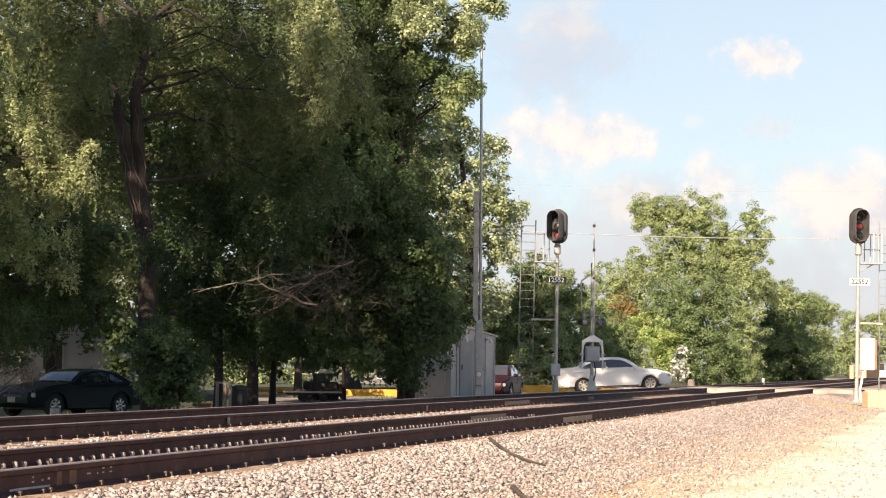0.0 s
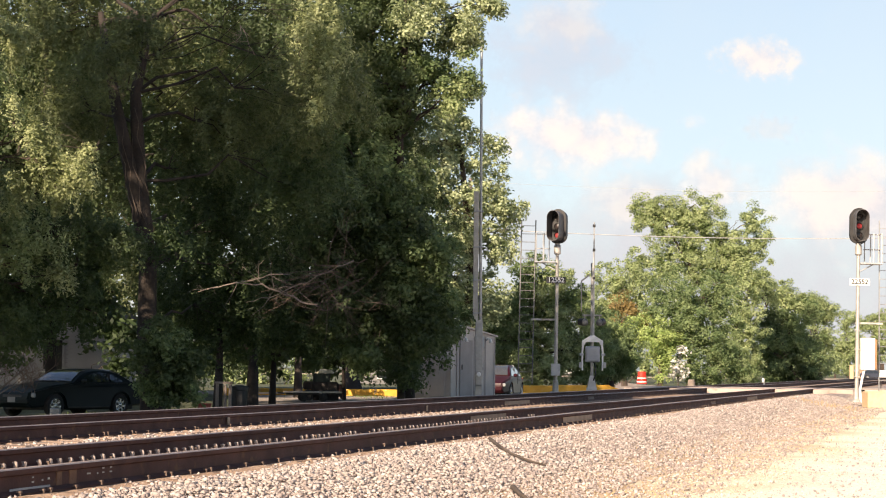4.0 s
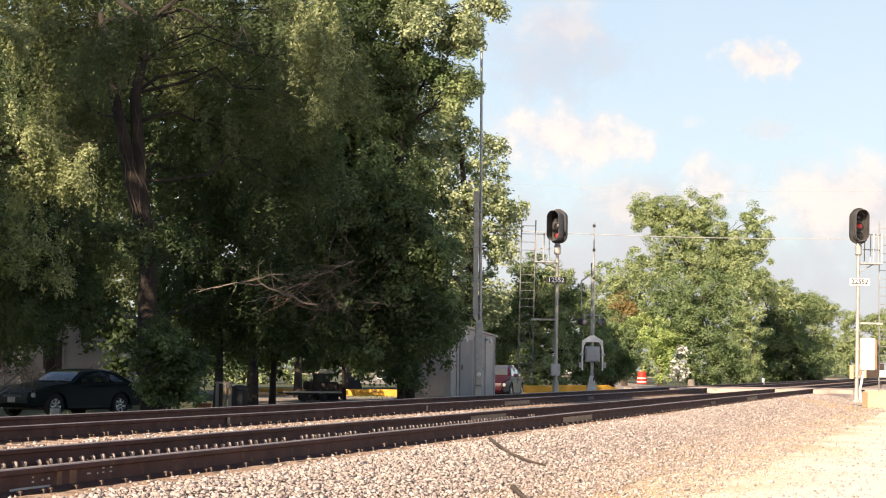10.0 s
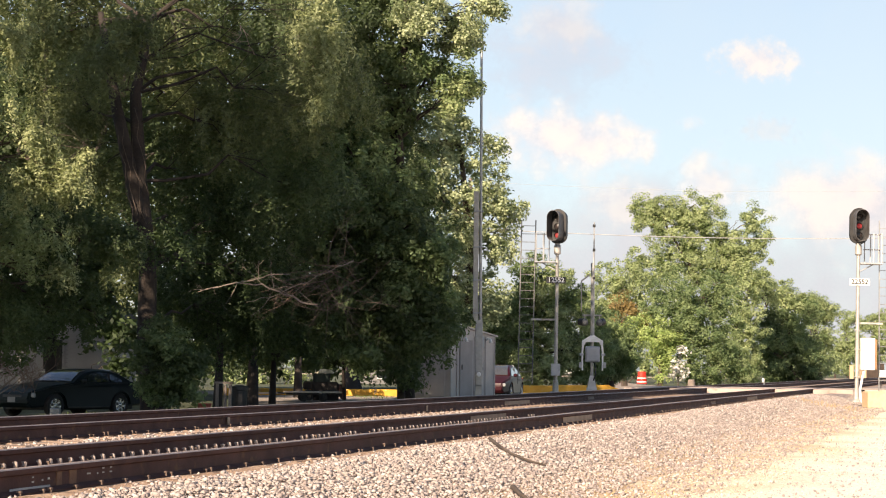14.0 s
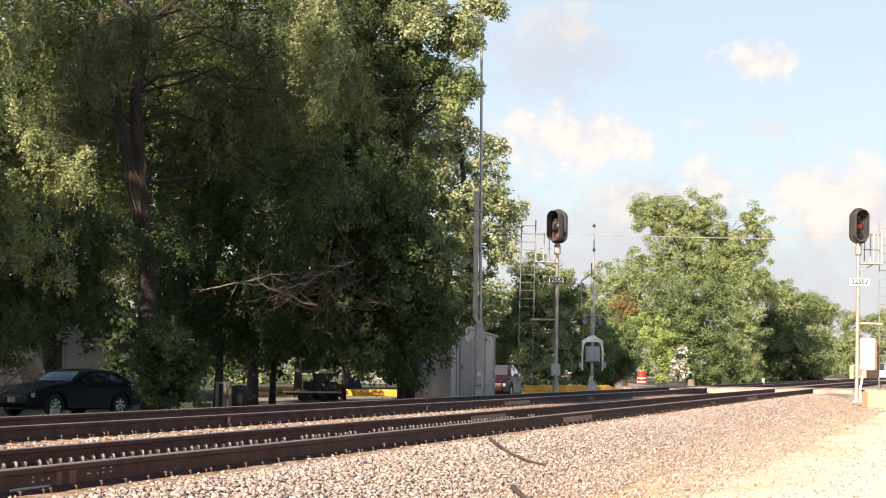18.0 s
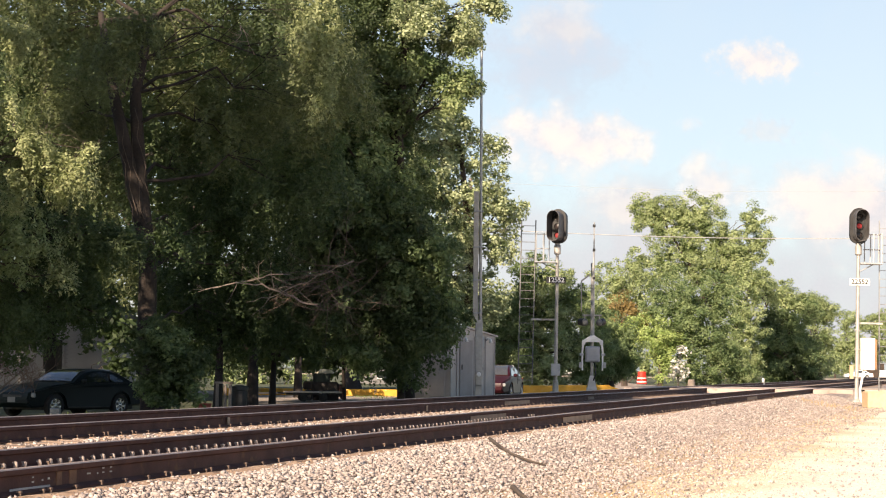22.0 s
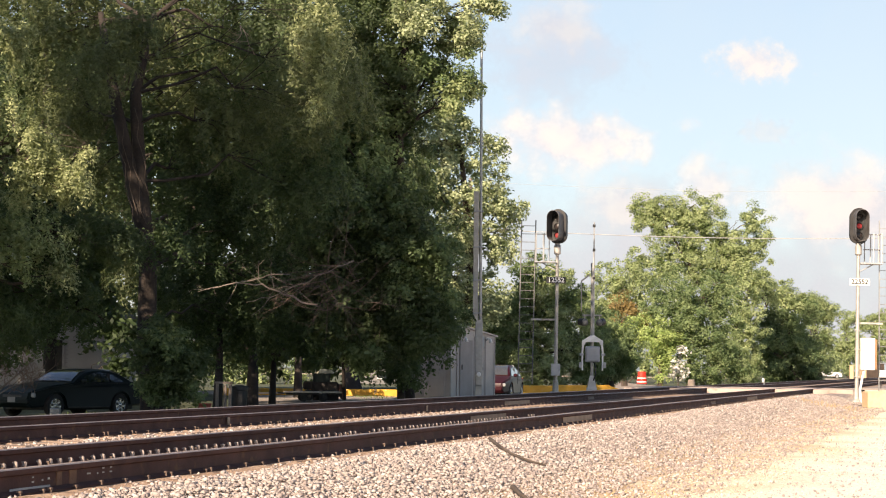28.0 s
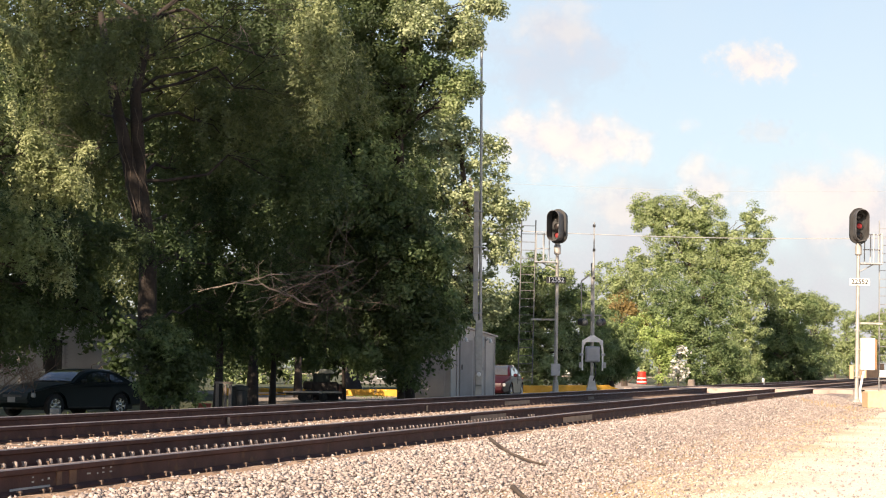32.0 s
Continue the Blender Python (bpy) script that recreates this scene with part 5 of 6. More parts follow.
def wheel(parent, x, y, r, rim_mat):
    """Tyre, rim with spokes; the outside is where y points."""
    s = 1 if y > 0 else -1
    w = new("wheel")
    w.parent = parent
    w.matrix_basis = pose(x, y, r)
    part("tyre", lathe([(r * 0.66, -0.10), (r * 0.94, -0.10), (r, -0.075), (r, 0.075), (r * 0.94, 0.10), (r * 0.66, 0.10)], 28, m=pose(0, 0, 0, 90), cap=False), M_rubber, w, smooth=True)
    rim = lathe([(r * 0.68, -0.085), (r * 0.68, 0.088), (r * 0.62, 0.095), (r * 0.57, 0.09), (r * 0.57, 0.02)], 24, m=pose(0, 0, 0, -90 * s), cap=False)
    part("rim", rim, rim_mat, w)
    part("brake_disc", lathe([(r * 0.6, 0.0), (r * 0.6, 0.02), (r * 0.2, 0.03)], 20, m=pose(0, 0, 0, -90 * s)), M_dull, w)
    for k in range(7):
        part("spoke", box((0.062, 0.03, r * 0.56), (0, s * 0.075, r * 0.07), 0.006, turn=(0, 0, 0)), rim_mat, w).matrix_basis = pose(0, 0, 0, 0, k * 360 / 7, 0)
    part("hub", lathe([(r * 0.17, 0), (r * 0.17, 0.10), (r * 0.1, 0.115)], 12, m=pose(0, 0, 0, -90 * s)), rim_mat, w)
    return w


def roofline(g, z0, z3, roof):
    """A smooth line over the cabin, from the foot of the windscreen to the foot of the rear glass."""
    k = [(g[0], z0 - 0.02), (g[1] + (g[0] - g[1]) * 0.45, roof - (roof - z0) * 0.40), (g[1], roof - 0.045), ((g[1] + g[2]) / 2 + 0.05, roof), (g[2], roof - 0.04),
         (g[2] + (g[3] - g[2]) * 0.5, roof - (roof - z3) * 0.48), (g[3], z3 - 0.02)]
    k = [(2 * k[0][0] - k[1][0], 2 * k[0][1] - k[1][1])] + k + [(2 * k[-1][0] - k[-2][0], 2 * k[-1][1] - k[-2][1])]
    out = []
    for p0, p1, p2, p3 in zip(k, k[1:], k[2:], k[3:]):
        for t in (0, 0.25, 0.5, 0.75):
            out.append(tuple(0.5 * (2 * b + (c - a) * t + (2 * a - 5 * b + 4 * c - d) * t * t + (3 * b - a - 3 * c + d) * t ** 3) for a, b, c, d in zip(p0, p1, p2, p3)))
    return out + [k[-2]]


def vehicle(name, label, m, body_mat, L, W, roof, belt, axles, hood, deck, glasshouse, rim_mat, wheel_r=0.33, posts=(0.5,), category="car", sill=0.23, plate=True, boxy=False):
    """x forward. hood, deck: heights at nose, base of windscreen, back of glass, tail. glasshouse: x of screen foot, screen top, roof back, glass foot."""
    ob = thing(name, m, label, category)
    f, b = L / 2, -L / 2
    g0, g1, g2, g3 = glasshouse
    out = [(b + 0.08, 0.30), *arch(axles[1], wheel_r + 0.055), (axles[1] + wheel_r + 0.1, sill), (axles[0] - wheel_r - 0.1, sill), *arch(axles[0], wheel_r + 0.055), (f - 0.12, 0.27),
           (f - 0.02, 0.36), (f, 0.52), (f - 0.04, hood[0] - 0.06), (f - 0.16, hood[0]), (f * 0.72, hood[0] + (hood[1] - hood[0]) * 0.55), (g0, hood[1]), (g3, deck[0]),
           (b + 0.25, deck[1] + 0.01), (b + 0.08, deck[1] - 0.04), (b, deck[1] - 0.22), (b, 0.48)]
    bm = prism(out, W, "y", bevel=0.05)
    for v in bm.verts:                                   # plan taper at nose and tail, slope of the flanks
        k = abs(v.co.x) / f
        v.co.y *= 1 - 0.16 * max(0.0, k - 0.62) / 0.38 * max(0.0, k - 0.62) / 0.38 * 2
        v.co.y *= 1 - 0.10 * max(0.0, (v.co.z - belt * 0.72) / (belt * 0.4))
    body = part("body", bm, body_mat, ob, smooth=True)
    hw, tw = W / 2 * 0.91, W / 2 * 0.70
    low = belt - 0.03
    cuts = [0.0, *posts, 1.0]
    line = roofline(glasshouse, hood[1], deck[0], roof) if not boxy else [(g0, hood[1] - 0.02), ((g0 + g1) / 2, (hood[1] + roof) / 2), (g1, roof - 0.06), (g1 - 0.15, roof), (g2 + 0.1, roof), (g2, roof - 0.06), (g3, deck[0] - 0.02)]

    def flank(z):
        return hw * (0.96 - 0.22 * (z - belt) / (roof - belt))

    def over(x):
        """Height of the roofline at x."""
        return float(np.interp(x, [p[0] for p in line[::-1]], [p[1] for p in line[::-1]]))
    bm = bmesh.new()
    rows = []
    for x, z in line:
        k = max(0.0, min(1.0, (z - belt) / (roof - belt)))
        y = flank(z - 0.05 * k)
        rows.append([bm.verts.new(p) for p in ((x, hw * 0.96, belt - 0.12), (x, y, z - 0.05 * k), (x, y * 0.90, z - 0.012 * k), (x, y * 0.5, z + 0.012 * k), (x, -y * 0.5, z + 0.012 * k), (x, -y * 0.90, z - 0.012 * k), (x, -y, z - 0.05 * k), (x, -hw * 0.96, belt - 0.12))])
    for r0, r1 in zip(rows, rows[1:]):
        for a, c, d, e in zip(r0, r0[1:], r1[1:], r1):
            bm.faces.new((a, c, d, e))
    part("cabin", bm, body_mat, ob, smooth=True)

    def shell(pname, front):
        """A glass pane proud of the cabin: front and back rims joined by its edge."""
        bm2 = bmesh.new()
        a = [bm2.verts.new(p) for p, q in front]
        d = [bm2.verts.new(q) for p, q in front]
        bm2.faces.new(a)
        for m2 in range(len(a)):
            bm2.faces.new((a[m2], a[(m2 + 1) % len(a)], d[(m2 + 1) % len(a)], d[m2]))
        part(pname, bm2, M_glass, ob, "dark reflecting glass")
    for pname, (xa, xb), s in (("windscreen", (g0 - 0.06, g1 + 0.03), 1), ("rear_window", (g3 + 0.10, g2 - 0.03), -1)):
        bm2 = bmesh.new()
        grid = []
        for x in np.linspace(xa, xb, 15):
            z = over(x)
            k = max(0.0, min(1.0, (z - belt) / (roof - belt)))
            slope = Vector((over(x - 0.02) - over(x + 0.02), 0, 0.04)).normalized()
            w2 = 0.86 * flank(z - 0.05 * k)
            grid.append([bm2.verts.new(Vector((x, y * w2, z + 0.012 * k * (1 - abs(y)))) + slope * h) for y, h in ((-1, -0.03), (-1, 0.026), (-0.5, 0.032), (0, 0.034), (0.5, 0.032), (1, 0.026), (1, -0.03))])
        for r0, r1 in zip(grid, grid[1:]):
            for a, c, d, e in zip(r0, r0[1:], r1[1:], r1):
                bm2.faces.new((a, c, d, e))
        bm2.faces.new(grid[0])
        bm2.faces.new(grid[-1][::-1])
        part(pname, bm2, M_screen, ob, "glossy raked glass", smooth=True)
    for s in (1, -1):
        sill_z = belt + 0.015
        limit = [x for x in np.linspace(g3, g0, 80) if min(over(x + 0.10), over(x - 0.16)) - 0.09 > sill_z + 0.015]
        xa, xb = limit[-1], limit[0]
        for a, c in zip(cuts, cuts[1:]):
            x0, x1 = xa + (xb - xa) * a - (0.035 if a else 0), xa + (xb - xa) * c + (0.035 if c < 1 else 0)
            xs = np.linspace(x0, x1, 9)
            rim = [(x, sill_z) for x in (x1, x0)] + [(x, min(over(x + 0.10), over(x - 0.16)) - 0.09) for x in xs]
            shell("side_window", [((x, s * (flank(z) + 0.014), z), (x, s * (flank(z) - 0.02), z)) for x, z in rim])
        for c in posts:
            x = xa + (xb - xa) * c
            top = over(x) - 0.10
            part("pillar", prism([(x - 0.04, sill_z), (x + 0.04, sill_z), (x + 0.035, top), (x - 0.035, top)], 0.02, "y", m=Matrix.Translation((0, s * (flank((sill_z + top) / 2) + 0.004), 0))), M_black, ob, "dark window pillar")
        part("mirror", box((0.12, 0.16, 0.12), (g0 - 0.28, s * (W / 2 + 0.06), belt - 0.02), 0.03), body_mat, ob)
        part("headlight", box((0.10, 0.34, 0.13), (f - 0.14, s * W * 0.335, hood[0] - 0.20), 0.03), M_headlamp, ob, "clear headlight")
        part("tail_light", box((0.08, 0.30, 0.15), (b + 0.06, s * W * 0.34, deck[1] - 0.24), 0.03), M_taillamp, ob, "red tail light")
        for i, c in enumerate(cuts[1:]):
            x = g0 + (g3 - g0) * (c - 0.06)
            part("door_handle", box((0.16, 0.03, 0.03), (x, s * (W / 2 * 0.985), belt - 0.14), 0.008), body_mat, ob)
        part("sill_trim", box((axles[0] - axles[1] - 2 * wheel_r - 0.3, 0.03, 0.05), ((axles[0] + axles[1]) / 2, s * (W / 2 - 0.01), sill + 0.02), 0.01), M_black, ob)
    part("front_bumper", box((0.12, W * 0.72, 0.16), (f - 0.05, 0, 0.36), 0.04), body_mat, ob)
    part("grille", box((0.04, W * 0.42, 0.12), (f - 0.03, 0, hood[0] - 0.24), 0.01), M_black, ob)
    part("rear_bumper", box((0.12, W * 0.8, 0.18), (b + 0.04, 0, 0.38), 0.04), body_mat, ob)
    if plate:
        part("licence_plate", box((0.012, 0.30, 0.15), (f + 0.012, 0, 0.42), 0.003), M_plate_grey, ob, "pale licence plate")
    part("underbody", box((L * 0.8, W * 0.8, 0.14), (0, 0, 0.2), 0.02), M_black, ob)
    wheels = [wheel(ob, x, s * (W / 2 - 0.11), wheel_r, rim_mat) for x in axles for s in (1, -1)]
    return ob, wheels


white_sedan, white_sedan_wheels = vehicle("sedan", "white four-door sedan driving over the level crossing", pose(7.5, 87, road_height(7.5)), M_white_car, 5.12, 1.84, 1.52, 1.06, (1.58, -1.32),
                                          (0.80, 1.04), (1.14, 1.10), (1.18, 0.42, -0.82, -1.70), M_tan_wheel, 0.345, (0.50,))
mustang, _ = vehicle("coupe", "dark green two-door coupe parked under the trees", pose(-10.85, 58.0, -0.28, 0, 0, 236), M_green_car, 4.65, 1.84, 1.37, 0.98, (1.48, -1.16),
                     (0.76, 0.99), (1.01, 0.98), (0.72, 0.02, -1.0, -1.75), M_chrome, 0.33, (0.68,))
part("scoop", box((0.5, 0.03, 0.16), (-0.75, -0.93, 0.6), 0.02), M_black, mustang)
red_car, _ = vehicle("parked_car", "dark red sedan parked on the asphalt beside the equipment house", pose(2.24, 80.6, 0.0, 0, 0, 258.5), M_red_car, 4.5, 1.70, 1.38, 0.93, (1.35, -1.25),
                     (0.72, 0.95), (1.0, 0.95), (1.1, 0.3, -0.9, -1.6), M_chrome, 0.32, (0.5,))
navy_car, navy_wheels = vehicle("hatchback", "dark blue hatchback passing on the distant road", pose(30, 345, 0.16), M_navy_car, 4.6, 1.8, 1.52, 0.98, (1.4, -1.3),
                                (0.78, 1.0), (1.02, 0.98), (1.2, 0.4, -1.5, -2.0), M_chrome, 0.33, (0.45, 0.78))
far_sedan, far_sedan_wheels = vehicle("sedan", "white sedan driving along the distant road", pose(120, 349, 0.16, 0, 0, 180), M_white_car, 5.0, 1.84, 1.46, 0.98, (1.5, -1.35),
                                      (0.76, 0.98), (1.02, 0.98), (1.2, 0.35, -1.0, -1.8), M_chrome, 0.33, (0.5,))
far_suv, far_suv_wheels = vehicle("sport_utility_vehicle", "boxy white off-road wagon on the distant road", pose(20, 345, 0.16), M_white_car, 5.0, 1.9, 1.85, 1.12, (1.55, -1.4),
                                  (0.98, 1.12), (1.14, 1.12), (0.95, 0.55, -2.2, -2.35), M_grey, 0.38, (0.36, 0.68), category="off-road car", sill=0.34, boxy=True)
part("spare_wheel", lathe([(0.36, 0), (0.36, 0.2), (0.3, 0.22)], 18, m=pose(-2.52, 0, 1.0, 0, -90)), M_rubber, far_suv)
part("roof_rack", box((2.0, 1.2, 0.05), (-0.8, 0, 1.87), 0.01), M_black, far_suv)

# ---- small things ----
drum = thing("traffic_drum", Matrix.Translation((17.18, 170.0, 0.0)), "red-orange plastic traffic drum with a white band", "traffic drum")
M_orange = surface("orange_plastic", (0.70, 0.028, 0.018), (0.80, 0.042, 0.022), 3, 0.5, 0, 50, 0)
part("barrel", lathe([(0.38, 0.08), (0.36, 0.1), (0.36, 0.33), (0.33, 0.35), (0.33, 0.58), (0.30, 0.6), (0.30, 0.86), (0.26, 0.92), (0.1, 0.93)], 18, m=Matrix.Scale(1.2, 4)), M_orange, drum)
part("base_ring", lathe([(0.45, 0), (0.45, 0.07), (0.36, 0.08)], 18), M_rubber, drum)
for z, r in ((0.42, 0.338), (0.16, 0.368)):
    part("band", lathe([(r, z), (r, z + 0.08)], 18, m=Matrix.Scale(1.2, 4)), M_white, drum, "white reflective band")

# grey house behind the trees
M_siding = surface("grey_lap_siding", (0.34, 0.32, 0.31), (0.44, 0.415, 0.40), 1.2, 0.7, 0, 40, 0.1, (0.28, 0.265, 0.26), 0.2)
M_shingle = surface("dark_shingle", (0.05, 0.045, 0.04), (0.11, 0.10, 0.09), 2, 0.9, 0, 40, 0.4)
hx0, hx1, hy = -18.72, -13.12, 78.0
home = thing("house", Matrix.Translation((hx0, hy, -0.05)), "grey clapboard house half hidden by trees", "house")
wid = hx1 - hx0
part("wall", box((wid, 7.0, 2.9), (wid / 2, 3.5, 0), 0.01), M_siding, home)
board = mesh_of(prism([(0.0, 0.0), (0.028, 0.0), (0.008, 0.17), (0.0, 0.17)], wid, "x", m=Matrix.Rotation(math.pi, 4, "Z")), M_siding)
for i in range(16):
    piece("clapboard", board, pose(wid / 2, -0.002, 0.2 + i * 0.165), home)
part("gable", prism([(-0.3, 2.9), (wid + 0.3, 2.9), (wid / 2, 5.2)], 0.15, "y", m=Matrix.Translation((0, 0.1, 0))), M_siding, home)
for sx in (0, 1):
    a, c = (-0.5, 2.75), (wid / 2, 5.3)
    if sx:
        a, c = (wid + 0.5, 2.75), (wid / 2, 5.3)
    part("roof", prism([a, (a[0], a[1] + 0.12), (c[0], c[1] + 0.12), c], 7.8, "y", m=Matrix.Translation((0, 3.4, 0))), M_shingle, home)
for cx in (wid * 0.18, wid * 0.61):
    w = new("window")
    w.parent = home
    part("frame", box((0.9, 0.08, 1.3), (cx, -0.05, 1.0), 0.01), M_siding, w)
    part("pane", box((0.74, 0.02, 1.14), (cx, -0.095, 1.08), 0), M_black, w)
    part("sill", box((1.0, 0.14, 0.06), (cx, -0.08, 0.95), 0.01), M_white, w)

# low flatbed trailer and a small canopied cart
M_darkgreen = surface("dark_brown_enamel", (0.012, 0.010, 0.009), (0.024, 0.018, 0.016), 2, 0.8, 0, 40, 0)
M_maroon = surface("dull_maroon_enamel", (0.06, 0.025, 0.022), (0.11, 0.05, 0.042), 2, 0.7, 0, 40, 0)
# timber coloured pale so the deck looks lit where no sun reaches
M_bench = surface("timber_brightened_for_sun", (0.50, 0.43, 0.36), (0.66, 0.59, 0.51), 3, 0.9, 0, 40, 0.2)
trailer = thing("flatbed_trailer", pose(-4.55, 70.0, 0.0, 0, 0, 6), "low flatbed trailer with a weathered timber deck", "trailer")
for i in range(6):
    part("plank", box((2.0, 0.19, 0.05), (0, -0.5 + i * 0.2, 0.31), 0.006), M_bench, trailer)
part("frame", box((1.9, 1.0, 0.07), (0, 0, 0.24), 0.01), M_black, trailer)
part("toolbox", box((0.9, 0.9, 0.18), (0.45, 0, 0.06), 0.02), M_darkgreen, trailer)
part("tail_board", box((0.05, 1.1, 0.36), (1.03, 0, 0.10), 0.01), M_maroon, trailer, "dull maroon tail board")
for x in (-0.35, 0.35):
    for y in (-0.62, 0.62):
        part("wheel", lathe([(0.07, -0.06), (0.14, -0.06), (0.155, 0), (0.14, 0.06), (0.07, 0.06)], 16, m=pose(x, y, 0.155, 90)), M_rubber, trailer)
part("drawbar", rod((-1.0, 0, 0.3), (-1.9, 0, 0.28), 0.04, sides=6), M_black, trailer)
M_cream = surface("cream_canopy", (0.62, 0.56, 0.42), (0.74, 0.68, 0.54), 2, 0.5, 0, 40, 0)
M_pane = surface("dusty_cab_glass", (0.010, 0.018, 0.013), (0.018, 0.030, 0.022), 3, 0.6, 0, 40, 0)
cart = thing("garden_tractor", pose(-4.35, 72.2, 0.0, 0, 0, 184), "small dark brown tractor with a cream canopy", "tractor")
part("body", box((1.0, 0.75, 0.52), (-0.1, 0, 0.16), 0.06), M_darkgreen, cart)
part("hood", box((0.55, 0.6, 0.30), (0.42, 0, 0.40), 0.06), M_darkgreen, cart)
part("rear_panel", box((0.10, 0.80, 0.46), (-0.66, 0, 0.14), 0.02), M_maroon, cart, "dull maroon rear panel")
part("seat", box((0.4, 0.45, 0.22), (0.0, 0, 0.66), 0.06), M_black, cart)
part("screen", box((0.56, 0.03, 0.32), (0.02, 0.25, 0.68), 0.01), M_pane, cart, "greenish cab glass")
part("screen", box((0.56, 0.03, 0.32), (0.02, -0.25, 0.68), 0.01), M_pane, cart, "greenish cab glass")
part("canopy", lathe([(0.05, 0.10), (0.36, 0.07), (0.46, -0.02), (0.44, -0.06)], 12, m=pose(0.03, 0, 1.05) @ Matrix.Diagonal((1.0, 0.8, 1.0, 1))), M_cream, cart, "cream moulded canopy")
for x in (-0.28, 0.32):
    for y in (-0.30, 0.30):
        part("canopy_post", rod((x, y, 0.5), (x, y, 1.0), 0.02, sides=6), M_black, cart)
for x, r in ((-0.36, 0.24), (0.50, 0.20)):
    for y in (-0.42, 0.42):
        part("wheel", lathe([(r * 0.5, -0.09), (r * 0.92, -0.09), (r, 0), (r * 0.92, 0.09), (r * 0.5, 0.09)], 18, m=pose(x, y, r, 90)), M_rubber, cart)

# weathered posts, drum, small junk by the verge
rack = thing("wooden_rack", Matrix.Translation((-6.02, 55.0, -0.05)), "weathered grey timber posts with a top rail", "rack")
for x, h in ((-0.2, 0.78), (0.02, 0.76), (0.16, 0.78)):
    part("post", box((0.085, 0.09, h), (x, 0, 0), 0.008), M_deadwood, rack)
part("top_rail", box((0.52, 0.12, 0.06), (-0.02, 0, 0.78), 0.008), M_deadwood, rack)
tub = thing("barrel", Matrix.Translation((-5.81, 57.0, -0.1)), "black plastic rubbish barrel under the trees", "barrel")
part("shell", lathe([(0.2, 0), (0.23, 0.3), (0.24, 0.62), (0.26, 0.64), (0.26, 0.7), (0.21, 0.7)], 16), M_black, tub)
part("lid", lathe([(0.27, 0.69), (0.27, 0.73), (0.1, 0.78)], 16), M_black, tub)
crate = thing("box", Matrix.Translation((-10.5, 54.0, -0.27)), "small white plastic crate on the grass", "crate")
part("shell", box((0.27, 0.24, 0.30), (0, 0, 0), 0.02), M_galv, crate)
part("label_patch", box((0.09, 0.01, 0.11), (0, -0.122, 0.08), 0), M_grey, crate)
cone = thing("planter", Matrix.Translation((-6.45, 54.0, -0.12)), "faded red plastic tub on the grass", "tub")
M_faded = surface("faded_red_plastic", (0.30, 0.06, 0.04), (0.42, 0.10, 0.07), 3, 0.6, 0, 40, 0)
part("shell", lathe([(0.12, 0), (0.2, 0.3), (0.22, 0.32), (0.18, 0.3)], 14), M_faded, cone)

# distant building, post and shed to the right of the tracks
barn = thing("outbuilding", Matrix.Translation((87.52, 400.0, 0.0)), "dark brown flat-roofed outbuilding beyond the far road", "building")
M_barn = surface("dark_brown_boards", (0.03, 0.02, 0.015), (0.07, 0.045, 0.03), 1, 0.8, 0, 8, 0.2)
M_tan = surface("tan_or_sunlit_face", (0.50, 0.34, 0.20), (0.62, 0.45, 0.29), 1, 0.8, 0, 8, 0.2)
part("wall", box((3.6, 6, 3.0), (0, 3, 0), 0.02), M_barn, barn)
# tan puts the light on the building's left end into its colour
part("end_wall", box((0.6, 6, 3.0), (-2.1, 2.95, 0), 0.02), M_tan, barn)
part("roof", box((4.4, 6.4, 0.16), (-0.2, 3, 3.0), 0.03), M_barn, barn)
stake = thing("post", Matrix.Translation((47.57, 230.0, 0.0)), "short tan-painted utility post", "post")
part("shaft", box((0.42, 0.4, 2.0), (0, 0, 0), 0.03), M_tan, stake)
part("cap", box((0.46, 0.44, 0.08), (0, 0, 2.0), 0.02), M_tan, stake)
sign = thing("sign", Matrix.Translation((26.7, 120.0, 0.0)), "small white board on a thin dark post", "sign")
part("post", rod((-0.1, 0, 0), (-0.1, 0, 2.2), 0.03, sides=6), M_black, sign)
part("board", box((0.5, 0.03, 0.42), (0.05, -0.04, 0.95), 0.01), M_white, sign)
tree("white-flowering shrub at the foot of the roadside trees", [(17.42, 146.0, -0.17), (17.42, 146.0, 0.66), (17.41, 146.0, 1.28)], 0.05,
     [(17.25, 145.6, 1.5, 0.72), (17.62, 145.6, 0.95, 0.6), (17.62, 145.6, 2.74, 0.5), (17.08, 146.0, 0.74, 0.5), (17.83, 146.0, 1.7, 0.5)], [M_blossom, M_blossom, M_blossom, M_leaf_mid, M_leaf_mid], 0.19, 0.36, 0.4, 0.0, 0.8, 201, name="bush")
marker = thing("marker_post", Matrix.Translation((20.29, 125.0, 0.05)), "short white marker post beside the track", "post")
part("shaft", box((0.16, 0.1, 0.75), (0, 0, 0), 0.02), M_galv, marker)
part("plate", box((0.14, 0.02, 0.2), (-0.02, -0.06, 0.55), 0.01), M_white, marker)
block = thing("concrete_block", Matrix.Translation((15.57, 70.0, -0.02)), "sunlit concrete foundation block", "block")
part("shell", box((1.25, 1.0, 0.58), (0, 0, 0), 0.03), M_tan, block)

annex = thing("building", Matrix.Translation((-5.6, 150.0, -0.5)), "low building far behind the yellow barriers, its wall darkened for shade", "building")
# pale wall taken down to dark grey; its shade is in the colour
M_pale_wall = surface("shade_darkened_render", (0.12, 0.117, 0.114), (0.18, 0.177, 0.172), 1.2, 0.8, 0, 30, 0.1)
part("wall", box((5.0, 4.0, 2.8), (1.6, 2.0, 0), 0.02), M_pale_wall, annex)
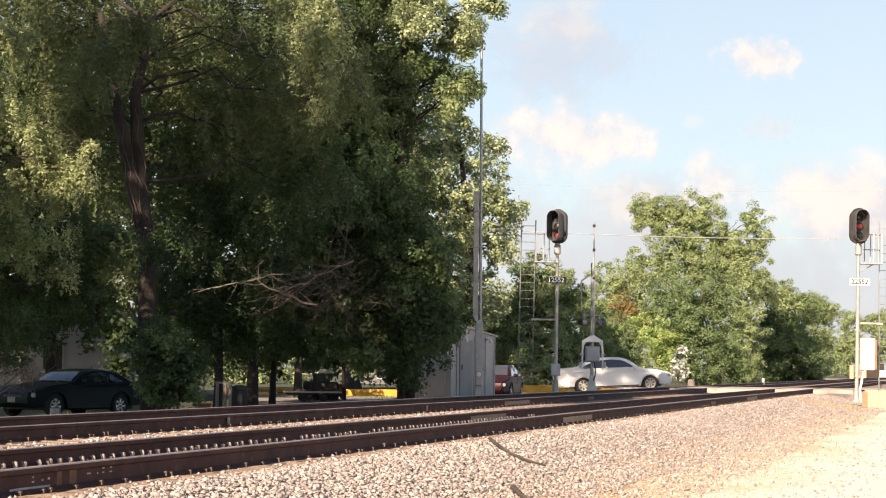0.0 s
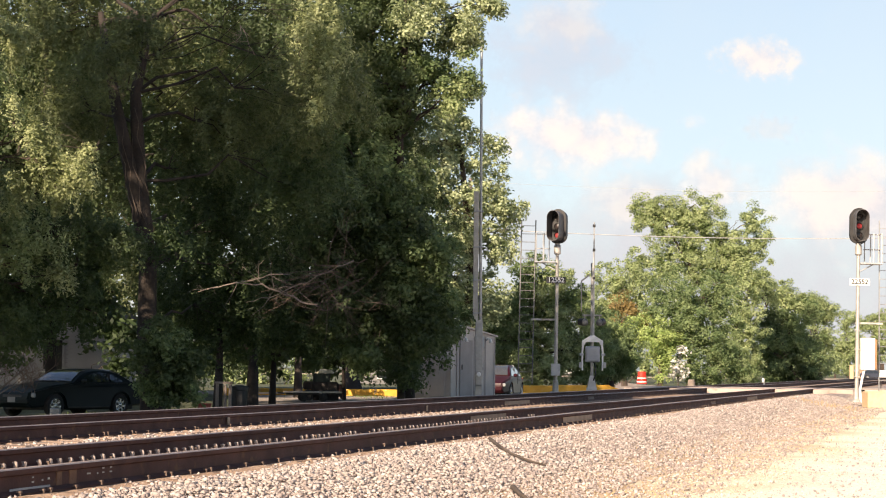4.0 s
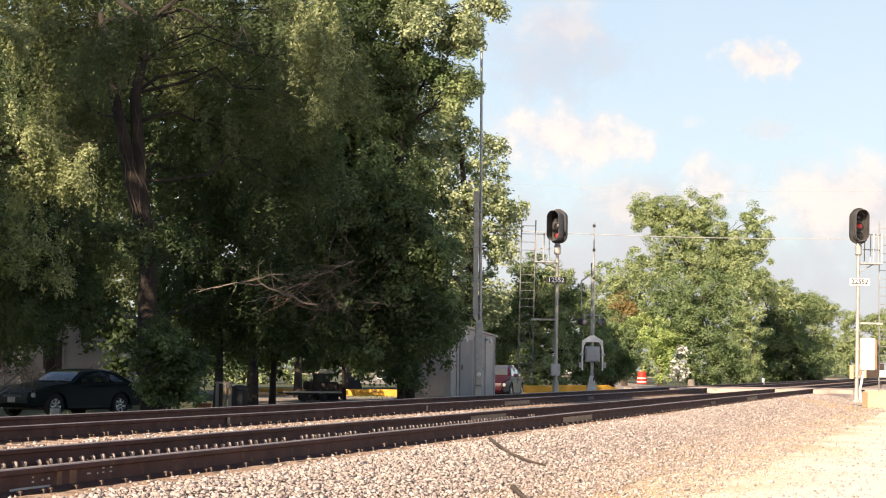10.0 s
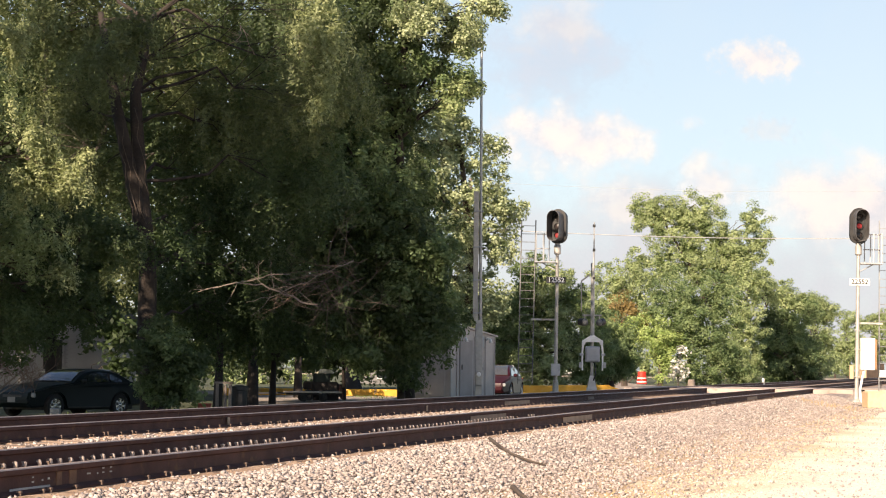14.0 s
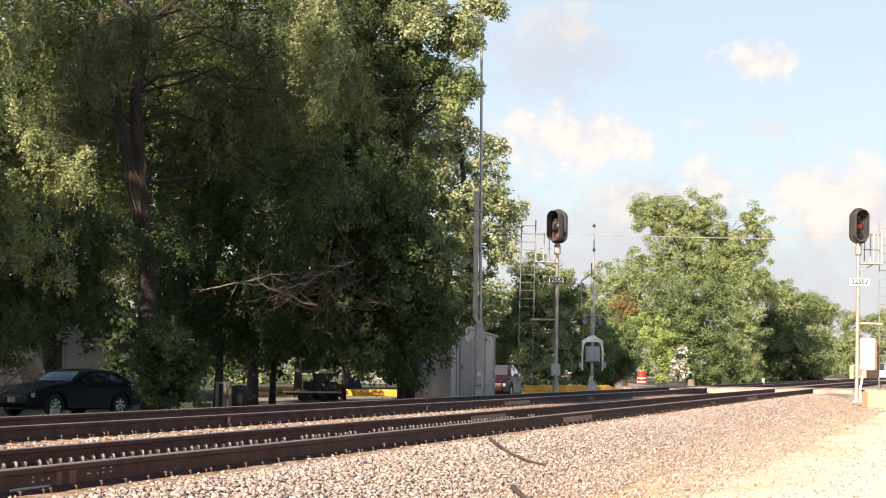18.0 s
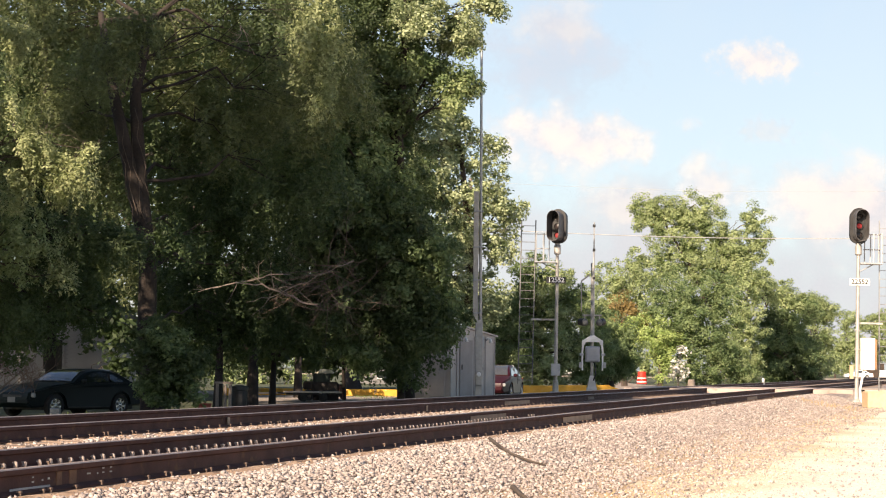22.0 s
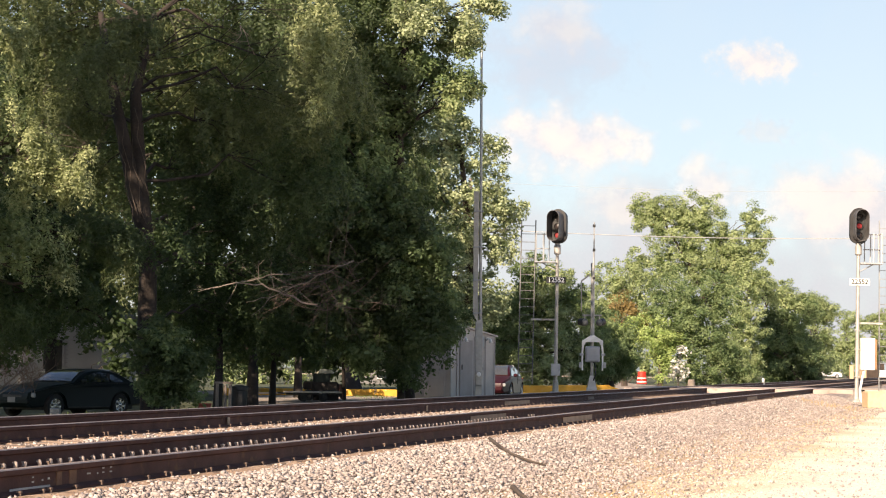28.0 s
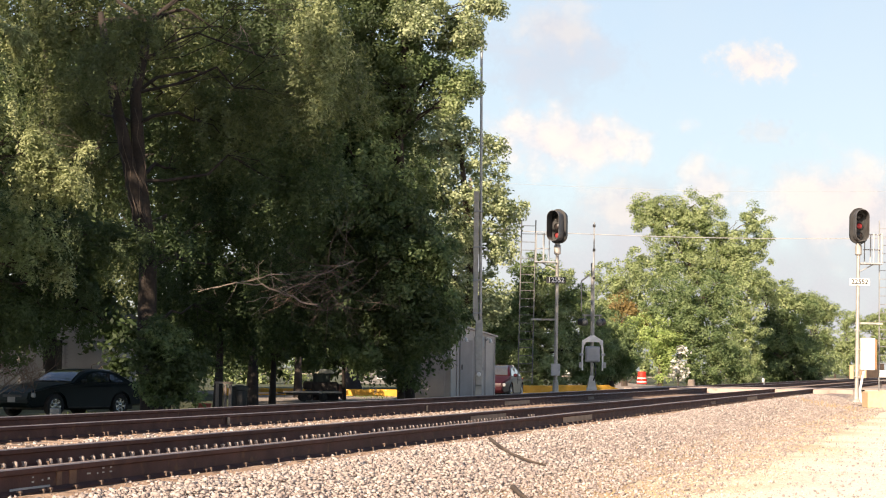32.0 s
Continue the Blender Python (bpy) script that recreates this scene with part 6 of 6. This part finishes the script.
part("roof", box((5.5, 4.6, 0.18), (1.6, 2.0, 2.8), 0.03), M_shingle, annex)
w = new("window")
w.parent = annex
part("frame", box((1.0, 0.08, 0.62), (1.22, -0.04, 0.85), 0.01), M_white, w)
for dx in (-0.24, 0.24):
    part("pane", box((0.42, 0.02, 0.5), (1.22 + dx, -0.09, 0.91), 0), M_glass, w)
stub = thing("tree_stump", Matrix.Translation((18.33, 145.5, -0.05)), "short sunlit pale tree stump at the roadside", "stump")
part("trunk", lathe([(0.36, 0), (0.29, 0.12), (0.26, 0.4), (0.25, 0.62), (0.2, 0.64)], 12), M_deadwood, stub, smooth=True)

# overhead wires
M_wire = surface("bare_wire", (0.45, 0.44, 0.42), (0.6, 0.58, 0.55), 5, 0.4, 0.5, 50, 0)
ends = ((1.84, 135.0, 10.78, 14.0), (35.4, 135.0, 10.55, 13.75))
for p in ends:
    up = thing("utility_pole", Matrix.Translation((p[0], p[1], 0.0)), "plain round timber utility pole", "pole", "utility poles")
    part("shaft", rod((0, 0, -0.2), (0, 0, p[3] + 0.25), 0.16, 0.11, 10), M_deadwood, up)
    for z in p[2:]:
        part("insulator", lathe([(0.05, 0), (0.06, 0.05), (0.04, 0.12)], 10, m=Matrix.Translation((0, -0.12, z - 0.1))), M_white, up)
for k, r in ((2, 0.026), (3, 0.007)):
    (x0, y0), (x1, y1) = ends[0][:2], ends[1][:2]
    pts = [(x0 + (x1 - x0) * t / 16, y0 - 0.12, ends[0][k] + (ends[1][k] - ends[0][k]) * t / 16 - 0.35 * math.sin(math.pi * t / 16)) for t in range(17)]
    v, f = tube(pts, [r] * 17, 5)
    tagged(link("overhead_wire", v, f, M_wire, smooth=True), "thin pale overhead wire strung across the tracks", "wire")

# bare dead wood among the trees
def bare_bough(verts, faces, a, d, ln, r, g, depth):
    """A crooked bare branch with finer ones."""
    pts = [np.array(a, float)]
    d = np.array(d, float)
    for i in range(5):
        d = d / np.linalg.norm(d) + g.normal(size=3) * 0.16
        pts.append(pts[-1] + d / np.linalg.norm(d) * ln / 5)
    tube(pts, [r * (1 - 0.15 * i) for i in range(6)], 5, verts, faces)
    if depth:
        for i in range(1, 6):
            for _ in range(1):
                side = d / np.linalg.norm(d) + g.normal(size=3) * 0.75
                bare_bough(verts, faces, pts[i], side, ln * g.uniform(0.3, 0.5), r * 0.45, g, depth - 1)


M_twig = surface("dry_brown_twigs", (0.20, 0.14, 0.10), (0.40, 0.30, 0.23), 3, 0.9, 0, 40, 0.3)
g = np.random.default_rng(77)
# two pale limbs lie across the shade, rooted in the brown tangle
for path, r in (([(-3.2, 50.5, 2.75), (-3.8, 50.4, 2.99), (-4.3, 50.4, 3.22), (-4.58, 50.3, 3.29), (-5.23, 50.3, 3.33), (-5.7, 50.2, 3.24), (-6.19, 50.1, 3.09)], 0.028),
                ([(-2.3, 50.9, 3.98), (-2.9, 50.8, 3.68), (-3.77, 50.6, 3.27), (-4.4, 50.5, 3.0), (-5.0, 50.4, 2.85)], 0.014),
                ([(-5.1, 50.3, 3.34), (-4.7, 50.35, 3.46), (-4.4, 50.4, 3.55), (-3.9, 50.5, 3.58)], 0.02)):
    bent = [tuple(a + (b - a) * k / 3 + g.normal() * 0.022 for a, b in zip(p, q)) for p, q in zip(path, path[1:]) for k in range(3)] + [path[-1]]
    v, f = tube(bent, [r * (1 - 0.5 * i / (len(bent) - 1)) for i in range(len(bent))], 6)
    for p, q in zip(path, path[1:]):
        bare_bough(v, f, p, (q[0] - p[0] + g.normal() * 0.2, -0.1, q[2] - p[2] + g.normal() * 0.35), 0.7, 0.009, g, 1)
    tagged(link("dead_branch", v, f, M_deadwood, smooth=True), "bare pale dead limb reaching out of the shade", "branch")
v, f = [], []
for _ in range(34):
    at = (g.uniform(-3.6, -2.0), g.uniform(51.2, 52.2), g.uniform(2.6, 4.2))
    bare_bough(v, f, at, (g.normal() * 0.8 - 0.5, -0.15, g.normal() * 0.5 - 0.1), g.uniform(0.8, 1.6), 0.010, g, 2 if _ % 2 else 1)
tagged(link("dead_branch", v, f, surface("brown_dead_twigs", (0.09, 0.058, 0.046), (0.19, 0.13, 0.105), 3, 0.9, 0, 40, 0.3), smooth=True), "tangle of brown dead twigs hanging under the crown", "branch")
for at, dirs, ln, r, label in (
    ((-5.34, 51.0, 10.07), [(0.3, -0.3, -0.6), (0.6, -0.2, -0.4)], 0.9, 0.012, "dead pale twigs high in the willow"),
    ((-7.2, 51.0, 10.35), [(0.5, -0.3, -0.25), (0.7, -0.2, -0.1), (0.4, -0.2, -0.5)], 0.9, 0.011, "dead reddish twigs high in the willow"),
    ((-3.9, 51.0, 9.9), [(0.3, -0.3, -0.7), (0.45, -0.2, -0.5), (0.1, -0.2, -0.8)], 0.9, 0.011, "dead reddish twigs high in the willow")):
    v, f = [], []
    for d in dirs:
        bare_bough(v, f, at, d, ln, r, g, 2)
    tagged(link("dead_branch", v, f, M_twig, smooth=True), label, "branch")

# a tangle of dry brush in front of the house
v, f = [], []
bx, by, bz = (-11.15, 51.0, 0.40)
for _ in range(44):
    at = (bx + g.uniform(-0.7, 0.75), by + g.uniform(-0.35, 0.35), bz + g.uniform(0.0, 0.55))
    bare_bough(v, f, at, (g.normal() * 0.7, g.normal() * 0.3, g.uniform(0.35, 1.0)), g.uniform(0.5, 0.85), 0.010, g, 2 if _ % 2 else 1)
tagged(link("dry_brush", v, f, surface("dead_brush", (0.13, 0.085, 0.065), (0.27, 0.19, 0.15), 3, 0.9, 0, 40, 0.3), smooth=True), "tangled dry brown brush beside the parked coupe", "brush")

for path, r in (([(-11.3, 50.0, 0.42), (-10.9, 50.0, 0.78), (-10.5, 50.0, 1.12), (-10.15, 49.9, 1.55)], 0.030), ([(-11.3, 49.9, 0.36), (-10.8, 49.9, 0.66), (-10.35, 49.9, 0.80)], 0.022), ([(-10.75, 50.0, 0.92), (-10.6, 50.0, 1.3), (-10.52, 50.0, 1.7)], 0.014)):
    v, f = tube(path, [r * (1 - 0.6 * i / (len(path) - 1)) for i in range(len(path))], 6)
    tagged(link("dead_branch", v, f, M_deadwood, smooth=True), "pale bare limb leaning out of the dry brush", "branch")

# fallen branches on the ballast
def fallen(points, r, label, lift=0.06):
    inv = TRACK.inverted()
    pts = []
    for p in points:
        q = inv @ Vector(p)
        pts.append(Vector((p[0], p[1], height(q.x, q.y) + lift)))
    v, f = tube(pts, [r * (1 - 0.5 * i / (len(pts) - 1)) for i in range(len(pts))], 7)
    tagged(link("fallen_branch", v, f, M_bark, smooth=True), label, "branch")


fallen([(0.61, 24.88, 0.22), (0.69, 23.28, 0.2), (0.8, 22.46, 0.18), (0.97, 21.95, 0.15), (1.15, 21.82, 0.14)], 0.022, "thin bent stick lying on the ballast")
fallen([(0.68, 18.65, 0.12), (0.73, 18.14, 0.12), (0.78, 17.74, 0.12)], 0.03, "short broken stick lying on the stones")

# dry grass on the lot
def grass(spots, seed, mat, label):
    gg = np.random.default_rng(seed)
    v, f = [], []
    inv = TRACK.inverted()
    for (x, y), spread, n, tall in spots:
        for _ in range(n):
            px, py = x + gg.normal() * spread, y + gg.normal() * spread * 2.0
            q = inv @ Vector((px, py, 0))
            z = height(q.x, q.y)
            a, w, h = gg.uniform(0, 6.28), 0.006 + 0.00012 * py, tall * gg.uniform(0.4, 1.2)
            lx, ly = gg.normal(size=2) * h * 0.6
            o = len(v)
            c, s = math.cos(a) * w, math.sin(a) * w
            v += [(px - c, py - s, z - 0.01), (px + c, py + s, z - 0.01), (px + c * 0.6 + lx * 0.5, py + s * 0.6 + ly * 0.5, z + h * 0.6), (px + lx, py + ly, z + h)]
            f += [(o, o + 1, o + 2), (o, o + 2, o + 3)]
    return tagged(link("grass", v, f, mat), label, "grass", kind="stuff")


M_straw = surface("dry_straw", (0.30, 0.20, 0.09), (0.52, 0.38, 0.20), 6, 0.9, 0, 60, 0)
M_blade = surface("green_grass", (0.05, 0.09, 0.02), (0.14, 0.19, 0.05), 3, 0.8, 0, 60, 0)
lot_spots = []
for x, y, spread, n, tall in ((1.79, 20.28) + (0.35, 120, 0.03), (2.09, 19.87) + (0.3, 90, 0.03), (2.6, 22.84) + (0.5, 90, 0.025), (3.72, 27.29) + (0.7, 120, 0.03), (12.69, 65.63) + (0.6, 160, 0.14),
                              (5.9, 31.22) + (0.4, 70, 0.04), (6.0, 38.37) + (0.9, 120, 0.04), (10.96, 53.49) + (1.2, 160, 0.06), (8.47, 49.64) + (1.2, 140, 0.05)):
    lot_spots.append(((x, y), spread, n, tall))
grass(lot_spots, 3, M_straw, "sparse dry yellow grass on the sandy lot")
g = np.random.default_rng(15)
yard = []
for _ in range(150):
    v = g.uniform(24, 80)
    w = TRACK @ Vector((g.uniform(-26, -14.8), v, 0))
    yard.append(((w.x, w.y), 0.5, 40, 0.10))
grass(yard, 4, M_blade, "uneven green grass under the trees beyond the tracks")

# ---- clouds ----
def cloud(cx, cz, w, h, strength, seed, solid, low=(0.82, 0.81, 0.87), high=(0.99, 0.945, 0.905)):
    m, n, l, b = material("cloud")
    n.remove(b)
    tc = n.new("ShaderNodeTexCoord")
    mp = n.new("ShaderNodeMapping")
    mp.inputs["Location"].default_value = (seed * 3.1, seed * 1.7, 0)
    mp.inputs["Scale"].default_value = (w / h, 1, 1)
    t = n.new("ShaderNodeTexNoise")
    t.inputs["Scale"].default_value, t.inputs["Detail"].default_value, t.inputs["Roughness"].default_value = 1.6, 9, 0.58
    l.new(tc.outputs["Object"], mp.inputs[0])
    l.new(mp.outputs[0], t.inputs["Vector"])
    sep, ln = n.new("ShaderNodeSeparateXYZ"), n.new("ShaderNodeVectorMath")
    ln.operation = "LENGTH"
    l.new(tc.outputs["Object"], ln.inputs[0])
    sub = n.new("ShaderNodeMath")
    sub.operation = "MULTIPLY_ADD"
    l.new(ln.outputs["Value"], sub.inputs[0])
    sub.inputs[1].default_value = -0.62
    l.new(t.outputs[0], sub.inputs[2])
    mr = n.new("ShaderNodeMapRange")
    mr.interpolation_type = "SMOOTHSTEP"
    mr.inputs["From Min"].default_value, mr.inputs["From Max"].default_value, mr.inputs["To Max"].default_value = 0.02, 0.42, solid
    l.new(sub.outputs[0], mr.inputs["Value"])
    em, tr, ms = n.new("ShaderNodeEmission"), n.new("ShaderNodeBsdfTransparent"), n.new("ShaderNodeMixShader")
    cr = ramp(n, [(0.35, low), (0.6, high)])
    l.new(t.outputs[0], cr.inputs[0])
    l.new(cr.outputs[0], em.inputs[0])
    em.inputs[1].default_value = strength
    l.new(mr.outputs[0], ms.inputs[0])
    l.new(tr.outputs[0], ms.inputs[1])
    l.new(em.outputs[0], ms.inputs[2])
    l.new(ms.outputs[0], n["Material Output"].inputs[0])
    ob = link("backdrop_cloud", [(-1, -1, 0), (1, -1, 0), (1, 1, 0), (-1, 1, 0)], [(0, 1, 2, 3)], m)
    ob.matrix_basis = pose(cx, 2600.0 + seed * 12, cz, 90) @ Matrix.Diagonal((w, h, 1, 1))
    return tagged(ob, "soft glowing sheet of cloud or sky veil in the evening sky", "cloud", kind="structure")


clouds = [cloud(p[0], p[2], w, h, s, i, k) for i, (p, w, h, s, k) in enumerate([
    ((419.56, 2600.0, 415.88), 89.143, 46.057, 0.50, 0.85),
    ((167.2, 2600.0, 310.11), 200.571, 78.0, 0.51, 0.92),
    ((540.47, 2600.0, 231.6), 222.857, 104.0, 0.505, 0.88),
    ((357.78, 2600.0, 252.13), 81.714, 66.857, 0.50, 0.75),
    ((242.28, 2600.0, 228.47), 96.571, 66.857, 0.48, 0.6),
    ((158.62, 2600.0, 475.83), 104.0, 66.857, 0.45, 0.45),
    ((443.54, 2600.0, 331.8), 66.857, 29.714, 0.45, 0.35)])]
# wide glowing haze sheet, added low to tone down the bright horizon
p = (321.71, 2700.0, 106.28)
clouds.append(cloud(p[0], p[2], 1002.857, 254.571, 0.42, 9, 0.9, (0.74, 0.81, 0.93), (0.82, 0.86, 0.94)))
# pale glowing veil added across the whole sky to even out its blue
p = (332.77, 2800.0, 367.85)
clouds.append(cloud(p[0], p[2], 2080.0, 1200.0, 0.47, 13, 0.6, (0.70, 0.86, 0.98), (0.74, 0.88, 0.98)))
p = (165.14, 2700.0, 431.33)
clouds.append(cloud(p[0], p[2], 169.714, 108.0, 0.42, 11, 0.5, (0.70, 0.78, 0.92), (0.80, 0.82, 0.92)))



# ---- what moves ----
def drive(car, wheels, rows, y, zf, facing, r):
    """rows of (seconds, x): keys the car, and turns its wheels by the way it has gone."""
    ts = [t for t, x in rows]
    xs = [x for t, x in rows]
    walk(car, [(t, pose(x, y, (zf(x + 1.45) + zf(x - 1.45)) / 2, 0, -math.degrees(math.atan((zf(x + 1.45) - zf(x - 1.45)) / 2.9)), facing)) for t, x in rows])
    steps = [ts[0]]
    for (t0, x0), (t1, x1) in zip(rows, rows[1:]):
        k = max(1, math.ceil(abs(x1 - x0) / r / radians(75)))
        steps += [t0 + (t1 - t0) * i / k for i in range(1, k + 1)]
    way = 1 if facing == 0 else -1
    for w in wheels:
        home = w.matrix_basis.translation.copy()
        walk(w, [(t, Matrix.Translation(home) @ pose(0, 0, 0, 0, math.degrees((np.interp(t, ts, xs) - xs[0]) * way / r) % 360.0, 0)) for t in steps])


def sway(bough, size, speed, phase, centre):
    """A bough that rocks a little in the wind about its root."""
    rows = []
    for i in range(65):
        t = i * 0.5
        a = size * (math.sin(speed * t + phase) + 0.5 * math.sin(2.3 * speed * t + phase * 2.1))
        b = size * 0.6 * math.sin(1.4 * speed * t + phase * 1.3)
        rows.append((t, Matrix.Translation(centre) @ pose(0, 0, 0, a * 0.6, a, b) @ Matrix.Translation(-Vector(centre))))
    walk(bough, rows)


def motions():
    # the white sedan crosses the tracks and drives off along the road
    drive(white_sedan, white_sedan_wheels,
          [(0.0, 7.51), (0.3, 9.15), (0.6, 10.69), (0.9, 12.40), (1.2, 14.12), (1.5, 15.80), (1.8, 17.50), (2.1, 19.50), (2.4, 21.70), (3.0, 26.5), (4.0, 35.5), (6.0, 55.0), (8.0, 72.0), (10.0, 80.0), (32.0, 80.0)],
          87.0, lambda x: road_height(x) - 0.06 * smooth(8.0, 11.0, x), 0, 0.34)
    # traffic on the distant road
    drive(navy_car, navy_wheels, [(0.0, 50.0), (1.0, 57.0), (2.4, 66.2), (2.6, 68.2), (2.8, 69.6), (3.0, 70.8), (3.2, 71.7), (3.5, 72.8), (4.2, 76.5), (5.3, 86.0), (7.0, 104.0), (9.0, 118.0), (32.0, 118.0)],
          345.0, lambda x: 0.15, 0, 0.33)
    drive(far_sedan, far_sedan_wheels, [(0.0, 118.0), (18.0, 118.0), (20.0, 93.0), (20.6, 85.6), (21.0, 80.0), (21.4, 76.8), (22.0, 73.4), (22.4, 70.4), (22.8, 67.3), (23.5, 62.0), (25.0, 50.0), (27.0, 36.0), (29.0, 25.0), (32.0, 20.0)],
          349.0, lambda x: 0.15, 180, 0.33)
    drive(far_suv, far_suv_wheels, [(0.0, 22.0), (24.5, 22.0), (26.5, 45.0), (27.5, 60.0), (28.0, 67.1), (28.3, 70.2), (28.6, 74.2), (28.8, 76.8), (29.5, 86.0), (31.0, 106.0), (32.0, 114.0)],
          345.0, lambda x: 0.15, 0, 0.38)
    # wind in the boughs nearest the camera
    for i, ob in enumerate(near_boughs):
        sway(ob, 1.5 if i < 15 else 0.6, 1.1 + 0.07 * i, i * 1.7, (0, 0, 9.0))
    for i, ob in enumerate(bush_boughs):
        sway(ob, 1.2, 1.3 + 0.1 * i, i * 2.1, (0, 0, 0.1))
    for i, ob in enumerate(willow_boughs):
        sway(ob, 0.35, 0.9 + 0.05 * i, i * 1.1, (0, 0, 12.0))
    for i, ob in enumerate(round_boughs):
        sway(ob, 0.35, 1.0 + 0.06 * i, i * 1.9, (0, 0, 3.0))
    for i, ob in enumerate(tall_boughs):
        sway(ob, 0.3, 0.9 + 0.05 * i, i * 1.3, (0, 0, 8.0))
    # clouds drift slowly
    for ob in clouds:
        m = ob.matrix_basis.copy()
        p = m.translation.copy()
        walk(ob, [(0.0, pose(p.x, p.y, p.z, 90)), (32.0, pose(p.x - 7.5, p.y, p.z - 5.5, 90))])


motions()
